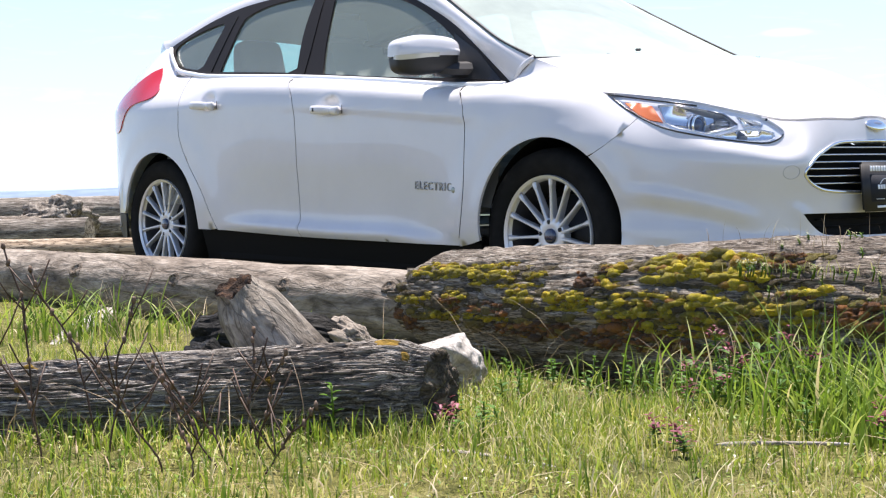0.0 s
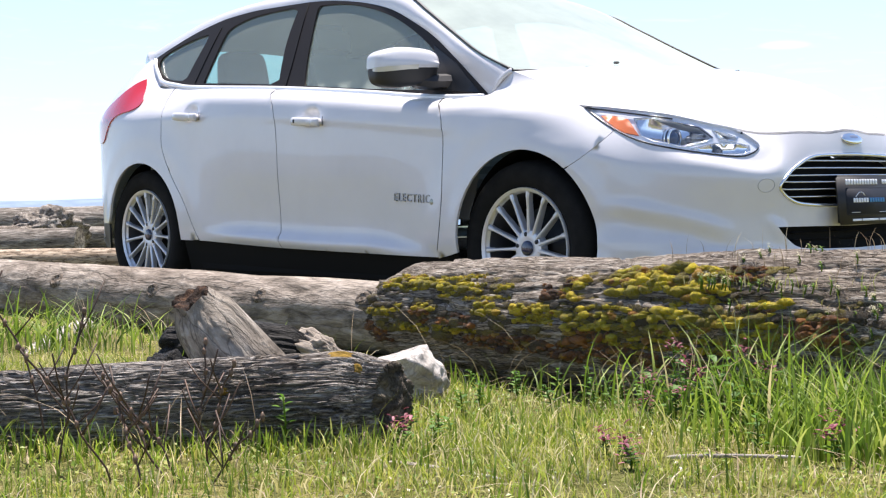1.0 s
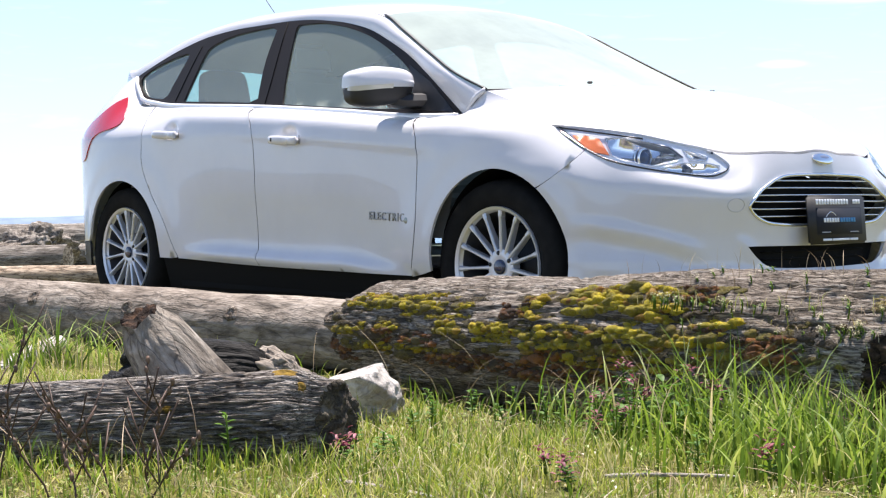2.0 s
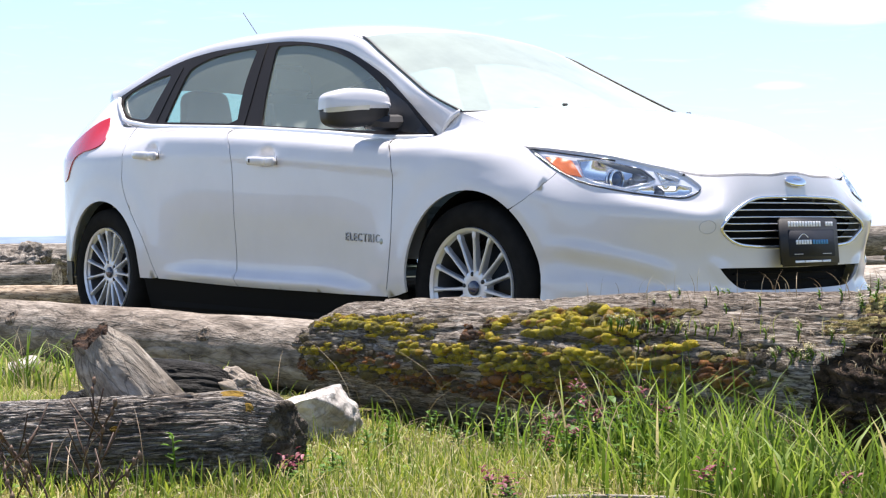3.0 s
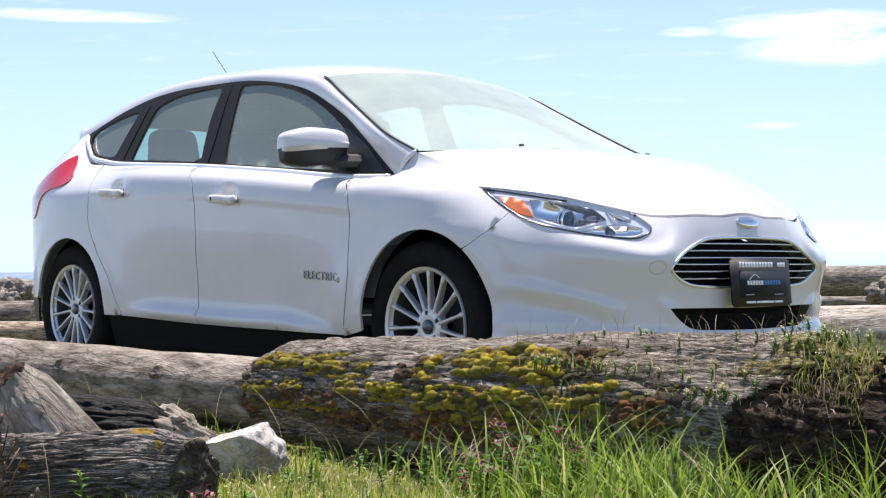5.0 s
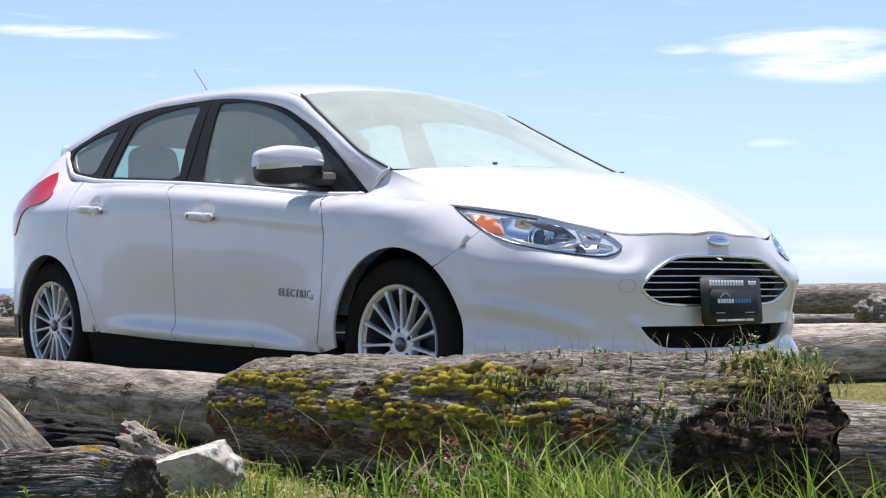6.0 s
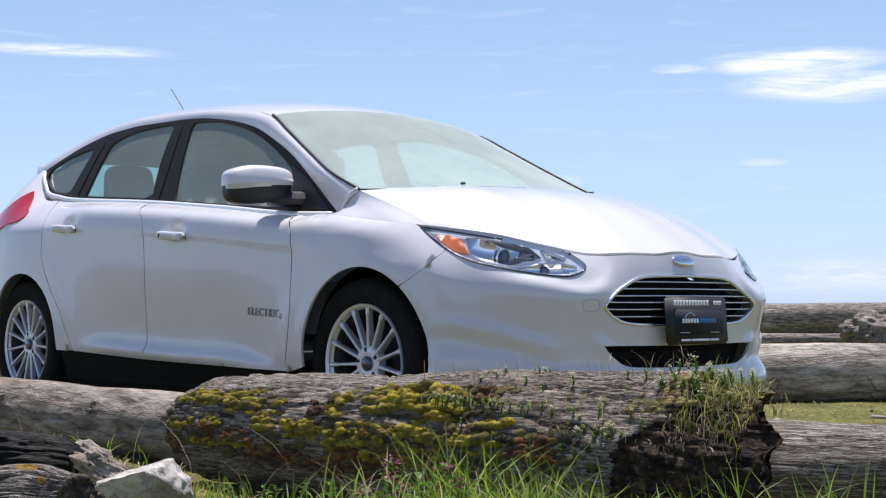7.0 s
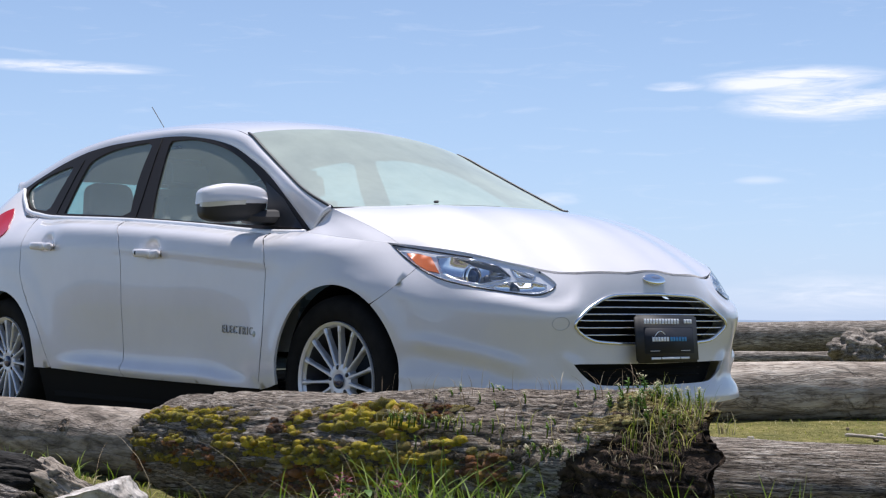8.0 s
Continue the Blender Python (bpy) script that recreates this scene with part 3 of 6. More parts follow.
def shell(u, z):
    """A point of the right-hand body side, the front and the rear at height z."""
    x, y = plan(u)
    nx, ny = plan_normal(u)
    zc, zt, dt = curve(CREASE, u), curve(TOP, u), curve(INSET, u)
    if z > zc:
        q = (z - zc) / (zt - zc)
        k = sm(.58, .82, u) * (1 - sm(1.80, 2.06, u))
        d = dt * ((1 - k) * (.42 * q + .58 * q * q) + k * (.16 * q + .84 * max(q, 0.0) ** 7))
    else:
        f = sm(.35, .8, u) * (1 - sm(2.2, 2.8, u))
        lift = .03 * sm(-.4, -.9, -x) * -1 + .02 * sm(.3, -.6, x)
        ledge = sm(.97, .55, x) * sm(-.85, -.35, x)
        s = curve(SIDE, z - lift)
        plain = curve([(.12, .085), (.25, .03), (.4, .008), (.6, .004), (.8, 0)], z)
        d = f * (s * ledge + plain * (1 - ledge)) + (1 - f) * curve(FRONT, z)
    if z < zc:
        d += .006 * (1 - math.exp(-(zc - z) / .010)) * math.exp(-(zc - z) / .12) * sm(.90, .99, u) * sm(1.9, 1.4, u)
    if u < 1:   # scooped cheek of the front bumper
        d -= .018 * ledge_bulge(z - curve(UNDER, u), .024, .10) * sm(.19, .23, u) * sm(.47, .36, u)
        d -= .013 * ledge_bulge(z - curve(CHEEK, u), .020, .035) * sm(.30, .36, u) * sm(.58, .48, u)
        d += .010 * math.exp(-((z - curve(CHEEK, u) + .055) / .03) ** 2) * sm(.30, .36, u) * sm(.6, .5, u)
        d -= .010 * ledge_bulge(z - .345, .018, .04) * sm(.36, .42, u) * sm(.62, .52, u)
        d -= .010 * math.exp(-((u - .212 - .42 * (z - .36)) / .016) ** 2) * sm(.30, .34, z) * sm(.45, .40, z)
    for cx, cz, r in (ARCH_F, ARCH_R):
        p = math.hypot(x - cx, z - cz)
        if z > .1:
            d -= .016 * math.exp(-((p - r - .005) / .05) ** 2) + .010 * math.exp(-((p - r - .11) / .07) ** 2)*(z>.3)
    for hx, hz in ((.125, .846), (-.822, .906)):
        d += .024 * math.exp(-(((x - hx) / .050) ** 2 + ((z - hz) / .030) ** 2) ** 2)
    return x - nx * d, y - ny * d, z
def glass_y(x, z):
    """Half width of the cabin's sides."""
    d = z - .883
    return .785 - .30 * d - .12 * d * d - .045 * max(0, -x - .9) ** 1.5 - .05*max(0,x-.55)**2


def side_u(x):
    """Where along the outline the body side has this x."""
    if XR <= x <= XC:
        return 1 + (x - XC) / (XR - XC)
    lo, hi = (0.0, 1.0) if x > XC else (2.0, 3.0)
    for _ in range(40):
        mid = (lo + hi) / 2
        if plan(mid)[0] > x:
            lo = mid
        else:
            hi = mid
    return lo


def skin(u, z):
    """The body surface, with minus u on the left-hand side."""
    if u < 0 or u > 3:
        x, y, z = shell(-u if u < 0 else 6 - u, z)
        return Vector((x, -y, z))
    return Vector(shell(u, z))


def cabin(x, z):
    return Vector((x, -glass_y(x, z), z))


def dense(outline, step, sx=1.0):
    out = []
    for (a, b), (c, d) in zip(outline, outline[1:] + outline[:1]):
        n = max(1, int(math.hypot((c - a) * sx, d - b) / step))
        out += [(a + (c - a) * i / n, b + (d - b) * i / n) for i in range(n)]
    return out


def inside(poly, pts):
    """Even-odd test of many points against one outline."""
    p = np.array(pts)
    hit = np.zeros(len(p), bool)
    for (x0, y0), (x1, y1) in zip(poly, poly[1:] + poly[:1]):
        if y0 == y1:
            continue
        c = ((p[:, 1] > y0) != (p[:, 1] > y1)) & (p[:, 0] < (x1 - x0) * (p[:, 1] - y0) / (y1 - y0) + x0)
        hit ^= c
    return hit


def patch(outline, surface, step=0.03, sx=2.0, holes=(), flange=0.012, mirror=False, out=0.0, bm=None, fold=1.0):
    """A panel: an outline in the surface's own coordinates, filled with an even net, laid on the surface and folded in at its rim."""
    loops = [dense(o, step, sx) for o in (outline, *holes)]
    verts, edges = [], []
    for lp in loops:
        k = len(verts)
        verts += lp
        edges += [(k + i, k + (i + 1) % len(lp)) for i in range(len(lp))]
    rim = np.array([(a * sx, b) for a, b in verts])
    lo, hi = rim.min(0), rim.max(0)
    gx, gy = np.meshgrid(np.arange(lo[0] + step / 2, hi[0], step), np.arange(lo[1] + step / 2, hi[1], step))
    gx[1::2] += step / 2
    net = np.stack([gx.ravel(), gy.ravel()], 1)
    ok = np.zeros(len(net), bool)
    for lp in loops:
        ok ^= inside([(a * sx, b) for a, b in lp], net)
    net = net[ok]
    if len(net):
        gap = np.sqrt(((net[:, None, :] - rim[None]) ** 2).sum(2)).min(1)
        net = net[gap > step * 0.55]
    pts = [Vector(p) for p in rim] + [Vector(p) for p in net]
    co, _, faces, orig, _, _ = delaunay_2d_cdt(pts, edges, [], 0, 1e-6)
    cen = [sum((co[i] for i in f), Vector((0, 0))) / len(f) for f in faces]
    keep = np.zeros(len(faces), bool)
    for lp in loops:
        keep ^= inside([(a * sx, b) for a, b in lp], [(c.x, c.y) for c in cen])
    bm = bm or bmesh.new()

    def lay(p, depth):
        u, v = p.x / sx, p.y
        e = 2e-3
        q = surface(u, v)
        du, dv = surface(u + e, v) - surface(u - e, v), surface(u, v + e) - surface(u, v - e)
        nrm = du.cross(dv).normalized()
        if nrm.dot(Vector((q.x * 0.35, q.y, (q.z - 0.6) * 0.6))) < 0:
            nrm = -nrm
        q = q + nrm * depth
        return Vector((q.x, -q.y, q.z)) if mirror else q

    made = [bm.verts.new(lay(p, out)) for p in co]
    tri = []
    for f, k in zip(faces, keep):
        if k:
            vs = [made[i] for i in f]
            face = bm.faces.new(vs)
            tri.append(face)
    bm.normal_update()
    for face in tri:
        c = face.calc_center_median()
        if face.normal.dot(Vector((c.x * 0.35, c.y, (c.z - 0.6) * 0.6))) < 0:
            face.normal_flip()
    if flange:
        border = [e for f in tri for e in f.edges if len(e.link_faces) == 1]
        low = {}
        index = {v: i for i, v in enumerate(made)}
        for e in border:
            for v in e.verts:
                if v not in low:
                    low[v] = bm.verts.new(lay(co[index[v]], out - flange))
        for e in border:
            lp = e.link_loops[0]
            a, b = lp.vert, lp.link_loop_next.vert
            bm.faces.new((b, a, low[a], low[b]))
            e.smooth = False
    for v in [v for v in made if not v.link_faces]:
        bm.verts.remove(v)
    return bm


car = new("car")
tagged(car, "white pearl five-door hatchback car parked behind driftwood logs", "car")
car.empty_display_size = 0.2
car.matrix_world = pose(0, 0, 0.0025, 0, 0.627, 0)


def car_part(name, bm, material, parent=None, label="", **k):
    return part(name, bm, material, parent or car, label, **k)


def both(name, outline, surface, material, label="", parent=None, **k):
    """The same panel on the right-hand and the left-hand side."""
    return [car_part(name, patch(outline, surface, mirror=s, **k), material, parent, label) for s in (False, True)]


GAP = 0.0025


def run(x0, x1, f, n=24):
    return [(x0 + (x1 - x0) * i / n, f(x0 + (x1 - x0) * i / n)) for i in range(n + 1)]


def arch(c, t0, t1, n=26, grow=0.0):
    cx, cz, r = c
    squeeze = lambda t: .915 if cx > 0 and math.cos(radians(t)) > 0 else 1.0
    return [(cx + squeeze(t0 + (t1 - t0) * i / n) * (r + grow) * math.cos(radians(t0 + (t1 - t0) * i / n)), cz + (r + grow) * math.sin(radians(t0 + (t1 - t0) * i / n))) for i in range(n + 1)]


def to_u(xz):
    return [(side_u(x), z) for x, z in xz]


def top_of(x):
    return curve(TOP, side_u(x)) - 0.004


def lowest(x):
    """The white sill's lower edge."""
    return curve([(-0.8, .307), (-.1, .285), (.95, .273)], x)


# shut lines as x over z
MID = [(.27, -.115), (.4, -.135), (.55, -.133), (.7, -.13), (.82, -.137), (.92, -.172), (1.0, -.285)]
FORE = [(.26, .90), (.4, .94), (.55, .958), (.72, .958), (.81, .945), (.86, .91), (.905, .84)]
REAR = [(.29, -.76), (.40, -.825), (.5, -.89), (.61, -.98), (.71, -1.045), (.79, -1.07), (.9, -1.078), (.98, -1.13), (1.07, -1.22)]


def shut(knots, z0, z1, dx, n=20):
    return [(curve(knots, z0 + (z1 - z0) * i / n) + dx, z0 + (z1 - z0) * i / n) for i in range(n + 1)]


front_door = shut(FORE, lowest(.9), .898, -GAP) + run(.845 - GAP, -.27 + GAP, top_of)[1:-1] + shut(MID, .985, lowest(-.1), GAP) + run(-.11 + GAP, .90 - GAP, lowest)[1:-1]
rear_door = shut(MID, lowest(-.1), .985, -GAP) + run(-.275 - GAP, -1.195 + GAP, top_of)[1:-1] + shut(REAR, 1.052, .305, GAP) + run(-.765 + GAP, -.12 - GAP, lowest)[1:-1]
front_doors = both("front_door", to_u(front_door), skin, paint, step=0.016)
rear_doors = both("rear_door", to_u(rear_door), skin, paint, step=0.018)

HOOD_U = 0.60


def cowl(u):
    w = abs(u) / HOOD_U
    sgn = 1 if u < 0 else -1
    if w <= 1:
        return Vector((1.33 - .14 * w * w, sgn * .770 * w, 1.010 - .030 * w * w))
    k = min(1.0, (abs(u) - HOOD_U) / .335)
    return Vector((1.19 - .09 * k, sgn * (.770 + .006 * k), .980 - .086 * k))


def bonnet(u, r):
    """From the windscreen's foot (r 0) to the nose and the wings' upper edge (r 1)."""
    k, t = cowl(u), skin(u, curve(TOP, abs(u)) - 0.0)
    p = 2.3 - 0.9 * sm(.1, .62, abs(u))
    q = k.lerp(t, r)
    q.z = k.z + (t.z - k.z) * max(r, 0.0) ** p
    w = abs(u) / HOOD_U
    q.z -= 0.075 * min(1, max(0, r)) * (1 - min(1, max(0, r))) ** 2 * (w ** 5 if w < 1 else 1 - sm(HOOD_U, .93, abs(u)))
    q.z += 0.012 * math.sin(math.pi * min(1, max(0, r))) * math.exp(-((abs(u) - .33) / .07) ** 2)
    return q


for s, mirror in ((1, False), (-1, True)):
    fender = (to_u(shut(FORE, .27, .898, GAP) + run(.85, 1.58, lambda x: top_of(x) + .0035)[1:]) + [(.612, .818), (.570, .769), (.537, .736), (.548, .712), (.570, .672), (.593, .641), (.616, .616)]
              + to_u([p for p in arch(ARCH_F, 53, 190) if p[1] > .27]))
    bm = patch(fender, skin, step=0.026, mirror=mirror)
    patch([(HOOD_U + .0006, -0.06), (HOOD_U + .0006, .9995), (.940, .9995), (.940, -.06)], bonnet, 0.03, 0.8, mirror=mirror, bm=bm)
    car_part("fender", bm, paint)
hood_rim = [(-HOOD_U + .0006 + (2 * HOOD_U - .0012) * i / 60, 0.0) for i in range(61)]
car_part("bonnet", patch(hood_rim + [(u, .9975) for u, _ in hood_rim[::-1]], bonnet, 0.03, 0.9), paint)

quarter = ([(-.82, .305)] + [p for p in arch(ARCH_R, -3, 186) if p[1] > (.29 if p[0] > ARCH_R[0] else .385)] + [(-1.64, .375), (-1.77, .375)] + [(-1.83, .45), (-1.86, .8), (-1.84, 1.0), (-1.70, 1.17), (-1.62, 1.214)]
           + run(-1.59, -1.22, top_of) + shut(REAR, 1.052, .31, -GAP)[1:])
both("quarter_panel", to_u(quarter), skin, paint, step=0.03)
both("rear_valance", to_u([(-1.625, .372), (-1.632, .30), (-1.66, .25), (-1.75, .25), (-1.80, .30), (-1.785, .372)]), skin, trim_black, "black lower trim behind the rear wheel", step=0.03)
rear_half = [(3, 1.036)] + [(2.95 - .05 * i, curve(TOP, 2.95 - .05 * i) - .004) for i in range(11)] + to_u([(-1.705, 1.17), (-1.845, 1.0), (-1.865, .8), (-1.835, .45), (-1.755, .3)]) + [(2.7, .28), (3, .27)]
bm = patch(rear_half, skin, 0.05, 1.4)
car_part("tailgate", patch(rear_half, skin, 0.05, 1.4, mirror=True, bm=bm), paint)


# front bumper: one skin round the nose, with openings for grille, intake and headlamps
def whole(half):
    """A closed outline from its right-hand half, listed from the middle round to the middle."""
    return half + [(-u, z) for u, z in half[::-1] if u > 0.001]


def eased(half, keep=(), rounds=2):
    """Rounds an open outline's corners, but for its ends and the points kept."""
    for _ in range(rounds):
        out = [half[0]]
        for i in range(1, len(half) - 1):
            a, b, c = half[i - 1], half[i], half[i + 1]
            if b in keep:
                out.append(b)
            else:
                out += [(b[0] + (a[0] - b[0]) * .25, b[1] + (a[1] - b[1]) * .25), (b[0] + (c[0] - b[0]) * .25, b[1] + (c[1] - b[1]) * .25)]
        half = out + [half[-1]]
    return half


GRILLE = [(0, .648), (.10, .645), (.14, .638), (.18, .605), (.21, .572), (.232, .537), (.218, .51), (.19, .482), (.165, .472), (.10, .466), (0, .464)]
INTAKE = [(0, .395), (.10, .396), (.215, .395), (.20, .36), (.18, .337), (.15, .322), (0, .318)]
GRILLE, INTAKE = eased(GRILLE), eased([(0, .392), (.10, .394), (.227, .396), (.209, .358), (.181, .325), (.15, .316), (0, .312)], ((.227, .396),))
LAMP_TOP = [(.612, .820)] + [(u, curve(TOP, u) - .001) for u in (.58, .54, .5, .46, .42, .38, .34, .315, .298)]
LAMP_LOW = eased([(.298, curve(TOP, .298) - .003), (.284, .732), (.270, .716), (.258, .700), (.2490, .682), (.256, .664), (.273, .648), (.296, .637), (.336, .642), (.406, .661), (.478, .690), (.519, .722), (.545, .748), (.57, .773), (.612, .820)], rounds=1)
LAMP = LAMP_TOP + LAMP_LOW[1:-1]
bump_half = ([(u, curve(TOP, u) - .008) for u in (0, .025, .05, .07, .1, .15, .2, .24, .27, .29)] + [(u - .001, z - .002) for u, z in LAMP_LOW[1:] if u < .536]
             + eased([(.535, .736), (.548, .708), (.568, .672), (.59, .642), (.615, .614)], rounds=1) + to_u([p for p in arch(ARCH_F, 52, -8) if p[1] > .27]) + [(.50, .268), (.40, .258), (.30, .246), (.2, .238), (.1, .235), (0, .235)])
bumper = car_part("front_bumper", patch(whole(bump_half), skin, 0.014, 1.4, holes=(whole(GRILLE), whole(INTAKE))), paint)


# ---- cabin ----
def sweep(bm, pts, ra, rb, up=Vector((0, 0, 1)), n=8, closed=False):
    """A bar of oval section along a line: ra sideways, rb along 'up'."""
    rings = []
    m = len(pts)
    for i, p in enumerate(pts):
        a, b = pts[(i - 1) % m if closed else max(0, i - 1)], pts[(i + 1) % m if closed else min(m - 1, i + 1)]
        t = (b - a).normalized()
        side = t.cross(up).normalized()
        top = side.cross(t)
        rings.append([bm.verts.new(p + side * ra * math.cos(2 * math.pi * k / n) + top * rb * math.sin(2 * math.pi * k / n)) for k in range(n)])
    for i in range(m if closed else m - 1):
        a, b = rings[i], rings[(i + 1) % m]
        for k in range(n):
            j = (k + 1) % n
            bm.faces.new((a[k], b[k], b[j], a[j]))
    if not closed:
        bm.faces.new(rings[0][::-1])
        bm.faces.new(rings[-1])
    bmesh.ops.recalc_face_normals(bm, faces=bm.faces[:])
    return bm


def flip(pts):
    return [Vector((p.x, -p.y, p.z)) for p in pts]


# dark strips added inside the shut lines to stand for the gaps' shade
for knots, z0, z1 in ((FORE, .275, .888), (MID, .285, .978), (REAR, .31, 1.045)):
    for mirror in (False, True):
        line = [skin(side_u(x), z) + Vector((0, .0045, 0)) for x, z in shut(knots, z0, z1, 0, 40)]
        car_part("gap_shade", sweep(bmesh.new(), flip(line) if mirror else line, .0032, .0032, Vector((0, 1, 0)), n=6), dark_plastic)


def net(f, nu, nv, bm=None, mirror=False, thick=0.0):
    bm = bm or bmesh.new()
    g = []
    for i in range(nu + 1):
        row = []
        for j in range(nv + 1):
            p = f(i / nu, j / nv)
            row.append(bm.verts.new((p.x, -p.y, p.z) if mirror else p))
        g.append(row)
    for i in range(nu):
        for j in range(nv):
            q = (g[i][j], g[i + 1][j], g[i + 1][j + 1], g[i][j + 1])
            bm.faces.new(q[::-1] if mirror else q)
    return bm


WIN_TOP = [(-1.536, 1.221), (-1.40, 1.266), (-1.144, 1.335), (-.893, 1.377), (-.642, 1.391), (-.297, 1.389), (-.155, 1.383), (.086, 1.354), (.327, 1.302), (.530, 1.223), (.681, 1.151), (.831, 1.059), (1.017, .935), (1.091, .884)]
RAIL = [((1.195, .770, .978), 1.085), ((1.01, .75, 1.050), .86), ((.815, .708, 1.146), .69), ((.60, .660, 1.258), .50), ((.43, .620, 1.342), .327), ((.20, .578, 1.392), .086), ((-.2, .552, 1.430), -.25), ((-.65, .54, 1.444), -.642), ((-1.0, .54, 1.424), -.98), ((-1.35, .545, 1.364), -1.30), ((-1.63, .60, 1.262), -1.536)]
N_RAIL = len(RAIL) - 1


def rail(s):
    """Upper edge of the body side: up the windscreen pillar and back along the roof."""
    return Vector([curve([(i, (r[0][0], -r[0][1], r[0][2])[k]) for i, r in enumerate(RAIL)], s * N_RAIL) for k in range(3)])


def frame_edge(s):
    x = curve([(i, r[1]) for i, r in enumerate(RAIL)], s * N_RAIL)
    return cabin(x, curve(WIN_TOP, x))


def side_rail(s, v):
    a, b = frame_edge(s), rail(s)
    p = a.lerp(b, v)
    return p + Vector((0.1, -0.7, 0.7)) * 0.016 * (4 * v * (1 - v))


A_TOP = 4 / N_RAIL


def roof(s, w):
    """Roof skin from the windscreen to the tailgate, w -1 to 1 across."""
    p = rail(A_TOP + (1 - A_TOP) * s)
    k = 1 - w * w
    return Vector((p.x + (.07 * (1 - s) - .05 * s) * k, p.y * -w, p.z + (.056 + .014 * math.sin(math.pi * s)) * k ** 0.75))


def screen(s, w):
    """Windscreen, s 0 at its foot, w -1 to 1 across."""
    p = rail(A_TOP * s)
    k = 1 - w * w
    return Vector((p.x + (.17 * (1 - s) + .07 * s) * k, p.y * -w, p.z + (.012 * (1 - s) + .056 * s) * k ** 0.75))


for mirror in (False, True):
    bm = net(lambda a, b: side_rail(a, b), 90, 6, mirror=mirror)
    car_part("roof_rail", bm, paint)
    line = [roof(i / 40, -1 if not mirror else 1) + Vector((0, 0, -.004)) for i in range(41)]
    car_part("roof_strip", sweep(bmesh.new(), line, .006, .004), trim_black)
for mirror in (False, True):
    foot = [side_rail(0, i / 12) + Vector((.010, -.002, .001)) for i in range(13)]
    car_part("pillar_foot", sweep(bmesh.new(), flip(foot) if mirror else foot, .010, .007, Vector((0, 1, 0)), n=14), paint)
car_part("roof", net(lambda a, b: roof(a, 2 * b - 1), 50, 30), paint)
car_part("windscreen", net(lambda a, b: screen(a, 2 * b - 1), 24, 30), screen_glass)
edge = [screen(i / 30, -.995) + Vector((.004, 0, .004)) for i in range(31)]
bm = sweep(bmesh.new(), edge, .007, .005)
sweep(bm, flip(edge), .007, .005)
sweep(bm, [screen(.0, -1 + 2 * i / 30) + Vector((.0, 0, .000)) for i in range(31)], .016, .004)
car_part("windscreen_seal", bm, trim_black)


def tail(a, b):
    u = 2.37 + .63 * a
    lo = skin(u, curve(TOP, u) - .004)
    r = roof(1, -1 + sm(0, 1, a))
    return lo.lerp(r, b) + Vector((-.04, 0, .02)) * 4 * b * (1 - b)


bm = bmesh.new()
for a0, a1, b0, b1 in ((0, .14, 0, 1), (.14, 1, 0, .05), (.14, 1, .95, 1)):
    for k in (False, True):
        net(lambda a, b: tail(a0 + (a1 - a0) * a, b0 + (b1 - b0) * b), 12, 8, bm=bm, mirror=k)
car_part("tailgate_frame", bm, paint)
bm = net(lambda a, b: tail(.14 + .86 * a, .05 + .90 * b), 14, 8)
car_part("rear_window", net(lambda a, b: tail(.14 + .86 * a, .05 + .90 * b), 14, 8, bm=bm, mirror=True), side_glass, label="tinted rear window")
for k in (False, True):
    car_part("pillar_corner", net(lambda a, b: side_rail(1, b).lerp(tail(0, b), a), 8, 8, mirror=k), paint)

GLASS_F = [(-.124, .997), (-.150, 1.09), (-.168, 1.19), (-.185, 1.30), (-.192, 1.362), (-.136, 1.363), (.0, 1.356), (.097, 1.340), (.22, 1.312), (.342, 1.275), (.45, 1.232), (.55, 1.184), (.648, 1.130), (.715, 1.085), (.765, .99), (.795, .925), (.4, .952)]
GLASS_R = [(-.972, 1.058), (-.955, 1.12), (-.932, 1.20), (-.900, 1.298), (-.86, 1.326), (-.73, 1.358), (-.55, 1.371), (-.340, 1.374), (-.352, 1.29), (-.356, 1.199), (-.343, 1.1), (-.326, 1.014), (-.6, 1.034)]
GLASS_Q = [(-1.484, 1.20), (-1.462, 1.160), (-1.39, 1.116), (-1.29, 1.092), (-1.153, 1.079), (-1.12, 1.15), (-1.085, 1.22), (-1.045, 1.302), (-1.10, 1.304), (-1.25, 1.283), (-1.40, 1.248), (-1.465, 1.222)]
GLASS_F, GLASS_R, GLASS_Q = [eased(g + g[:1], rounds=1)[:-1] for g in (GLASS_F, GLASS_R, GLASS_Q)]
frame_out = [(x, curve(TOP, side_u(x)) - .002) for x in [1.085 - 2.5 * i / 60 for i in range(61)]] + [(-1.47, 1.15), (-1.505, 1.19)] + [(x, curve(WIN_TOP, x)) for x in [-1.53 + 2.60 * i / 60 for i in range(61)]]
both("window_frame", frame_out, cabin, pillar_black, step=0.03, sx=1.0, holes=(GLASS_F, GLASS_R, GLASS_Q), flange=0.014, out=0.002)
for nm, o in (("front_side_window", GLASS_F), ("rear_side_window", GLASS_R), ("quarter_window", GLASS_Q)):
    both(nm, o, cabin, side_glass, "green-tinted side window", step=0.05, sx=1.0, flange=0, out=-0.006)
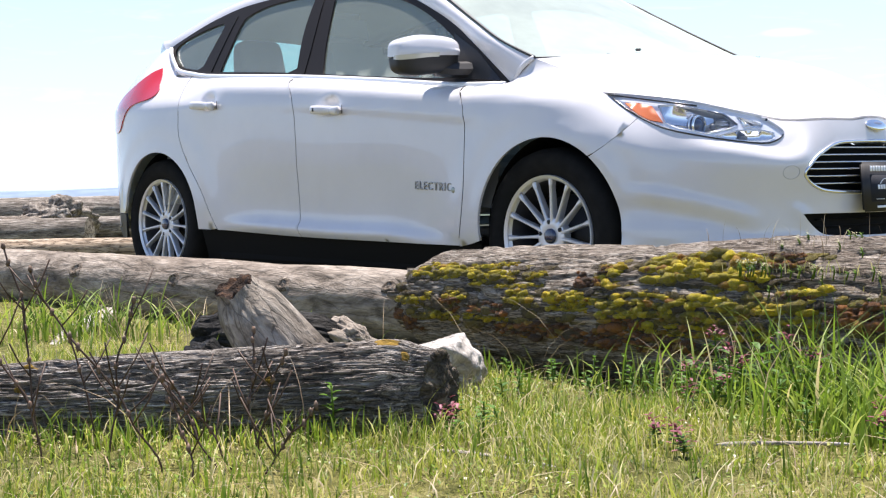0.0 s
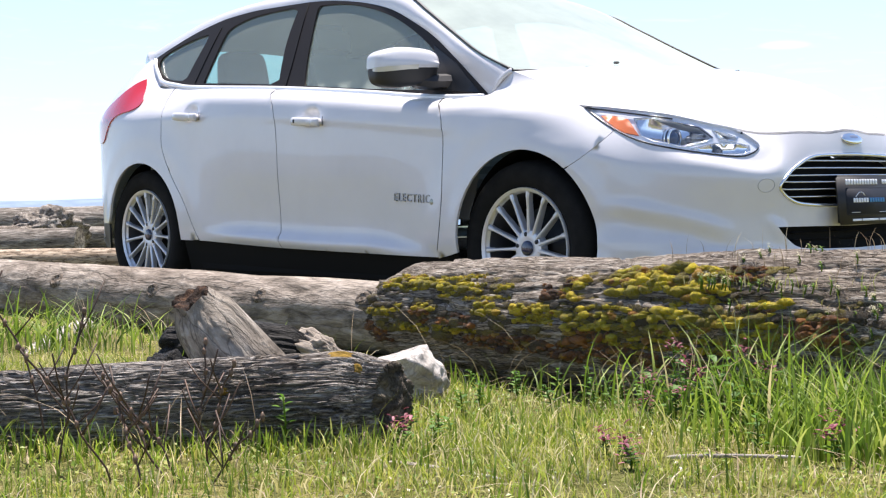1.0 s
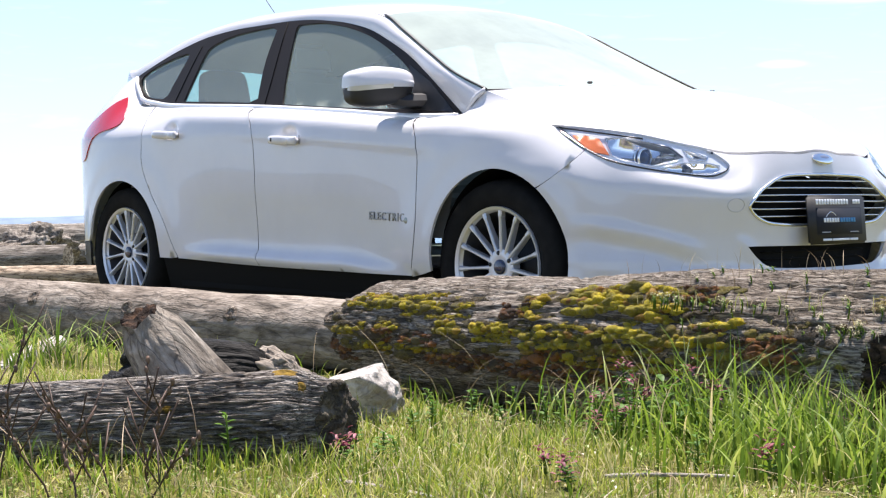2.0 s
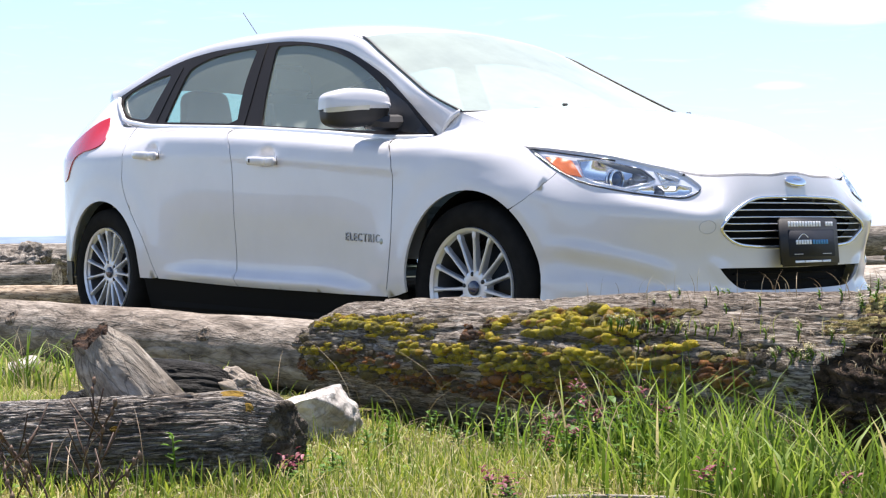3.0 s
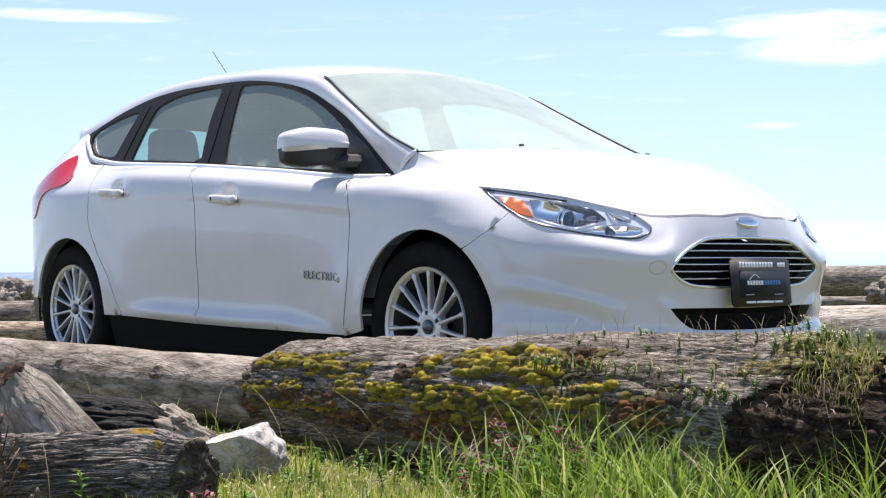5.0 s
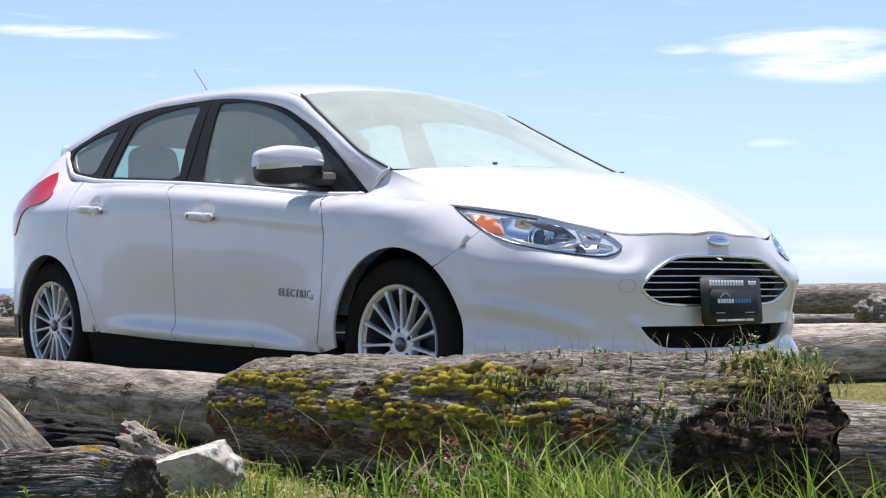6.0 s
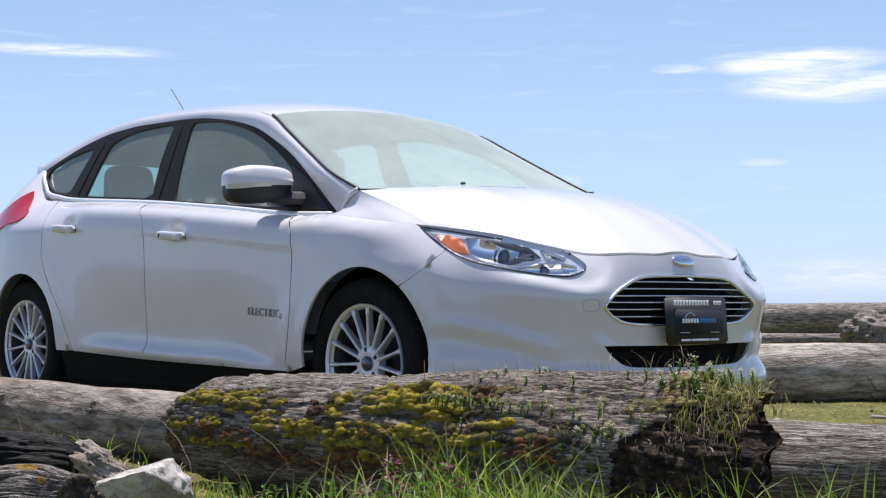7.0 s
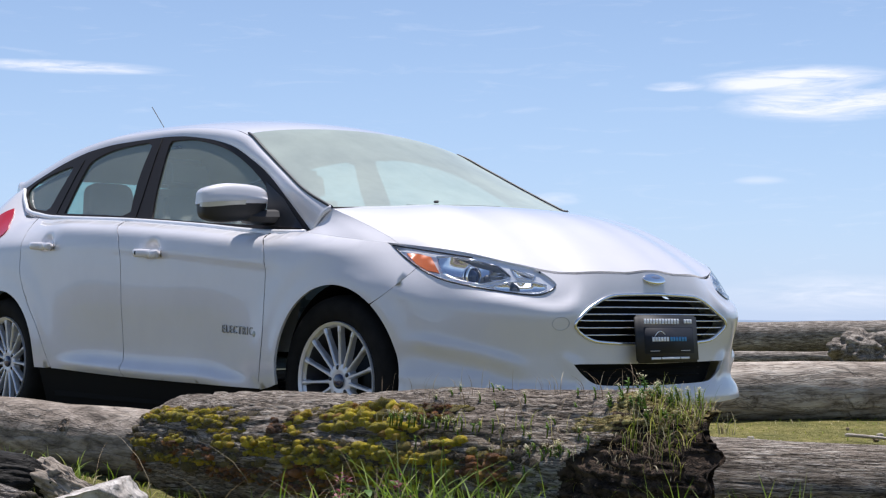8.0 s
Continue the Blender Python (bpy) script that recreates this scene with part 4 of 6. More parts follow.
# the gap between the doors' upper frames
for mirror in (False, True):
    seam = [cabin(x, z) + Vector((0, -.0035, 0)) for x, z in ((-.262, 1.005), (-.258, 1.1), (-.262, 1.2), (-.268, 1.3), (-.272, 1.384))]
    car_part("door_seam", sweep(bmesh.new(), flip(seam) if mirror else seam, .0022, .0022, Vector((0, 1, 0)), n=6), dark_plastic)
    seam = [cabin(x, z) + Vector((0, -.0035, 0)) for x, z in ((-1.05, 1.062), (-1.02, 1.15), (-.985, 1.25), (-.955, 1.33))]
    car_part("door_seam", sweep(bmesh.new(), flip(seam) if mirror else seam, .002, .002, Vector((0, 1, 0)), n=6), dark_plastic)
# mirror base in the window's front corner, with its upright seam
both("mirror_sail", [(.70, 1.112), (.80, .925), (1.03, .903), (.86, 1.03)], cabin, trim_black, step=0.04, sx=1.0, flange=0.006, out=0.006)
for mirror in (False, True):
    belt = [cabin(x, curve(TOP, side_u(x)) - .002) + Vector((0, -.020, 0)) for x in [1.07 - 2.45 * i / 60 for i in range(61)]]
    belt += [cabin(x, z) + Vector((0, -.016, 0)) for x, z in ((-1.41, 1.118), (-1.455, 1.148), (-1.49, 1.18), (-1.512, 1.213))]
    car_part("belt_trim", sweep(bmesh.new(), flip(belt) if mirror else belt, .010, .012, n=12), trim_bright, label="bright metal window trim")

# ---- lower trim and hidden body ----
for mirror in (False, True):
    f = lambda a, b: Vector((1.0 - 1.96 * a, -(.862 - .05 * (1 - b)), .13 + (lowest(1.0 - 1.96 * a) + .012 - .13) * b))
    car_part("side_skirt", net(f, 30, 5, mirror=mirror), dark_plastic)
    for cx, cz, r in (ARCH_F, ARCH_R):
        sq = lambda a: .90 if cx > 0 and a < .5 else 1.0
        f = lambda a, b: Vector((cx + sq(a) * (r + .012) * math.cos(math.pi * (1.16 * a - .08)), -.840 + .315 * b, cz + (r + .012) * math.sin(math.pi * (1.16 * a - .08))))
        bm = net(f, 30, 3, mirror=mirror)
        f2 = lambda a, b: Vector((cx + sq(a) * (r + .012) * b * math.cos(math.pi * (1.16 * a - .08)), -.525, cz + (r + .012) * b * math.sin(math.pi * (1.16 * a - .08))))
        net(f2, 30, 2, mirror=mirror, bm=bm)
        car_part("wheel_arch_liner", bm, dark_plastic)
bm = bmesh.new()
bmesh.ops.create_cube(bm, size=1, matrix=Matrix.Translation((0.05, 0, .235)) @ Matrix.Diagonal((3.7, 1.05, .13, 1)))
bmesh.ops.create_cube(bm, size=1, matrix=Matrix.Translation((.06, 0, .235)) @ Matrix.Diagonal((1.85, 1.66, .13, 1)))
bmesh.ops.bevel(bm, geom=bm.edges[:], offset=.02, segments=2)
car_part("underbody", bm, dark_plastic, smooth=False)


# ---- wheels ----
def lathe(bm, prof, n=64, y0=0.0):
    """Turn (radius, y) pairs round the y axis."""
    rings = [[bm.verts.new((r * math.cos(2 * math.pi * k / n), y0 + y, r * math.sin(2 * math.pi * k / n))) for k in range(n)] for r, y in prof]
    for a, b in zip(rings, rings[1:]):
        for k in range(n):
            j = (k + 1) % n
            bm.faces.new((a[k], a[j], b[j], b[k]))
    bmesh.ops.recalc_face_normals(bm, faces=bm.faces[:])
    return bm


def box_loft(bm, sections):
    """Join rectangular sections, each four corners, into a closed bar."""
    rows = [[bm.verts.new(c) for c in s] for s in sections]
    for a, b in zip(rows, rows[1:]):
        for k in range(4):
            j = (k + 1) % 4
            bm.faces.new((a[k], a[j], b[j], b[k]))
    bm.faces.new(rows[0][::-1])
    bm.faces.new(rows[-1])


def wheel():
    w = car_part("wheel", lathe(bmesh.new(), [(.209, .003), (.213, .0), (.222, -.004), (.224, .004), (.216, .012), (.205, .02), (.203, .03)]), satin, label="silver alloy wheel with fifteen thin spokes", sharp=50)
    tyre = [(.222, .19), (.25, .205), (.300, .195), (.318, .17), (.324, .13), (.325, .09), (.322, .035), (.314, .005), (.300, -.006), (.275, -.010), (.25, -.006), (.226, .004), (.222, .012)]
    part("tyre", lathe(bmesh.new(), tyre, 80), rubber, w, "black rubber tyre")
    # barrel and disc coloured dark, black plate added, for the shade behind the spokes
    part("barrel", lathe(bmesh.new(), [(.204, .022), (.198, .06), (.196, .19), (.215, .2)]), plain("shaded_barrel", (.11, .11, .12), .4, .5), w)
    part("brake_disc", lathe(bmesh.new(), [(.02, .10), (.06, .095), (.07, .115), (.150, .115), (.152, .127), (.02, .13)], 48), plain("shaded_disc", (.035, .035, .037), .5, .6), w)
    part("shade_plate", lathe(bmesh.new(), [(.001, .150), (.196, .150), (.196, .156)], 32), dark_plastic, w)
    part("hub", lathe(bmesh.new(), [(.001, .018), (.036, .02), (.05, .016), (.066, .022), (.072, .05), (.05, .07)], 40), satin, w, sharp=40)
    part("hub_cap", lathe(bmesh.new(), [(.001, .008), (.02, .009), (.027, .012), (.0285, .02)], 32), blue_badge, w, "dark blue hub cap")
    me = None
    for k in range(15):
        a = 2 * math.pi * k / 15
        if me is None:
            bm = bmesh.new()
            sec = []
            for r, hw, y, d in ((.045, .0085, .018, .03), (.09, .0064, .014, .026), (.15, .0058, .010, .022), (.183, .0062, .006, .02), (.187, .0085, .005, .02), (.209, .0105, .005, .016)):
                sec.append([Vector((r, y + .005, -hw)), Vector((r, y, -hw * .45)), Vector((r, y, hw * .45)), Vector((r, y + .005, hw))])
            rows = [[bm.verts.new(c) for c in s] + [bm.verts.new(s[3] + Vector((0, d, 0))), bm.verts.new(s[0] + Vector((0, d, 0)))] for s, d in zip(sec, (.03, .026, .022, .02, .02, .016))]
            for p, q in zip(rows, rows[1:]):
                for i in range(6):
                    j = (i + 1) % 6
                    bm.faces.new((p[i], p[j], q[j], q[i]))
            bmesh.ops.recalc_face_normals(bm, faces=bm.faces[:])
            ob = part("spoke", bm, satin, w, smooth=False)
            me = ob.data
        else:
            ob = new("spoke", me)
            ob.parent = w
        ob.rotation_euler = (0, a, 0)
    nut = None
    for k in range(5):
        a = 2 * math.pi * (k + .5) / 5
        if nut is None:
            ob = part("wheel_nut", lathe(bmesh.new(), [(.001, -.002), (.008, .0), (.0095, .004), (.0095, .02)], 12, .012), trim_black, w)
            nut = ob.data
        else:
            ob = new("wheel_nut", nut)
            ob.parent = w
        ob.location = (.052 * math.cos(a), .004, .052 * math.sin(a))
    return w


proto = wheel()
spots = [(1.352, -.862, 0, 9), (-1.316, -.862, 0, 3), (1.352, .862, 180, 0), (-1.316, .862, 180, 7)]
for i, (x, y, rz, spin) in enumerate(spots):
    m = pose(x, y, .322 if x < 0 else .318, 0, 0, rz) @ pose(0, 0, 0, 0, spin, 0)
    if i == 0:
        proto.matrix_local = m
    else:
        ob = copy_thing(proto, m)
        ob.matrix_parent_inverse = Matrix()


# ---- face of the car ----
def on_skin(u, z, out=0.0):
    p = skin(u, z)
    e = .003
    nrm = (skin(u + e, z) - skin(u - e, z)).cross(skin(u, z + e) - skin(u, z - e)).normalized()
    if nrm.x < 0:
        nrm = -nrm
    return p + nrm * out


def around(outline, out, step=.02):
    return [on_skin(u, z, out) for u, z in dense(outline, step, 1.4)]


bar_metal = plain("bar_metal", (.78, .79, .81), .2, .9)
grille_full, intake_full = whole(GRILLE), whole(INTAKE)
grille_obj = car_part("grille", patch(grille_full, skin, 0.05, 1.4, flange=0, out=-.055), dark_plastic, label="black grille with bright bars")
part("grille_frame", sweep(bmesh.new(), around(grille_full, .0), .0065, .006, Vector((1, 0, 0)), closed=True), bar_metal, grille_obj, "bright metal surround")
for k in range(6):
    z = .6265 - .0258 * k
    us = [u for u, _ in [(u, zz) for u, zz in dense(GRILLE, .004, 1.4) if abs(zz - z) < .006]]
    um = max(us) - .004 if us else .15
    pts = [on_skin(-um + 2 * um * i / 40, z, -.012) for i in range(41)]
    part("grille_bar", sweep(bmesh.new(), pts, .012, .0036), bar_metal, grille_obj)
intake_obj = car_part("lower_intake", patch(intake_full, skin, 0.05, 1.4, flange=0, out=-.05), dark_plastic, label="black lower air intake")
for k in range(2):
    z = .372 - .026 * k
    part("intake_bar", sweep(bmesh.new(), [on_skin(-.17 + .34 * i / 30, z, -.04) for i in range(31)], .006, .003), dark_plastic, intake_obj)

# badge above the grille
bm = bmesh.new()
bmesh.ops.create_uvsphere(bm, u_segments=32, v_segments=12, radius=1)
badge = car_part("badge", bm, chrome, label="oval bright badge")
badge.matrix_local = Matrix.Translation(on_skin(0, .704, .002)) @ pose(0, 0, 0, 0, -38, 0) @ Matrix.Diagonal((.012, .062, .026, 1))
bm = bmesh.new()
bmesh.ops.create_uvsphere(bm, u_segments=32, v_segments=12, radius=1)
ob = part("badge_field", bm, plain("badge_field", (.24, .28, .38), .25, .5), badge)
ob.matrix_local = Matrix.Translation((.12, 0, 0)) @ Matrix.Diagonal((.95, .76, .62, 1))


def rounded_box(sx, sy, sz, r=.006, seg=2):
    bm = bmesh.new()
    bmesh.ops.create_cube(bm, size=1, matrix=Matrix.Diagonal((sx, sy, sz, 1)))
    bmesh.ops.bevel(bm, geom=bm.edges[:], offset=r, segments=seg, affect='EDGES')
    return bm


# dealer plate in its frame: writing kept as plain bars
plate = car_part("number_plate_frame", rounded_box(.022, .352, .176, .008, 3), trim_black, label="black dealer plate with pale bars")
plate.matrix_local = pose(2.218, .010, .484, 0, -5, 0)


def bar(name, y0, y1, z0, z1, mat, x=.0125):
    ob = part(name, rounded_box(.002, y1 - y0, z1 - z0, .0006, 1), mat, plate)
    ob.location = (x, (y0 + y1) / 2, (z0 + z1) / 2)


part("plate", rounded_box(.004, .285, .098, .003, 2), plain("plate_navy", (.022, .025, .034), .6, spec=.2), plate).location = (.0115, 0, -.006)
for i in range(12):
    y = -.140 + i * .0172
    bar("letter_bar", y, y + .0125, .054, .073, light_ink)
for i in range(3):
    bar("letter_bar", .092 + i * .0165, .105 + i * .0165, .056, .071, light_ink)
for i in range(6):
    y = -.100 + i * .0165
    bar("logo_bar", y, y + .0125, -.010, .006, light_ink, .0143)
    y = .003 + i * .0165
    bar("logo_bar", y, y + .0125, -.010, .006, blue_ink, .0143)
arc = [Vector((.0143, -.085 + .06 * i / 12, .009 + .018 * math.sin(math.pi * i / 12 * .9))) for i in range(13)]
part("logo_arc", sweep(bmesh.new(), arc, .0015, .0015), light_ink, plate)
bar("screw_line", -.115, -.062, -.046, -.044, light_ink, .0143)
bar("screw_line", .062, .115, -.046, -.044, light_ink, .0143)
bar("letter_bar", -.11, -.055, -.076, -.068, light_ink)
bar("letter_bar", -.05, .055, -.076, -.068, light_ink)
bar("letter_bar", .06, .11, -.076, -.068, light_ink)
# tow cover: a round seam
ringp = [on_skin(.258 + .017 * math.cos(t), .539 + .023 * math.sin(t), .0005) for t in [2 * math.pi * i / 28 for i in range(28)]]
car_part("tow_cover_seam", sweep(bmesh.new(), ringp, .0013, .0013, Vector((1, 0, 0)), n=6, closed=True), plain("seam_grey", (.5, .5, .52), .6))

# ---- headlamps ----
def shrink(o, k, du=0.0, dz=0.0):
    cu, cz = sum(u for u, _ in o) / len(o), sum(z for _, z in o) / len(o)
    return [(cu + (u - cu) * k + du, cz + (z - cz) * k + dz) for u, z in o]


def sp(u, z, out, mirror):
    p = on_skin(u, z, out)
    return Vector((p.x, -p.y, p.z)) if mirror else p


def ball(r, seg=24):
    bm = bmesh.new()
    bmesh.ops.create_uvsphere(bm, u_segments=seg, v_segments=seg // 2, radius=r)
    return bm


lamp_grey = plain("lamp_dark_grey", (.10, .11, .12), .3, .2)
lamp_rim = plain("lamp_bezel", (.82, .84, .87), .22, .15, .6)
mirror_chrome = plain("mirror_chrome", (.93, .94, .96), .10, 1.0)
AMBER = [(.573, .792), (.545, .790), (.515, .776), (.488, .718), (.515, .728), (.541, .752)]
UPPER = [(.505, .781), (.470, .781), (.438, .773), (.402, .760), (.369, .747), (.345, .710), (.358, .697), (.406, .679), (.461, .702), (.483, .719)]
LOWER = [(.397, .669), (.344, .689), (.293, .688), (.270, .680), (.272, .664), (.290, .652), (.335, .652), (.372, .659)]
FORE_CELL = [(.343, .737), (.313, .724), (.290, .708), (.297, .696), (.332, .697)]


def bowl(o, deep, rim=-.012):
    """A concave reflector behind the lens, filling an outline."""
    cu, cz = sum(u for u, _ in o) / len(o), sum(z for _, z in o) / len(o)
    ru, rz = max(abs(u - cu) for u, _ in o), max(abs(z - cz) for _, z in o)
    return lambda u, z: on_skin(u, z, rim - deep * max(0.0, 1 - ((u - cu) / ru) ** 2 - ((z - cz) / rz) ** 2))


projector_glass = plain("projector_glass", (.03, .05, .10), .02, coat=1.0)
for mirror in (False, True):
    lamp = car_part("headlamp", patch(LAMP, skin, .03, 1.4, mirror=mirror, flange=.0, out=-.075), lamp_silver, label="clear headlamp with amber corner reflector")
    rim = dense(LAMP, .02, 1.4)
    bm = bmesh.new()
    rows = [[bm.verts.new(sp(u, z, d, mirror)) for u, z in rim] for d in (-.001, -.076)]
    for i in range(len(rim)):
        j = (i + 1) % len(rim)
        bm.faces.new((rows[0][i], rows[0][j], rows[1][j], rows[1][i]))
    part("housing", bm, lamp_rim, lamp)
    part("bezel", patch(shrink(LAMP, .996), skin, .02, 1.4, holes=(UPPER, LOWER, FORE_CELL, AMBER), mirror=mirror, flange=.012, out=-.010), lamp_rim, lamp, "bright inner bezel")
    low = [sp(u, z, .0005, mirror) for u, z in dense(LAMP_LOW, .02, 1.4)[9:-8]]
    part("lower_seal", sweep(bmesh.new(), low, .0034, .0034, Vector((1, 0, 0)), n=6), gloss_black, lamp)
    part("lens", patch(LAMP, skin, .03, 1.4, mirror=mirror, flange=.0, out=.001), lamp_glass, lamp)
    part("amber_reflector", patch(AMBER, skin, .02, 1.4, mirror=mirror, flange=.006, out=-.004), amber, lamp, "amber corner reflector")
    part("reflector", patch(UPPER, bowl(UPPER, .050), .012, 1.4, mirror=mirror, flange=0), mirror_chrome, lamp)
    part("reflector", patch(LOWER, bowl(LOWER, .028), .012, 1.4, mirror=mirror, flange=0), mirror_chrome, lamp)
    part("reflector", patch(FORE_CELL, bowl(FORE_CELL, .025), .010, 1.4, mirror=mirror, flange=0), mirror_chrome, lamp)
    for cell in (UPPER, LOWER, FORE_CELL):
        part("cell_rim", sweep(bmesh.new(), [sp(u, z, -.009, mirror) for u, z in dense(cell, .015, 1.4)], .0028, .0028, Vector((1, 0, 0)), n=6, closed=True), chrome, lamp)
    part("divider", sweep(bmesh.new(), [sp(u, z, -.007, mirror) for u, z in ((.405, .757), (.372, .744), (.357, .724), (.346, .707))], .0032, .0045, Vector((1, 0, 0)), n=6), lamp_grey, lamp)
    c = sp(.428, .718, -.030, mirror)
    part("projector", ball(.031), projector_glass, lamp).location = c
    for off, r, th in ((.016, .033, .0045), (.002, .037, .003)):
        tor = [c + Vector((off, 0, 0)) + Vector((0, r * math.cos(t), r * math.sin(t))) for t in [2 * math.pi * i / 28 for i in range(28)]]
        part("projector_ring", sweep(bmesh.new(), tor, th, th, Vector((1, 0, 0)), closed=True), chrome, lamp)
    c2 = sp(.396, .712, -.030, mirror)
    part("bulb_cap", ball(.012, 16), lamp_grey, lamp).location = c2 + Vector((.006, 0, 0))
    for k in range(3):
        fin = [sp(.385 - .006 * k, .700 + .014 * k, -.022, mirror), sp(.362 - .002 * k, .702 + .014 * k, -.020, mirror)]
        part("reflector_fin", sweep(bmesh.new(), fin, .002, .004, Vector((1, 0, 0)), n=6), chrome, lamp)
    part("side_lamp", rounded_box(.02, .03, .022, .003, 2), lamp_grey, lamp).location = sp(.335, .668, -.028, mirror)
    part("side_bulb", ball(.008, 12), chrome, lamp).location = sp(.305, .708, -.024, mirror)

# ---- tail lamps ----
TAIL = [(2.285, 1.105), (2.235, 1.02), (2.205, .985), (2.205, .955), (2.24, .938), (2.30, .928), (2.345, .900), (2.38, .85), (2.41, .785), (2.48, .785), (2.50, .88), (2.46, .94), (2.40, .985), (2.345, 1.03), (2.305, 1.085)]
both("tail_lamp", eased(TAIL + TAIL[:1])[:-1], skin, red_lens, "red tail lamp", step=.025, sx=1.6, flange=.01, out=.006)


# ---- mirrors, handles, badge, aerial, wipers ----
def blob(f, nu=28, nv=18):
    """A closed rounded form: f(direction) gives the point."""
    bm = bmesh.new()
    rows = []
    for j in range(1, nv):
        a = math.pi * j / nv
        rows.append([bm.verts.new(f(Vector((math.sin(a) * math.cos(2 * math.pi * i / nu), math.sin(a) * math.sin(2 * math.pi * i / nu), math.cos(a))))) for i in range(nu)])
    top, low = bm.verts.new(f(Vector((0, 0, 1)))), bm.verts.new(f(Vector((0, 0, -1))))
    for a, b in zip(rows, rows[1:]):
        for k in range(nu):
            j = (k + 1) % nu
            bm.faces.new((a[k], b[k], b[j], a[j]))
    for k in range(nu):
        j = (k + 1) % nu
        bm.faces.new((top, rows[0][k], rows[0][j]))
        bm.faces.new((low, rows[-1][j], rows[-1][k]))
    return bm


def power(d, n):
    """Blunts a direction into a rounded box of half size 1."""
    k = (abs(d.x) ** n + abs(d.y) ** n + abs(d.z) ** n) ** (-1 / n)
    return d * k


def mirror_shape(d):
    q = power(d, 5.0)
    x, y, z = q
    taper = 1 - .16 * sm(.2, 1, -y)
    return Vector((x * .075 * (1 - .25 * abs(z)) * (1 - .15 * (y < 0) * y * y), y * .142, z * .060 * taper + .010 * (1 - y * y) * (z > 0) + .012 * y * (z < 0)))


def halves(side):
    bm = blob(mirror_shape, 40, 26)
    cut = Vector((0, 0, -.012))
    bmesh.ops.bisect_plane(bm, geom=bm.verts[:] + bm.edges[:] + bm.faces[:], plane_co=cut, plane_no=Vector((0, -.04, 1)), clear_inner=side > 0, clear_outer=side < 0)
    if side < 0:
        for v in bm.verts:
            v.co.x *= .95
            v.co.y *= .97
            v.co.z = -.012 + (v.co.z + .012) * 1.5
    return bm


indicator = plain("clear_indicator", (.62, .60, .52), .12, coat=1.0)
for mirror in (False, True):
    k = -1 if mirror else 1
    cap = car_part("door_mirror", halves(1), paint, label="white door mirror with black underside")
    base = pose(.742, -.915 * k, 1.020, 0, 0, 0) @ Matrix.Diagonal((1, k, 1, 1)) @ pose(0, 0, 0, 0, 0, -10)
    cap.matrix_local = base
    part("lower_shell", halves(-1), trim_black, cap)
    f = lambda a, b: mirror_shape(Vector((math.cos(radians(-78 + 100 * a)), -.95 + 1.15 * a, -.30 + .27 * b)).normalized()) + Vector((.0025, -.0015, 0))
    part("indicator", net(f, 16, 3), indicator, cap, "clear indicator lens")
    arm = [Vector((.0, .05, -.055)), Vector((.02, .11, -.062)), Vector((.045, .155, -.062)), Vector((.055, .215, -.060))]
    part("arm", sweep(bmesh.new(), arm, .045, .032), trim_black, cap, sharp=40)

for doors, hx, hz in ((front_doors, .115, .826), (rear_doors, -.832, .886)):
    for door, k in zip(doors, (1, -1)):
        pts = []
        for i in range(17):
            t = i / 16
            x = hx + .094 * (2 * t - 1)
            y = skin(side_u(x), hz).y - .020 - .010 * (1 - (2 * t - 1) ** 4)
            pts.append(Vector((x, y * k, hz - (x - hx) * .055)))
        bm = sweep(bmesh.new(), pts, .012, .0185, n=16)
        h = part("door_handle", bm, paint, door)
        for e in (-.076, .076):
            x = hx + e
            y = skin(side_u(x), hz).y
            b = rounded_box(.03, .03, .024, .006, 2)
            ob = part("handle_mount", b, paint, h)
            ob.location = (x, (y - .008) * k, hz - e * .055)
        seam = [Vector((hx + .097, (skin(side_u(hx + .10), hz).y - .004) * k, hz + .019 - .038 * i / 6)) for i in range(7)]
        part("handle_seam", sweep(bmesh.new(), seam, .0015, .0015, Vector((1, 0, 0)), n=6), trim_black, h)
        if hx > 0:
            ob = part("key_sensor", rounded_box(.012, .004, .016, .0015, 1), trim_black, h)
            ob.location = (hx - .062, (pts[3].y * k - .0115) * k, hz + .004)

# word on the door, raised bright letters
font = bpy.data.curves.new("lettering", 'FONT')
font.body, font.size, font.extrude, font.align_x = "ELECTRIC", .046, .0025, 'LEFT'
font.space_character = 1.25
holder = bpy.data.objects.new("lettering", font)
letters = bpy.data.meshes.new_from_object(holder)
bpy.data.objects.remove(holder)
wide = max(v.co.x for v in letters.vertices)
for v in letters.vertices:
    v.co.x *= .225 / wide
letters.materials.append(plain("badge_metal", (.30, .30, .29), .3, .85))
for door, k in zip(front_doors, (1, -1)):
    ob = new("word_badge", letters)
    ob.parent = door
    ob["label"] = "raised bright metal word badge"
    if k > 0:
        ob.matrix_local = pose(.655, skin(side_u(.70), .50).y - .003, .492, 90, 2.2, -1.5)
    else:
        ob.matrix_local = pose(.88, -skin(side_u(.76), .50).y + .002, .492, 90, 0, 180)
    ob = part("leaf_mark", blob(lambda d: Vector((d.x * .012, d.y * .003, d.z * .012)), 14, 8), plain("leaf_metal", (.34, .36, .32), .3, .8), door)
    ob.location = (.892 if k > 0 else .64, (skin(side_u(.88), .49).y - .002) * k, .488)

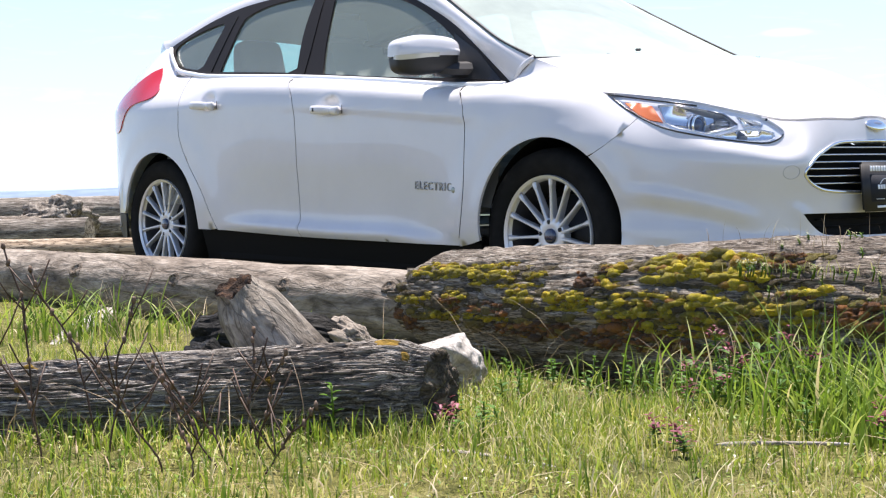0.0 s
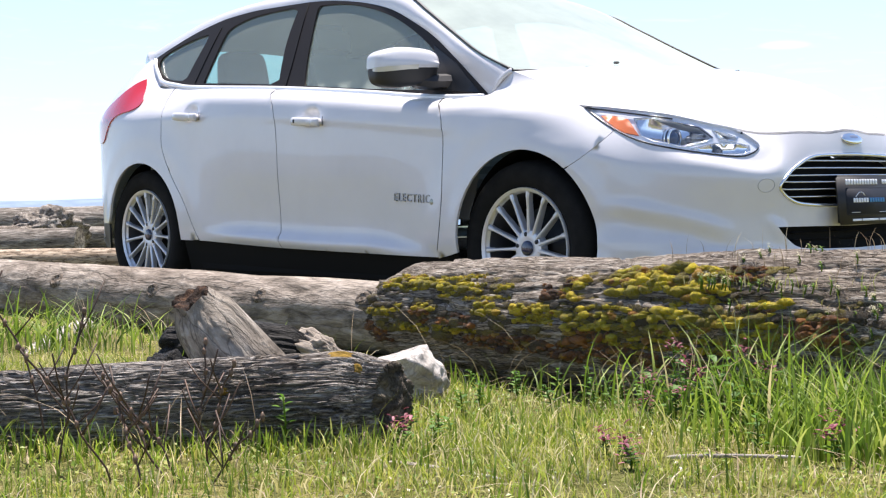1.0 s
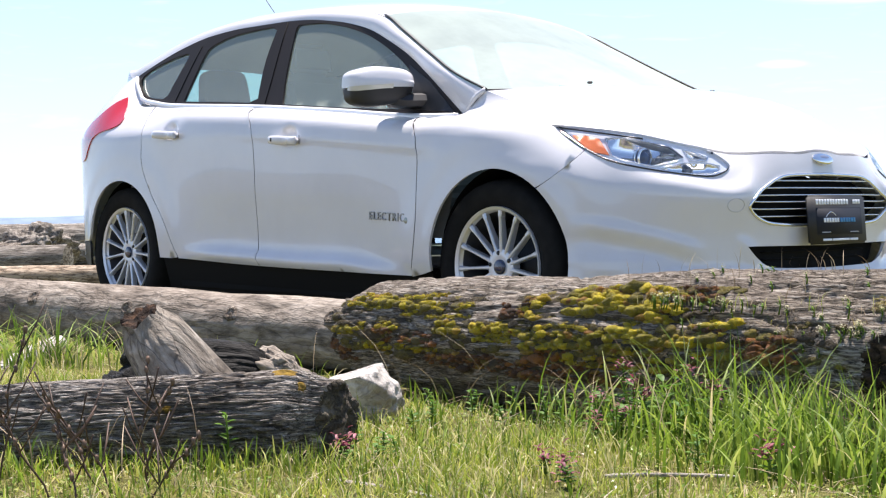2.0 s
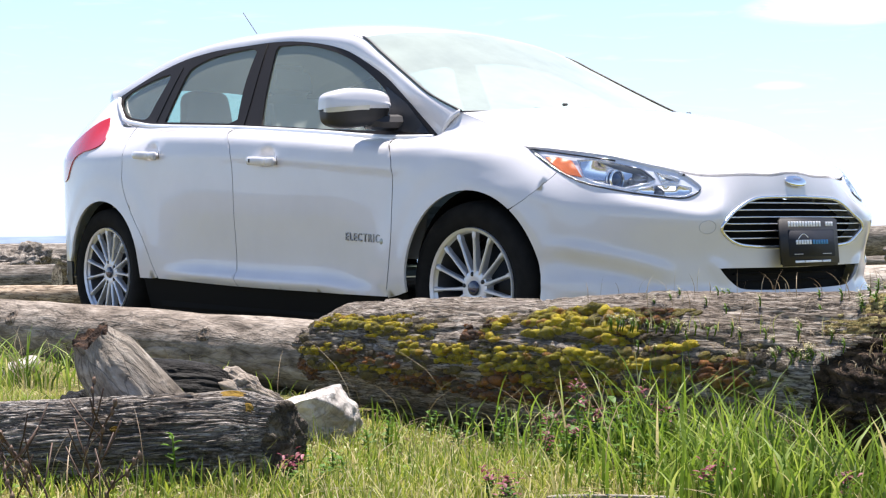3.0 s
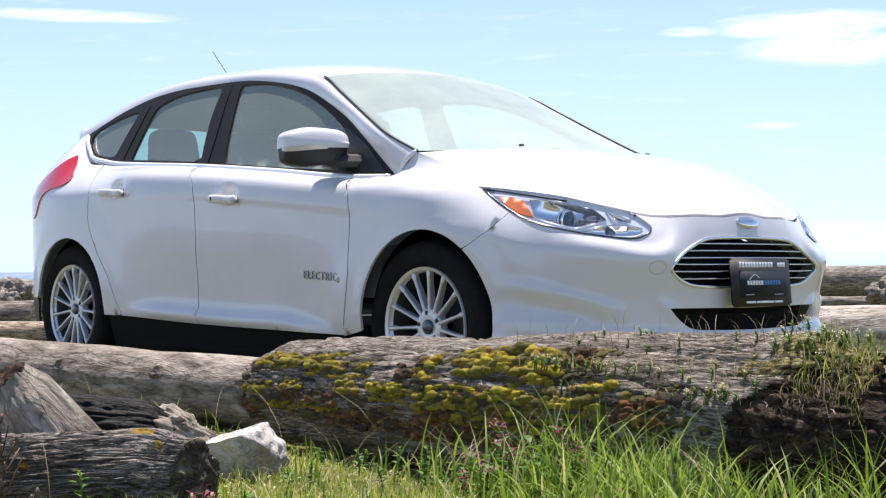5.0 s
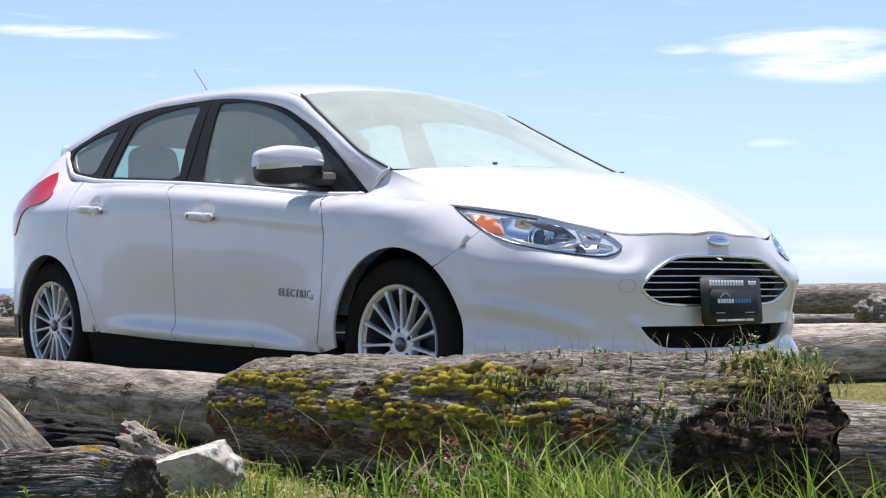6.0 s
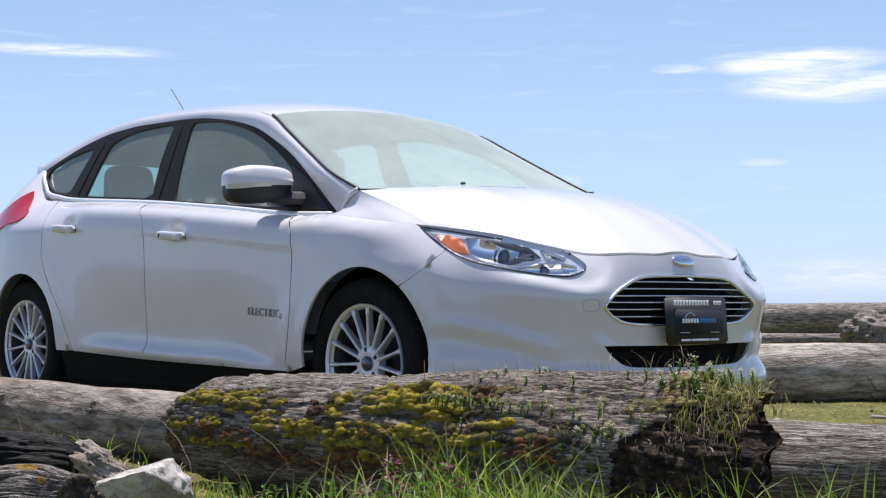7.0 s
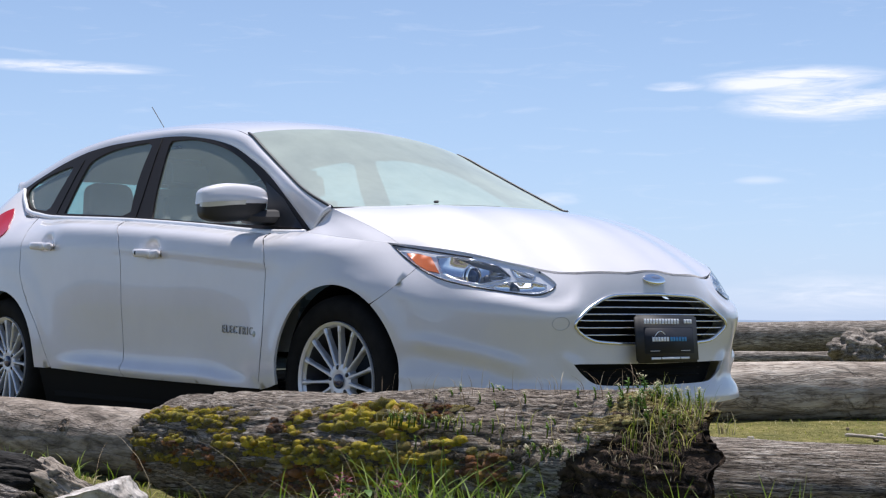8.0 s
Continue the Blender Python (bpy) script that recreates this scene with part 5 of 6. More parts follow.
rod = [Vector((-1.10, 0, 1.455)), Vector((-1.13, 0, 1.475)), Vector((-1.36, 0, 1.70))]
bm = sweep(bmesh.new(), rod, .0022, .0022, Vector((0, 1, 0)), n=8)
aerial = car_part("aerial", bm, trim_black, label="thin black roof aerial")
part("aerial_base", blob(lambda d: Vector((d.x * .04, d.y * .018, max(0, d.z) * .022)), 16, 10), trim_black, aerial).location = (-1.10, 0, 1.45)
for y0, y1 in ((-.60, .05), (.0, .62)):
    arm = [screen(.02 + .05 * t, y0 + (y1 - y0) * t) + Vector((.004, 0, .006)) for t in [i / 10 for i in range(11)]]
    car_part("wiper", sweep(bmesh.new(), arm, .006, .004), trim_black)
for y in (-.33, .33):
    q = bonnet(-.6 * y / .7, .10)
    ob = car_part("washer_jet", rounded_box(.026, .016, .010, .004, 2), trim_black)
    ob.location = q + Vector((0, 0, .011))

# ---- interior ----
def slab(name, center, size, r, mat, rx=0, ry=0, rz=0, label="", parent=None):
    ob = part(name, rounded_box(*size, r, 3), mat, parent or car, label, sharp=40)
    ob.matrix_local = pose(*center, rx, ry, rz)
    return ob


inner = [(1.0 - 2.35 * i / 40, None) for i in range(41)]
for mirror in (False, True):
    f = lambda a, b: Vector((1.05 - 2.4 * a, -(.84 - .10 * b), .42 + (curve(TOP, side_u(1.05 - 2.4 * a)) - .44) * b))
    car_part("door_lining", net(f, 24, 6, mirror=mirror), grey_cloth)
f = lambda a, b: (lambda p: Vector((p.x, p.y * .985, p.z - .022)))(roof(a, 2 * b - 1))
car_part("headliner", net(f, 30, 20), beige_liner)
f = lambda a, b: (lambda p: Vector((p.x, p.y + .03, p.z - .01)))(side_rail(a, .1 + .85 * b))
for mirror in (False, True):
    car_part("pillar_lining", net(f, 40, 3, mirror=mirror), beige_liner)
car_part("cabin_floor", rounded_box(2.6, 1.5, .04, .01, 1), grey_cloth).location = (-.2, 0, .32)
dash = lambda a, b: Vector((1.12 - .42 * b, -.72 + 1.44 * a, .955 - .10 * b * b - .25 * max(0, b - .7)))
car_part("dashboard", net(dash, 20, 10), grey_cloth)
ring = [Vector((.50 + .07 * math.sin(t), .36 + .185 * math.cos(t), .86 + .175 * math.sin(t))) for t in [2 * math.pi * i / 32 for i in range(32)]]
car_part("steering_wheel", sweep(bmesh.new(), ring, .015, .015, Vector((1, 0, 0)), closed=True), trim_black)
for y in (-.36, .36):
    seat = slab("front_seat", (-.05, y, .56), (.50, .50, .16), .06, grey_cloth, label="dark cloth front seat")
    slab("backrest", (-.30, y, .30), (.14, .48, .62), .06, grey_cloth, 0, -16, 0, parent=None).matrix_local = pose(-.33, y, .86, 0, -16, 0)
    slab("headrest", (0, 0, 0), (.09, .27, .17), .04, grey_cloth).matrix_local = pose(-.46, y, 1.235, 0, -10, 0)
slab("rear_bench", (-.78, 0, .56), (.5, 1.3, .16), .06, grey_cloth)
slab("rear_backrest", (-1.12, 0, .80), (.14, 1.28, .50), .05, dark_cloth, 0, -14, 0)
for y in (-.37, .37):
    rest = car_part("rear_headrest", blob(lambda d: (lambda q: Vector((q.x * .05, q.y * (.135 - .012 * q.z), q.z * .125)))(power(d, 6.0)), 32, 20), dark_cloth)
    rest.matrix_local = pose(-1.16, y, 1.115, 0, -8, 0)
    f = lambda a, b: Vector((-1.05 - .09 * (1 - b) - .66 * a, math.copysign(glass_y(-1.1 - .6 * a, .95 + .38 * b) - .05 - .02 * a, y), .95 + .38 * b - .10 * a * b))
    car_part("rear_pillar_lining", net(f, 8, 6), dark_cloth)
slab("inner_mirror", (.52, 0, 1.30), (.03, .22, .06), .012, trim_black)

# ---- moss, grass and weeds ----
from mathutils.bvhtree import BVHTree


def tree_of(ob):
    bm = bmesh.new()
    bm.from_mesh(ob.data)
    bm.transform(ob.matrix_world)
    t = BVHTree.FromBMesh(bm)
    bm.free()
    return t


def leafy(name, stops, rough=0.55, glow=0.45, vein=0.0):
    """Thin leaf: light passes through; each blade has its own tone."""
    m, n, l, b = nodes_of(name)
    g = n.new("ShaderNodeNewGeometry")
    r = ramp(n, stops)
    l.new(g.outputs["Random Per Island"], r.inputs[0])
    patchy = noise_tex(n, l, mapped(n, l, (1, 1, 1)), 3.0, 3, 0.6)
    pr = ramp(n, [(0.3, (0.62, 0.66, 0.6)), (0.7, (1.15, 1.1, 1.0))])
    l.new(patchy.outputs[0], pr.inputs[0])
    col = mix(n, l, 0.8, r.outputs[0], pr.outputs[0], 'MULTIPLY')
    l.new(col, b.inputs["Base Color"])
    b.inputs["Roughness"].default_value = rough
    b.inputs["Specular IOR Level"].default_value = 0.35
    tl, mx = n.new("ShaderNodeBsdfTranslucent"), n.new("ShaderNodeMixShader")
    l.new(col, tl.inputs["Color"])
    mx.inputs[0].default_value = glow
    l.new(b.outputs[0], mx.inputs[1])
    l.new(tl.outputs[0], mx.inputs[2])
    l.new(mx.outputs[0], n["Material Output"].inputs["Surface"])
    return m


turf_blade = leafy("turf_blades", [(0.0, (0.14, 0.21, 0.025)), (0.35, (0.32, 0.39, 0.05)), (0.65, (0.52, 0.53, 0.12)), (0.82, (0.62, 0.54, 0.27)), (1.0, (0.78, 0.70, 0.48))])
tall_blade = leafy("tall_green_blades", [(0.0, (0.06, 0.12, 0.015)), (0.45, (0.21, 0.33, 0.035)), (0.88, (0.34, 0.43, 0.08)), (1.0, (0.58, 0.50, 0.28))])
dry_blade = leafy("dry_stems", [(0.0, (0.20, 0.14, 0.09)), (0.5, (0.36, 0.27, 0.17)), (1.0, (0.55, 0.47, 0.33))], glow=0.2)
dark_stem = leafy("dead_dark_stems", [(0.0, (0.05, 0.028, 0.02)), (0.6, (0.10, 0.06, 0.045)), (1.0, (0.17, 0.11, 0.08))], glow=0.1)
herb_leaf = leafy("herb_leaves", [(0.0, (0.06, 0.15, 0.02)), (0.6, (0.12, 0.25, 0.035)), (1.0, (0.20, 0.33, 0.07))])
bloom = leafy("purple_bloom", [(0.0, (0.14, 0.03, 0.05)), (0.6, (0.28, 0.07, 0.11)), (1.0, (0.46, 0.18, 0.25))], glow=0.3)
cream_bloom = leafy("cream_bloom", [(0.0, (0.55, 0.5, 0.3)), (1.0, (0.75, 0.72, 0.55))], glow=0.3)

rng = np.random.default_rng(7)


def blades(name, base, height, width, lean, material, label, curl=0.5, levels=5, category="grass", taper=1.0):
    """Many curved blades in one mesh. base: n x 3; height, width, lean: arrays."""
    n = len(base)
    way = rng.uniform(0, 2 * np.pi, n)
    face = way + np.pi / 2 + rng.normal(0, 0.5, n)
    t = np.linspace(0, 1, levels)
    lx, ly = np.cos(way), np.sin(way)
    bendy = lean[:, None] * (t[None] ** (1.6 + curl))
    up = height[:, None] * (t[None] - 0.32 * np.minimum(lean[:, None], 1.6) * t[None] ** 2.5)
    side = height[:, None] * bendy
    px = base[:, 0:1] + lx[:, None] * side
    py = base[:, 1:2] + ly[:, None] * side
    pz = base[:, 2:3] + up
    w = width[:, None] * np.where(t < 0.3, 0.75 + 0.8 * t, 1.0 - (np.maximum(t - 0.3, 0) / 0.7) ** 1.6 * taper)[None] * 0.5
    wx, wy = np.cos(face)[:, None] * w, np.sin(face)[:, None] * w
    left, right = np.stack([px - wx, py - wy, pz], 2), np.stack([px + wx, py + wy, pz], 2)
    verts = np.stack([left, right], 2).reshape(-1, 3)
    per = levels * 2
    quad = np.array([[2 * i, 2 * i + 1, 2 * i + 3, 2 * i + 2] for i in range(levels - 1)])
    faces = (np.arange(n)[:, None, None] * per + quad[None]).reshape(-1, 4)
    me = bpy.data.meshes.new(name)
    me.from_pydata(verts.tolist(), [], faces.tolist())
    me.polygons.foreach_set("use_smooth", [True] * len(me.polygons))
    me.materials.append(material)
    return tagged(new(name, me), label, category, kind="stuff")


def on_ground(x, y):
    return np.stack([x, y, np.array([ground_z(a, b) - 0.004 for a, b in zip(x, y)])], 1)


def clear_of(x, y, pad=0.0):
    """True where no log or block lies."""
    ok = np.ones(len(x), bool)
    for (ax, ay), (bx, by), r in (((1.94, -1.975), (4.03, -2.025), .13), ((1.95, -1.70), (-5.2, -1.36), .10), ((3.26, -3.08), (2.38, -4.02), .075), ((2.98, -3.09), (2.96, -3.15), .08), ((2.75, -2.66), (2.77, -2.64), .075), ((1.99, -2.80), (2.25, -2.50), .07)):
        dx, dy = bx - ax, by - ay
        k = np.clip(((x - ax) * dx + (y - ay) * dy) / (dx * dx + dy * dy), 0, 1)
        ok &= np.hypot(x - ax - k * dx, y - ay - k * dy) > r + pad
    ok &= ~((np.abs(x) < 2.0) & (np.abs(y) < 0.8))
    return ok


def scatter(n, x0, x1, y0, y1):
    x, y = rng.uniform(x0, x1, n), rng.uniform(y0, y1, n)
    k = clear_of(x, y)
    return x[k], y[k]


def wedge(n, near, far):
    """Spots on the ground in front of the viewer's path, denser nearby."""
    d = near + (far - near) * rng.uniform(0, 1, n) ** 0.8
    a = rng.uniform(radians(112), radians(166), n)
    x, y = 5.3 + d * np.cos(a), -4.6 + d * np.sin(a)
    k = clear_of(x, y) & (x < 5.2)
    return x[k], y[k]


# short turf all over the clearing
x, y = wedge(72000, 1.25, 4.1)
lush = np.array([noise.noise((a * 2.3, b * 2.3, 1.5)) + 0.8 * noise.noise((a * 11, b * 11, 4.5)) for a, b in zip(x, y)])
keep = (lush + rng.uniform(-.5, .5, len(x)) > -0.15) & ~((y > -2.40) & (x > 1.9) & (x < 4.1) & (rng.uniform(0, 1, len(x)) < .75))
x, y, lush = x[keep], y[keep], lush[keep]
n = len(x)
blades("turf_grass", on_ground(x, y), (rng.gamma(3, 0.0064, n) + 0.006) * (1 + 0.8 * np.clip(lush, -.6, .8)), rng.uniform(0.0014, 0.0032, n), rng.uniform(0.05, .9, n), turf_blade, "short yellow-green spring grass in the clearing", levels=4)
x, y = scatter(5600, -3.0, 2.6, -3.2, -1.5)
n = len(x)
blades("turf_grass", on_ground(x, y), rng.gamma(3, 0.0065, n) + 0.008, rng.uniform(0.0025, 0.005, n), rng.uniform(0.1, 1.3, n), turf_blade, "green grass between the driftwood logs", levels=4)
x, y = scatter(7000, 0.4, 5.5, -1.3, 6.0)
n = len(x)
blades("turf_grass", on_ground(x, y), rng.gamma(3, 0.0038, n) + 0.005, rng.uniform(0.003, 0.006, n), rng.uniform(0.1, 1.5, n), turf_blade, "thin short grass beside the parked car", levels=4)


def leaflets(name, x, y, size, lift, material, label):
    """Small ground leaves: each a folded kite of two triangles, tilted at random."""
    n = len(x)
    g = on_ground(x, y)
    g[:, 2] += lift
    way, tilt = rng.uniform(0, 2 * np.pi, n), rng.uniform(-.2, .9, n)
    d = np.stack([np.cos(way) * np.cos(tilt), np.sin(way) * np.cos(tilt), np.sin(tilt)], 1) * size[:, None]
    side = np.stack([-np.sin(way), np.cos(way), rng.normal(0, .4, n)], 1) * size[:, None] * .34
    mid = g + d * .55 + np.array([0, 0, .001])
    verts = np.stack([g, mid - side, g + d, mid + side], 1).reshape(-1, 3)
    k = np.arange(n) * 4
    faces = np.concatenate([np.stack([k, k + 1, k + 2], 1), np.stack([k, k + 2, k + 3], 1)])
    me = bpy.data.meshes.new(name)
    me.from_pydata(verts.tolist(), [], faces.tolist())
    me.materials.append(material)
    return tagged(new(name, me), label, "ground cover", kind="stuff")


clover = leafy("clover_leaves", [(0.0, (0.10, 0.20, 0.03)), (0.4, (0.24, 0.36, 0.06)), (0.75, (0.42, 0.50, 0.14)), (1.0, (0.60, 0.58, 0.28))], rough=0.4)
pale_bits = leafy("pale_litter", [(0.0, (0.40, 0.31, 0.20)), (0.5, (0.66, 0.58, 0.44)), (1.0, (0.85, 0.80, 0.70))], glow=0.15)
x, y = wedge(15000, 1.3, 3.6)
patchy = np.array([noise.noise((a * 5, b * 5, 9.5)) for a, b in zip(x, y)])
keep = patchy + rng.uniform(-.4, .4, len(x)) > -.05
x, y = x[keep], y[keep]
leaflets("ground_leaves", x, y, rng.uniform(.005, .011, len(x)), rng.uniform(.004, .028, len(x)), clover, "small clover-like leaves low in the turf")
x, y = wedge(1500, 1.3, 3.6)
leaflets("leaf_litter", x, y, rng.uniform(.003, .008, len(x)), rng.uniform(.004, .016, len(x)), pale_bits, "pale dry litter strewn in the turf")
# scattered taller blades
x, y = wedge(6500, 1.3, 2.9)
lush = np.array([noise.noise((a * 3.1, b * 3.1, 7.5)) for a, b in zip(x, y)])
keep = lush + rng.uniform(-.35, .35, len(x)) + .5 * (3.5 - x) > .15
x, y = x[keep], y[keep]
n = len(x)
blades("sparse_grass", on_ground(x, y), rng.uniform(.028, .068, n), rng.uniform(.002, .0042, n), rng.uniform(.05, .6, n), tall_blade, "single taller grass blades standing in the turf", levels=5)
# fallen straw
x, y = wedge(1100, 1.3, 4.0)
n = len(x)
g = on_ground(x, y)
g[:, 2] += 0.012
blades("dry_grass", g, rng.uniform(0.02, 0.065, n), rng.uniform(0.0012, 0.003, n), rng.uniform(1.6, 3.5, n), dry_blade, "dry straw lying in the grass", levels=4)


def clump(n, cx, cy, sx, sy, h0, h1, material, label, w=(0.003, 0.0065), lean=(0.1, 0.9), name="tall_grass", curl=0.8):
    x, y = rng.normal(cx, sx, n), rng.normal(cy, sy, n)
    k = clear_of(x, y, -0.02)
    x, y = x[k], y[k]
    n = len(x)
    return blades(name, on_ground(x, y), rng.uniform(h0, h1, n), rng.uniform(*w, n), rng.uniform(*lean, n), material, label, curl, 6)


clump(400, 3.77, -2.46, 0.13, 0.06, 0.07, 0.205, tall_blade, "tall bright green grass before the mossy log", w=(0.003, 0.008), lean=(0.1, .85))
clump(240, 3.66, -2.50, 0.16, 0.07, 0.03, 0.10, tall_blade, "short thick grass under the tall blades", w=(0.003, 0.007), lean=(0.2, 1.3))
clump(380, 3.90, -2.59, 0.14, 0.09, 0.06, 0.175, tall_blade, "tall bright green grass before the mossy log", w=(0.003, 0.008), lean=(0.1, .85))
clump(120, 3.52, -2.52, 0.10, 0.06, 0.06, 0.16, tall_blade, "tall bright green grass before the mossy log", w=(0.003, 0.0075))
clump(40, 3.36, -2.37, 0.14, 0.05, 0.06, 0.17, tall_blade, "tall bright green grass before the mossy log")
clump(34, 2.95, -2.30, 0.20, 0.05, 0.05, 0.13, tall_blade, "long grass blades along the mossy log")
clump(30, 2.55, -2.30, 0.2, 0.06, 0.04, 0.09, tall_blade, "long grass blades along the mossy log")
clump(230, 4.22, -2.55, 0.14, 0.12, 0.05, 0.14, tall_blade, "long grass at the end of the mossy log")
clump(120, 4.28, -2.36, 0.10, 0.08, 0.06, 0.16, tall_blade, "long grass at the end of the mossy log")
clump(110, 3.86, -2.38, 0.16, 0.05, 0.06, 0.16, tall_blade, "long grass at the end of the mossy log")


def fringe(n, d0, d1, off, spread, h0, h1, material, label, w=(0.003, 0.006), lean=(0.05, 0.5), name="tall_grass"):
    """Blades in a loose row before the bark log: d along it, off from its axis."""
    d, o = rng.uniform(d0, d1, n), rng.normal(off, spread, n)
    x, y = 3.262 - .683 * d + .73 * o, -3.078 - .730 * d - .683 * o
    return blades(name, on_ground(x, y), rng.uniform(h0, h1, n), rng.uniform(*w, n), rng.uniform(*lean, n), material, label, .8, 6)


fringe(105, -.08, .62, .125, .018, .03, .075, tall_blade, "upright grass blades along the bark log")
fringe(130, .45, 1.1, .15, .035, .035, .085, tall_blade, "upright grass blades along the bark log")
fringe(60, -.05, .8, .17, .03, .02, .05, turf_blade, "upright grass blades along the bark log")
fringe(26, .1, 1.0, .15, .05, .08, .20, dry_blade, "dry grass stems beside the bark log", (0.0012, 0.0026), (0.2, 1.1), "dry_grass")
clump(26, 2.98, -2.58, 0.05, 0.05, 0.05, 0.10, tall_blade, "grass tuft beside the split block")
clump(200, 1.15, -2.62, 0.14, 0.12, 0.10, 0.22, tall_blade, "tall grass tuft behind the bark log", w=(0.004, 0.008), lean=(0.2, 1.2))
clump(60, 1.9, -2.95, 0.35, 0.12, 0.04, 0.11, tall_blade, "grass behind the bark log")
clump(120, 0.9, -1.95, 0.5, 0.08, 0.04, 0.11, tall_blade, "grass along the smooth driftwood log", w=(0.004, 0.007))
clump(22, 3.0, -2.32, 0.45, 0.07, 0.16, 0.30, dry_blade, "dry arching grass stems", w=(0.0012, 0.0024), lean=(0.5, 1.3), name="dry_grass")
clump(24, 3.7, -2.48, 0.3, 0.12, 0.18, 0.32, dry_blade, "dry arching grass stems", w=(0.0012, 0.0024), lean=(0.4, 1.2), name="dry_grass")
clump(70, 1.2, -2.6, 0.3, 0.2, 0.10, 0.24, dry_blade, "dry grass stems behind the bark log", w=(0.0015, 0.003), lean=(0.2, 1.1), name="dry_grass")


# moss cushions that grow on the mossy log
def moss_material(name, stops):
    m, n, l, b = nodes_of(name)
    gi = n.new("ShaderNodeNewGeometry")
    mr = ramp(n, stops)
    l.new(gi.outputs["Random Per Island"], mr.inputs[0])
    mv = noise_tex(n, l, mapped(n, l, (1, 1, 1)), 90, 5, 0.7)
    ms = ramp(n, [(0.3, (0.45, 0.42, 0.35)), (0.6, (1.12, 1.12, 1.1))])
    l.new(mv.outputs[0], ms.inputs[0])
    col = mix(n, l, 0.85, mr.outputs[0], ms.outputs[0], 'MULTIPLY')
    l.new(col, b.inputs["Base Color"])
    b.inputs["Roughness"].default_value = 1.0
    b.inputs["Specular IOR Level"].default_value = 0.05
    b.inputs["Sheen Weight"].default_value = 0.3
    mf = noise_tex(n, l, mapped(n, l, (1, 1, 1)), 420, 3, 0.7)
    l.new(bump(n, l, mf.outputs[0], 1.0, 0.006, bump(n, l, mv.outputs[0], 0.8, 0.008)), b.inputs["Normal"])
    tl, mx = n.new("ShaderNodeBsdfTranslucent"), n.new("ShaderNodeMixShader")
    l.new(col, tl.inputs["Color"])
    mx.inputs[0].default_value = 0.22
    l.new(b.outputs[0], mx.inputs[1])
    l.new(tl.outputs[0], mx.inputs[2])
    l.new(mx.outputs[0], n["Material Output"].inputs["Surface"])
    return m


moss_mat = moss_material("moss", [(0.0, (0.17, 0.14, 0.006)), (0.35, (0.42, 0.35, 0.010)), (0.75, (0.76, 0.60, 0.014)), (0.90, (0.52, 0.36, 0.015)), (1.0, (0.34, 0.14, 0.012))])
rust_moss = moss_material("rusty_moss", [(0.0, (0.06, 0.028, 0.008)), (0.5, (0.20, 0.075, 0.014)), (0.85, (0.38, 0.14, 0.018)), (1.0, (0.40, 0.26, 0.02))])


def cushions(name, tree, spots, label, material):
    """Small furry cushions pressed on a log: (x, angle from the top, half length, half width, height)."""
    unit = bmesh.new()
    bmesh.ops.create_icosphere(unit, subdivisions=2, radius=1)
    uv = [v.co.copy() for v in unit.verts]
    uf = [[v.index for v in f.verts] for f in unit.faces]
    unit.free()
    verts, faces = [], []
    r = random.Random(31)
    for k, (x, ang, a, b, h) in enumerate(spots):
        c, s = math.cos(ang), math.sin(ang)
        o = Vector((x, -2.0 - 0.6 * s, 0.18 + 0.6 * c))
        loc, nrm, _, _ = tree.ray_cast(o, Vector((0, s, -c)))
        if loc is None:
            continue
        nrm = (nrm * 0.3 + Vector((0, -s, c))).normalized()
        ex = (Vector((1, 0, 0.06)) - nrm * nrm.x).normalized()
        ey = nrm.cross(ex)
        i = len(verts)
        shape = []
        for p in uv:
            q = p * (1 + 0.42 * noise.noise(p * 1.9 + Vector((k * 1.7, 0, 0))) + 0.24 * noise.noise(p * 5 + Vector((k, 3, 0))))
            shape.append(loc + ex * q.x * a + ey * q.y * b + nrm * (max(q.z, -0.5) * h))
        verts += shape
        faces += [[j + i for j in f] for f in uf]
        # short shoots that break up the cushion's outline
        for _ in range(40):
            j = r.randrange(len(uv))
            if uv[j].z < -0.1:
                continue
            d = (ex * uv[j].x + ey * uv[j].y + nrm * uv[j].z + Vector((r.gauss(0, .35), r.gauss(0, .35), r.gauss(0, .35)))).normalized()
            w = Vector((r.gauss(0, 1), r.gauss(0, 1), r.gauss(0, 1))).normalized() * 0.0008
            base = shape[j].lerp(shape[uf[r.randrange(len(uf))][0]], 0.06)
            i = len(verts)
            verts += [base - w, base + w, base + d * r.uniform(.0026, .0062)]
            faces.append([i, i + 1, i + 2])
    me = bpy.data.meshes.new(name)
    me.from_pydata([tuple(v) for v in verts], [], faces)
    me.polygons.foreach_set("use_smooth", [True] * len(me.polygons))
    me.materials.append(material)
    return tagged(new(name, me), label, "moss", kind="stuff")


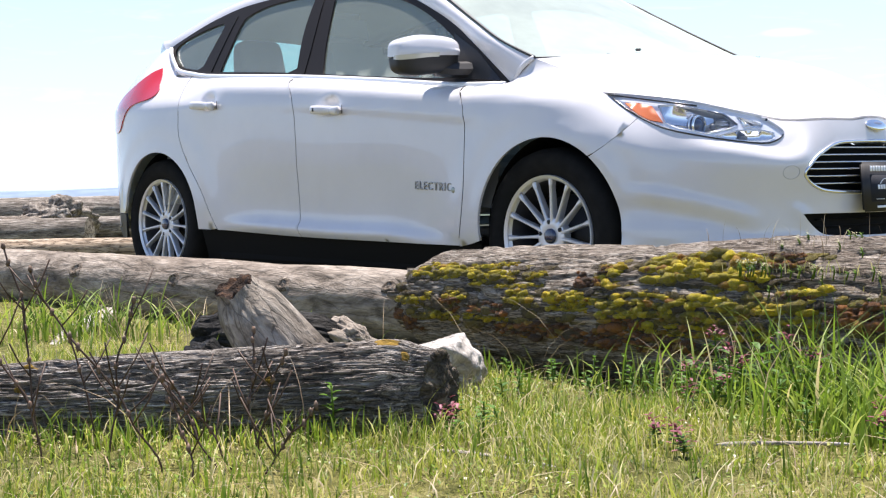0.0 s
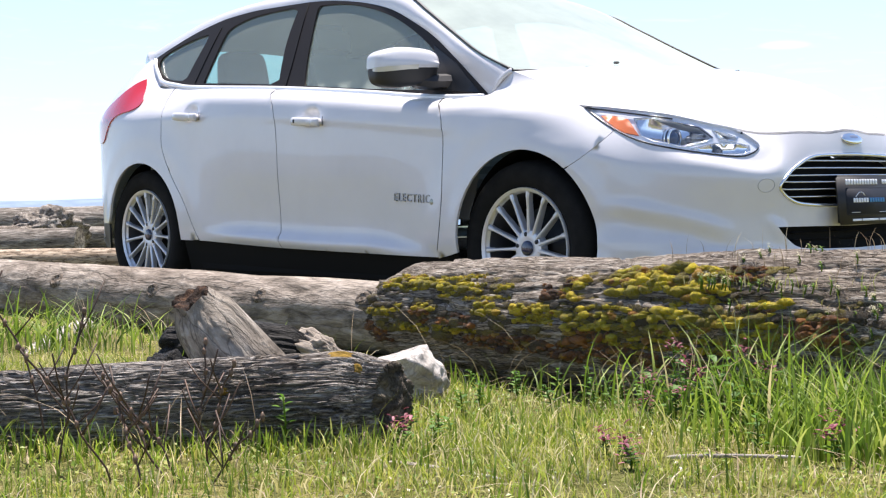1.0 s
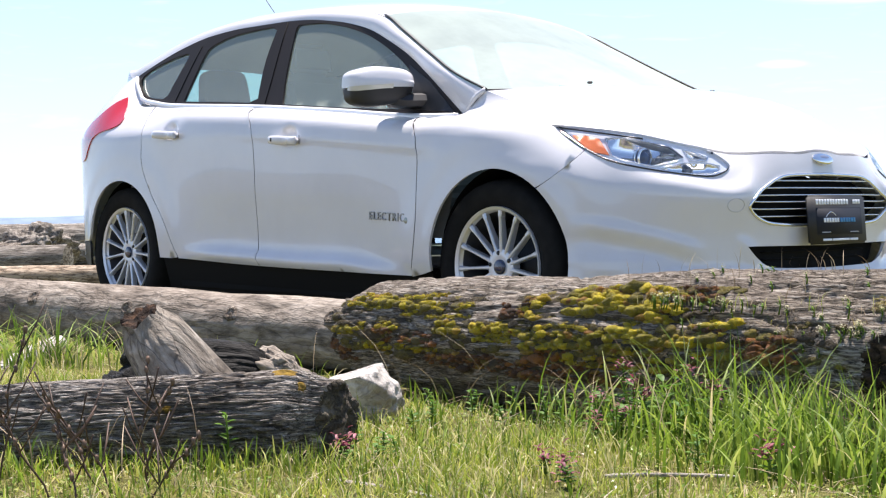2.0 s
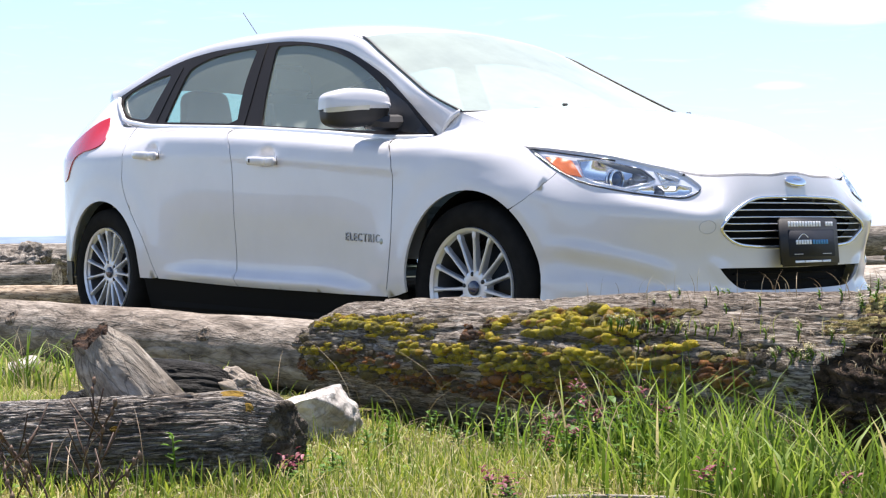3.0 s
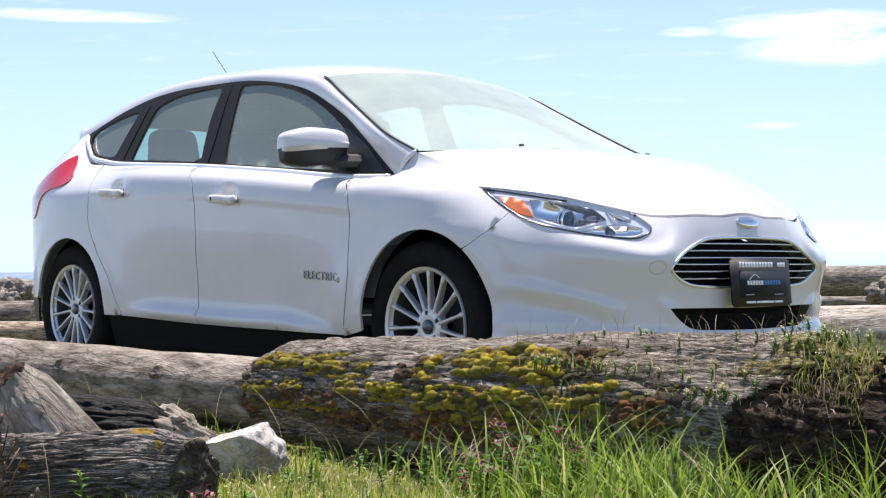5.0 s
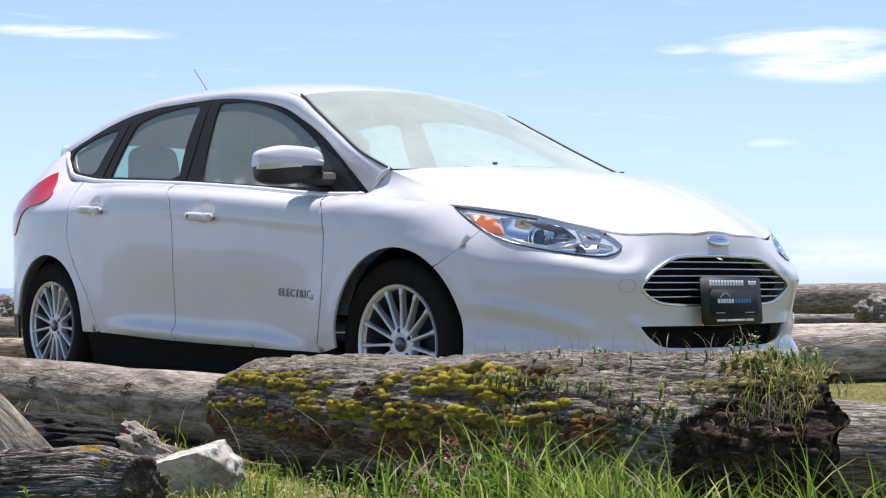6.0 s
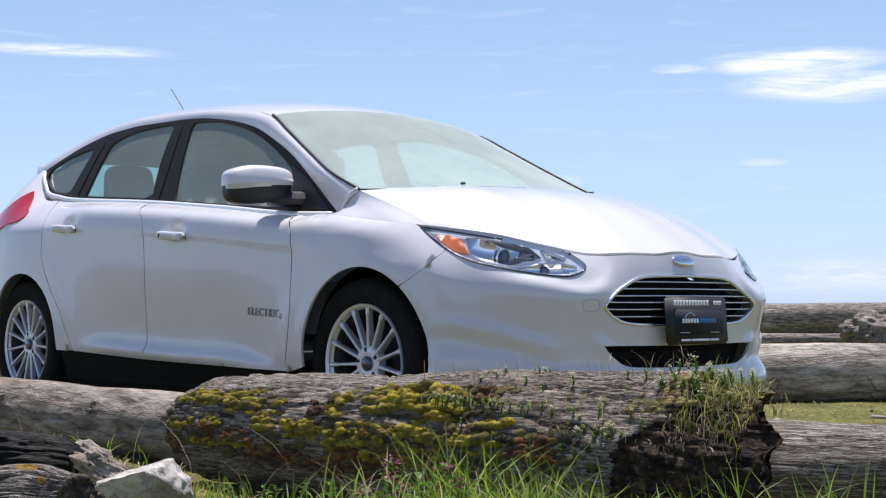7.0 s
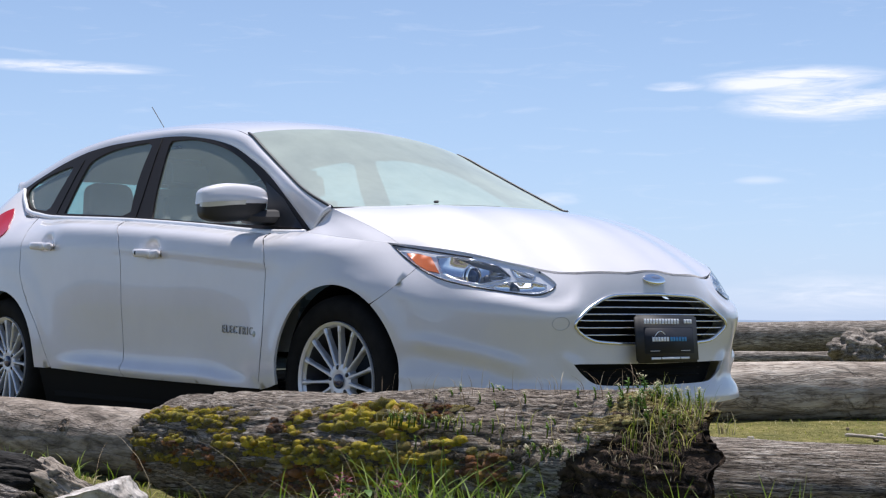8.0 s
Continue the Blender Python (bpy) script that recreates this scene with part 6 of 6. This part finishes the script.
def moss_rows(zones, flat=1.0):
    """Rows of cushions along the grain in zones: x from, x to, angle from, angle to, cushion size, cover."""
    out = []
    for x0, x1, a0, a1, size, cover in zones:
        rows = max(1, round((a1 - a0) / (size * 570)))
        for j in range(rows):
            row = a0 + (a1 - a0) * (j + 0.5) / rows
            x = x0 + rng.uniform(0, .02)
            while x < x1:
                edge = min(1.0, 6 * (x - x0) / (x1 - x0) + .4, 6 * (x1 - x) / (x1 - x0) + .4)
                sz = size * rng.uniform(0.35, 1.0) * (1.45 if rng.uniform() < .18 else 1.0)
                live = noise.noise((x * 13, row * 0.12, a0)) * 0.9 + cover * edge
                if live > 0.30:
                    an = row + 3.4 * noise.noise((x * 7, 7.7, a0 + j)) + rng.normal(0, 1.3)
                    out.append((x, radians(an), sz * rng.uniform(1.1, 2.3), sz * rng.uniform(.65, .95), flat * sz * rng.uniform(0.85, 1.3)))
                x += sz * rng.uniform(0.7, 2.0)
    return out


moss_tree = tree_of(moss_log)
cushions("moss", moss_tree, moss_rows(((2.05, 2.42, 41, 58, .0095, .55), (2.16, 2.34, 47, 56, .012, .6), (2.42, 2.60, 48, 56, .006, .5), (1.95, 2.10, 79, 92, .009, .5), (2.12, 2.30, 75, 83, .008, .5),
                                       (2.46, 2.75, 70, 83, .010, .45), (2.62, 2.84, 72, 88, .010, .4), (2.10, 2.48, 97, 106, .007, .45), (2.76, 2.84, 44, 64, .009, .5), (2.90, 3.27, 35, 60, .0115, .62),
                                       (2.95, 3.2, 44, 54, .014, .7), (3.10, 3.42, 59, 67, .0105, .6), (2.80, 3.12, 70, 82, .010, .5))),
         "yellow-green cushions of moss growing in rows", moss_mat)
cushions("moss", moss_tree, moss_rows(((2.84, 3.22, 80, 88, .009, .45), (3.06, 3.42, 71, 80, .0105, .55), (3.20, 3.42, 80, 87, .009, .4), (2.3, 2.7, 62, 66, .005, .35), (2.1, 2.5, 34, 40, .005, .3), (2.9, 3.3, 90, 100, .008, .3))),
         "yellow-green cushions of moss growing in rows", moss_mat)
cushions("rusty_moss", moss_tree, moss_rows(((2.36, 2.65, 106, 113, .008, .4), (1.92, 2.1, 112, 126, .008, .4), (2.70, 2.80, 46, 66, .009, .45), (3.24, 3.34, 36, 46, .009, .55), (3.43, 3.58, 70, 87, .011, .55), (2.79, 2.95, 90, 108, .010, .5),
                                             (2.5, 3.1, 100, 116, .009, .35), (2.9, 3.1, 36, 40, .008, .45), (3.3, 3.4, 60, 70, .009, .4), (2.15, 2.5, 84, 95, .008, .3))),
         "rust-brown dying moss on the shaded side of the log", rust_moss)

dark_mat = moss_material("dark_moss_mat", [(0.0, (0.035, 0.024, 0.010)), (0.4, (0.08, 0.052, 0.014)), (0.7, (0.16, 0.125, 0.016)), (1.0, (0.26, 0.20, 0.02))])
cushions("moss_mat", moss_tree, moss_rows(((2.02, 2.62, 40, 62, .013, .34), (1.95, 2.80, 66, 112, .014, .30), (2.70, 3.46, 36, 66, .014, .42), (2.75, 3.62, 66, 112, .015, .40), (3.40, 3.70, 60, 90, .010, .25)), .16),
         "thin dark brown mat of old moss on the log", dark_mat)

# lichen on the bark log and the stump's foot
bark_tree = tree_of(bark_log)
lichen_mat, n_, l_, b_ = nodes_of("orange_lichen")
ln = noise_tex(n_, l_, mapped(n_, l_, (1, 1, 1)), 120, 4, 0.7)
lr = ramp(n_, [(0.3, (0.12, 0.07, 0.012)), (0.7, (0.29, 0.18, 0.025))])
l_.new(ln.outputs[0], lr.inputs[0])
l_.new(lr.outputs[0], b_.inputs["Base Color"])
b_.inputs["Roughness"].default_value = 1.0
l_.new(bump(n_, l_, ln.outputs[0], 1.0, 0.004), b_.inputs["Normal"])


def crust(d, ang, a, b):
    """A thin crust of lichen wrapped on the bark log: d along it, the angle from its top towards the open turf."""
    along = (BARK_B - BARK_A).normalized()
    front = Vector((0, 0, 1)).cross(along).normalized()
    bm = bmesh.new()
    rows = []
    for i in range(9):
        row = []
        for k in range(16):
            t = 2 * math.pi * k / 16
            q = (i / 8) * (1 + 0.45 * noise.noise((math.cos(t) * 2 + d * 9, math.sin(t) * 2, 1)))
            c = BARK_A + along * (d + a * q * math.cos(t))
            an = radians(ang + b * q * math.sin(t))
            out = front * math.sin(an) + Vector((0, 0, math.cos(an)))
            loc, nrm, _, _ = bark_tree.ray_cast(c + out * 0.4, -out)
            loc = loc if loc else c + out * 0.085
            row.append(bm.verts.new(loc + out * (0.003 - 0.005 * (i / 8) ** 3)))
        rows.append(row)
    for p, q in zip(rows, rows[1:]):
        for k in range(16):
            j = (k + 1) % 16
            bm.faces.new((p[k], q[k], q[j], p[j]))
    bmesh.ops.remove_doubles(bm, verts=bm.verts[:], dist=1e-5)
    return tagged(part("lichen", bm, lichen_mat), "orange lichen crust on the dark bark log", "lichen", "lichen patches")


crust(0.085, 16, 0.026, 9)
crust(0.055, 34, 0.008, 9)
crust(0.278, 62, 0.011, 5)
crust(0.700, 58, 0.010, 5)
crust(0.690, 20, 0.020, 5)


# dead dock stalks with seed heads beside the viewer's start
def stalk(x, y, h, lean, way, label, heads=5):
    base = Vector((x, y, ground_z(x, y) - 0.01))
    pts = []
    for i in range(14):
        t = i / 13
        pts.append(base + Vector((math.cos(way) * lean * t ** 1.5 + 0.010 * noise.noise((t * 4 + x * 9, 1, y)), math.sin(way) * lean * t ** 1.5 + 0.010 * noise.noise((t * 4 + x * 9, 8, y)), h * t)))
    bm = bmesh.new()
    sweep(bm, pts, 0.0016, 0.0016, Vector((0, 1, 0.01)), n=6)
    r = random.Random(int((x * 131 + y * 977) * 100))
    for k in range(4):
        i = r.randint(4, 11)
        a = r.uniform(0, 6.28)
        q = pts[i] + Vector((math.cos(a) * 0.05, math.sin(a) * 0.05, 0.05 + r.uniform(0, 0.04)))
        sweep(bm, [pts[i], pts[i].lerp(q, 0.6) + Vector((0, 0, -0.006)), q], 0.0013, 0.0013, Vector((0, 1, 0.01)), n=5)
    ob = tagged(part("dead_stalk", bm, dark_stem), label, "weed", "dead stalks")
    for i in (6, 8, 10, 12, 13):
        bm = bmesh.new()
        bmesh.ops.create_icosphere(bm, subdivisions=2, radius=1)
        for v in bm.verts:
            q = v.co * (1 + 0.5 * noise.noise(v.co * 2.5 + Vector((i, x * 40, y * 40))))
            v.co = pts[i] + Vector((q.x * 0.0036, q.y * 0.0036, q.z * r.uniform(0.005, 0.008)))
        part("seed_head", bm, dark_stem, ob)
    return ob


for x, y, h, lean, way in ((2.95, -3.66, 0.34, 0.05, 3.5), (3.10, -3.62, 0.26, 0.05, 1.0), (3.30, -3.52, 0.15, 0.10, 4.0), (3.05, -3.70, 0.22, 0.10, 3.6), (3.28, -3.46, 0.18, 0.05, 0.4), (3.22, -3.60, 0.22, 0.12, 4.2), (3.33, -3.60, 0.12, 0.09, 3.0), (3.36, -3.50, 0.11, 0.08, 0.7), (3.0, -3.58, 0.30, 0.10, 3.9), (3.20, -3.42, 0.20, 0.04, 2.2), (3.26, -3.53, 0.16, 0.12, 3.4)):
    stalk(x, y, h, lean, way, "thin dead brown stalk with seed heads")


# leafy weeds: leaves on a stem, some with purple heads
def leaf(bm, base, way, length, width, lift, droop=0.5):
    d, s = Vector((math.cos(way), math.sin(way), 0)), Vector((-math.sin(way), math.cos(way), 0))
    rows = []
    for i in range(6):
        t = i / 5
        w = width * math.sin(math.pi * min(0.98, 0.08 + 0.92 * t)) ** 0.8 * 0.5
        c = base + d * length * t + Vector((0, 0, lift * length * (t - droop * t * t)))
        rows.append([bm.verts.new(c - s * w + Vector((0, 0, w * 0.35))), bm.verts.new(c), bm.verts.new(c + s * w + Vector((0, 0, w * 0.35)))])
    for a, b in zip(rows, rows[1:]):
        for k in range(2):
            bm.faces.new((a[k], a[k + 1], b[k + 1], b[k]))


def weed(x, y, z, h, n, size, label, flower=False, seed=0, flower_mat=None, name="weed", fs=1.0):
    r = random.Random(seed)
    base = Vector((x, y, z))
    top = base + Vector((r.uniform(-.25, .25) * h, r.uniform(-.25, .25) * h, h))
    ob = tagged(part(name, sweep(bmesh.new(), [base - Vector((0, 0, .01)), base.lerp(top, .5) + Vector((.004, 0, 0)), top], .0017, .0017, Vector((0, 1, .01)), n=5), tall_blade), label, "weed", "leafy weeds")
    bm = bmesh.new()
    for k in range(n):
        t = (k + 1) / n
        p = base.lerp(top, 0.15 + 0.85 * t)
        leaf(bm, p, k * 2.4 + r.uniform(-.4, .4), size * r.uniform(.7, 1.15) * (1.15 - .4 * t), size * .62 * (1.1 - .4 * t), r.uniform(.1, .8))
    part("leaves", bm, herb_leaf, ob)
    if flower:
        bm = bmesh.new()
        for k in range(26):
            p = top + Vector((r.gauss(0, .007 * fs), r.gauss(0, .007 * fs), r.gauss(.002, .007 * fs)))
            leaf(bm, p, r.uniform(0, 6.28), r.uniform(.006, .011) * fs, .005 * fs, r.uniform(-.2, 1.2))
        part("flower_head", bm, flower_mat or bloom, ob, "dusky purple flower head" if flower_mat is None else "tiny cream flowers")
    return ob


k = 0
for x, y, h in ((3.353, -2.437, .145), (3.42, -2.43, .13), (3.50, -2.40, .15), (3.37, -2.53, .045), (3.30, -2.47, .08), (3.27, -3.07, .03), (3.31, -3.10, .035), (3.60, -2.92, .03), (3.63, -2.90, .035), (3.70, -2.97, .03), (3.82, -2.60, .06), (3.55, -2.52, .09), (3.46, -2.50, .10), (3.9, -2.72, .05), (3.40, -2.47, .12), (3.47, -2.45, .13), (3.58, -2.47, .12), (3.33, -2.50, .06), (3.44, -2.56, .07), (4.05, -2.60, .05), (4.12, -2.52, .06)):
    k += 1
    weed(x, y, ground_z(x, y), h, 10, .036 if h > .06 else .022, "red dead-nettle with purple flower heads in the grass", h < .06 or k % 2 == 1, k, fs=1.25)
for x, y, h in ((3.20, -3.26, .09), (3.22, -3.10, .06), (3.24, -3.03, .055), (3.26, -2.98, .045), (3.02, -2.70, .05), (2.98, -2.62, .06), (3.08, -2.50, .06), (2.85, -2.38, .07), (3.12, -2.42, .07), (3.22, -2.46, .08), (2.70, -2.36, .06), (3.45, -2.58, .08), (3.72, -2.68, .07), (2.92, -2.33, .08), (3.02, -2.34, .09), (3.12, -2.33, .08), (3.20, -2.36, .09), (3.28, -2.38, .08), (2.78, -2.31, .06), (3.33, -3.04, .035), (3.29, -2.97, .04), (3.36, -3.12, .03)):
    k += 1
    weed(x, y, ground_z(x, y), h, 11, .021, "small green leafy weed in the grass", False, k)

# seedlings and a tuft rooted on the mossy log
def log_top(x, dy=0.0):
    loc, _, _, _ = moss_tree.ray_cast(Vector((x, -2.025 + dy, 1.0)), Vector((0, 0, -1)))
    return loc if loc else Vector((x, -2.025 + dy, 0.3))


for i in range(34):
    x = 3.74 + 0.21 * rng.beta(2.0, 1.6)
    p = log_top(x, rng.uniform(-.11, .03))
    k += 1
    weed(p.x, p.y, p.z, rng.uniform(.008, .035), 7, .012, "tiny herb rooted on the log end", rng.uniform() < .6, k, cream_bloom, "seedling", .5)
for i in range(64):
    x = rng.uniform(3.22, 3.80)
    p = log_top(x, rng.normal(-.165, .012) if i % 3 else rng.uniform(-.16, .02))
    k += 1
    weed(p.x, p.y, p.z, rng.uniform(.006, .022), 5, .008, "tiny herb rooted in a crack of the log", rng.uniform() < .5, k, cream_bloom, "seedling", .42)


def log_blades(n, x0, x1, d0, d1, h0, h1, mat, label, w=(.001, .0022), lean=(.1, .8)):
    base = np.array([log_top(rng.uniform(x0, x1), rng.uniform(d0, d1)) for _ in range(n)])
    return blades("log_grass", base, rng.uniform(h0, h1, n), rng.uniform(*w, n), rng.uniform(*lean, n), mat, label, .8, 5)


log_blades(330, 3.86, 4.00, -.15, .05, .02, .060, turf_blade, "green tuft growing on the log end")
log_blades(380, 3.84, 4.00, -.17, .04, .010, .040, dry_blade, "dry tuft growing on the log end", lean=(.3, 1.6))
log_blades(60, 3.0, 3.8, -.12, .06, .02, .07, dry_blade, "dry grass stems on top of the log")
log_blades(70, 3.15, 3.80, -.19, -.12, .012, .05, turf_blade, "short grass rooted in the log's cracks")
log_blades(120, 3.4, 3.9, -.19, -.14, .01, .03, dry_blade, "dry straw caught in the log's cracks", lean=(.8, 2.2))
straw_moss = moss_material("straw_coloured_moss", [(0.0, (0.30, 0.22, 0.07)), (0.5, (0.52, 0.42, 0.17)), (1.0, (0.62, 0.56, 0.22))])
cushions("straw_moss", moss_tree, moss_rows(((3.78, 3.99, 14, 44, .006, .5), (3.72, 3.86, 40, 52, .005, .4)), .5), "straw-coloured moss on the log end", straw_moss)

# sticks and chips on the ground
for i, (a, b, r) in enumerate((((3.426, -3.213, .079), (3.637, -3.194, .079), .005), ((3.70, -2.86, .076), (3.84, -2.75, .078), .004), ((2.2, .66, .025), (2.02, 1.02, .02), .007), ((2.0, 1.56, .02), (2.3, 1.42, .025), .009), ((2.6, .3, .02), (2.70, .62, .025), .006))):
    log("stick", a, b, r, r * .7, wood_white, "pale dry stick lying on the turf", 50 + i, bend=.01, nx=14, na=8, group="sticks")
for i in range(36):
    x, y = rng.uniform(1.6, 3.4), rng.uniform(-.9, 2.4)
    if abs(y) < .95 and x < 2.35:
        continue
    chunk("wood_chip", (x, y, ground_z(x, y) + .008), (rng.uniform(.012, .03), rng.uniform(.008, .018), .008), wood_pale if i % 2 else wood_white, "small wood chip on the turf", i, .3, n=2, turn=(0, 0, rng.uniform(0, 180)), category="wood chip")["group"] = "wood chips"

# the tallest blades, close against the mossy log and its rotten end
clump(85, 3.50, -2.37, 0.10, 0.035, 0.15, 0.29, tall_blade, "tall bright green grass before the mossy log", w=(0.003, 0.0075), lean=(0.1, 0.8))
clump(50, 3.68, -2.36, 0.08, 0.035, 0.13, 0.25, tall_blade, "tall bright green grass before the mossy log", w=(0.003, 0.0075), lean=(0.1, 0.8))
clump(22, 3.18, -2.33, 0.12, 0.03, 0.10, 0.22, tall_blade, "long grass blades along the mossy log", lean=(0.2, 1.1))
clump(50, 4.12, -2.34, 0.04, 0.04, 0.13, 0.27, tall_blade, "long grass at the end of the mossy log")
clump(70, 4.28, -2.30, 0.06, 0.05, 0.12, 0.27, tall_blade, "long grass at the end of the mossy log")
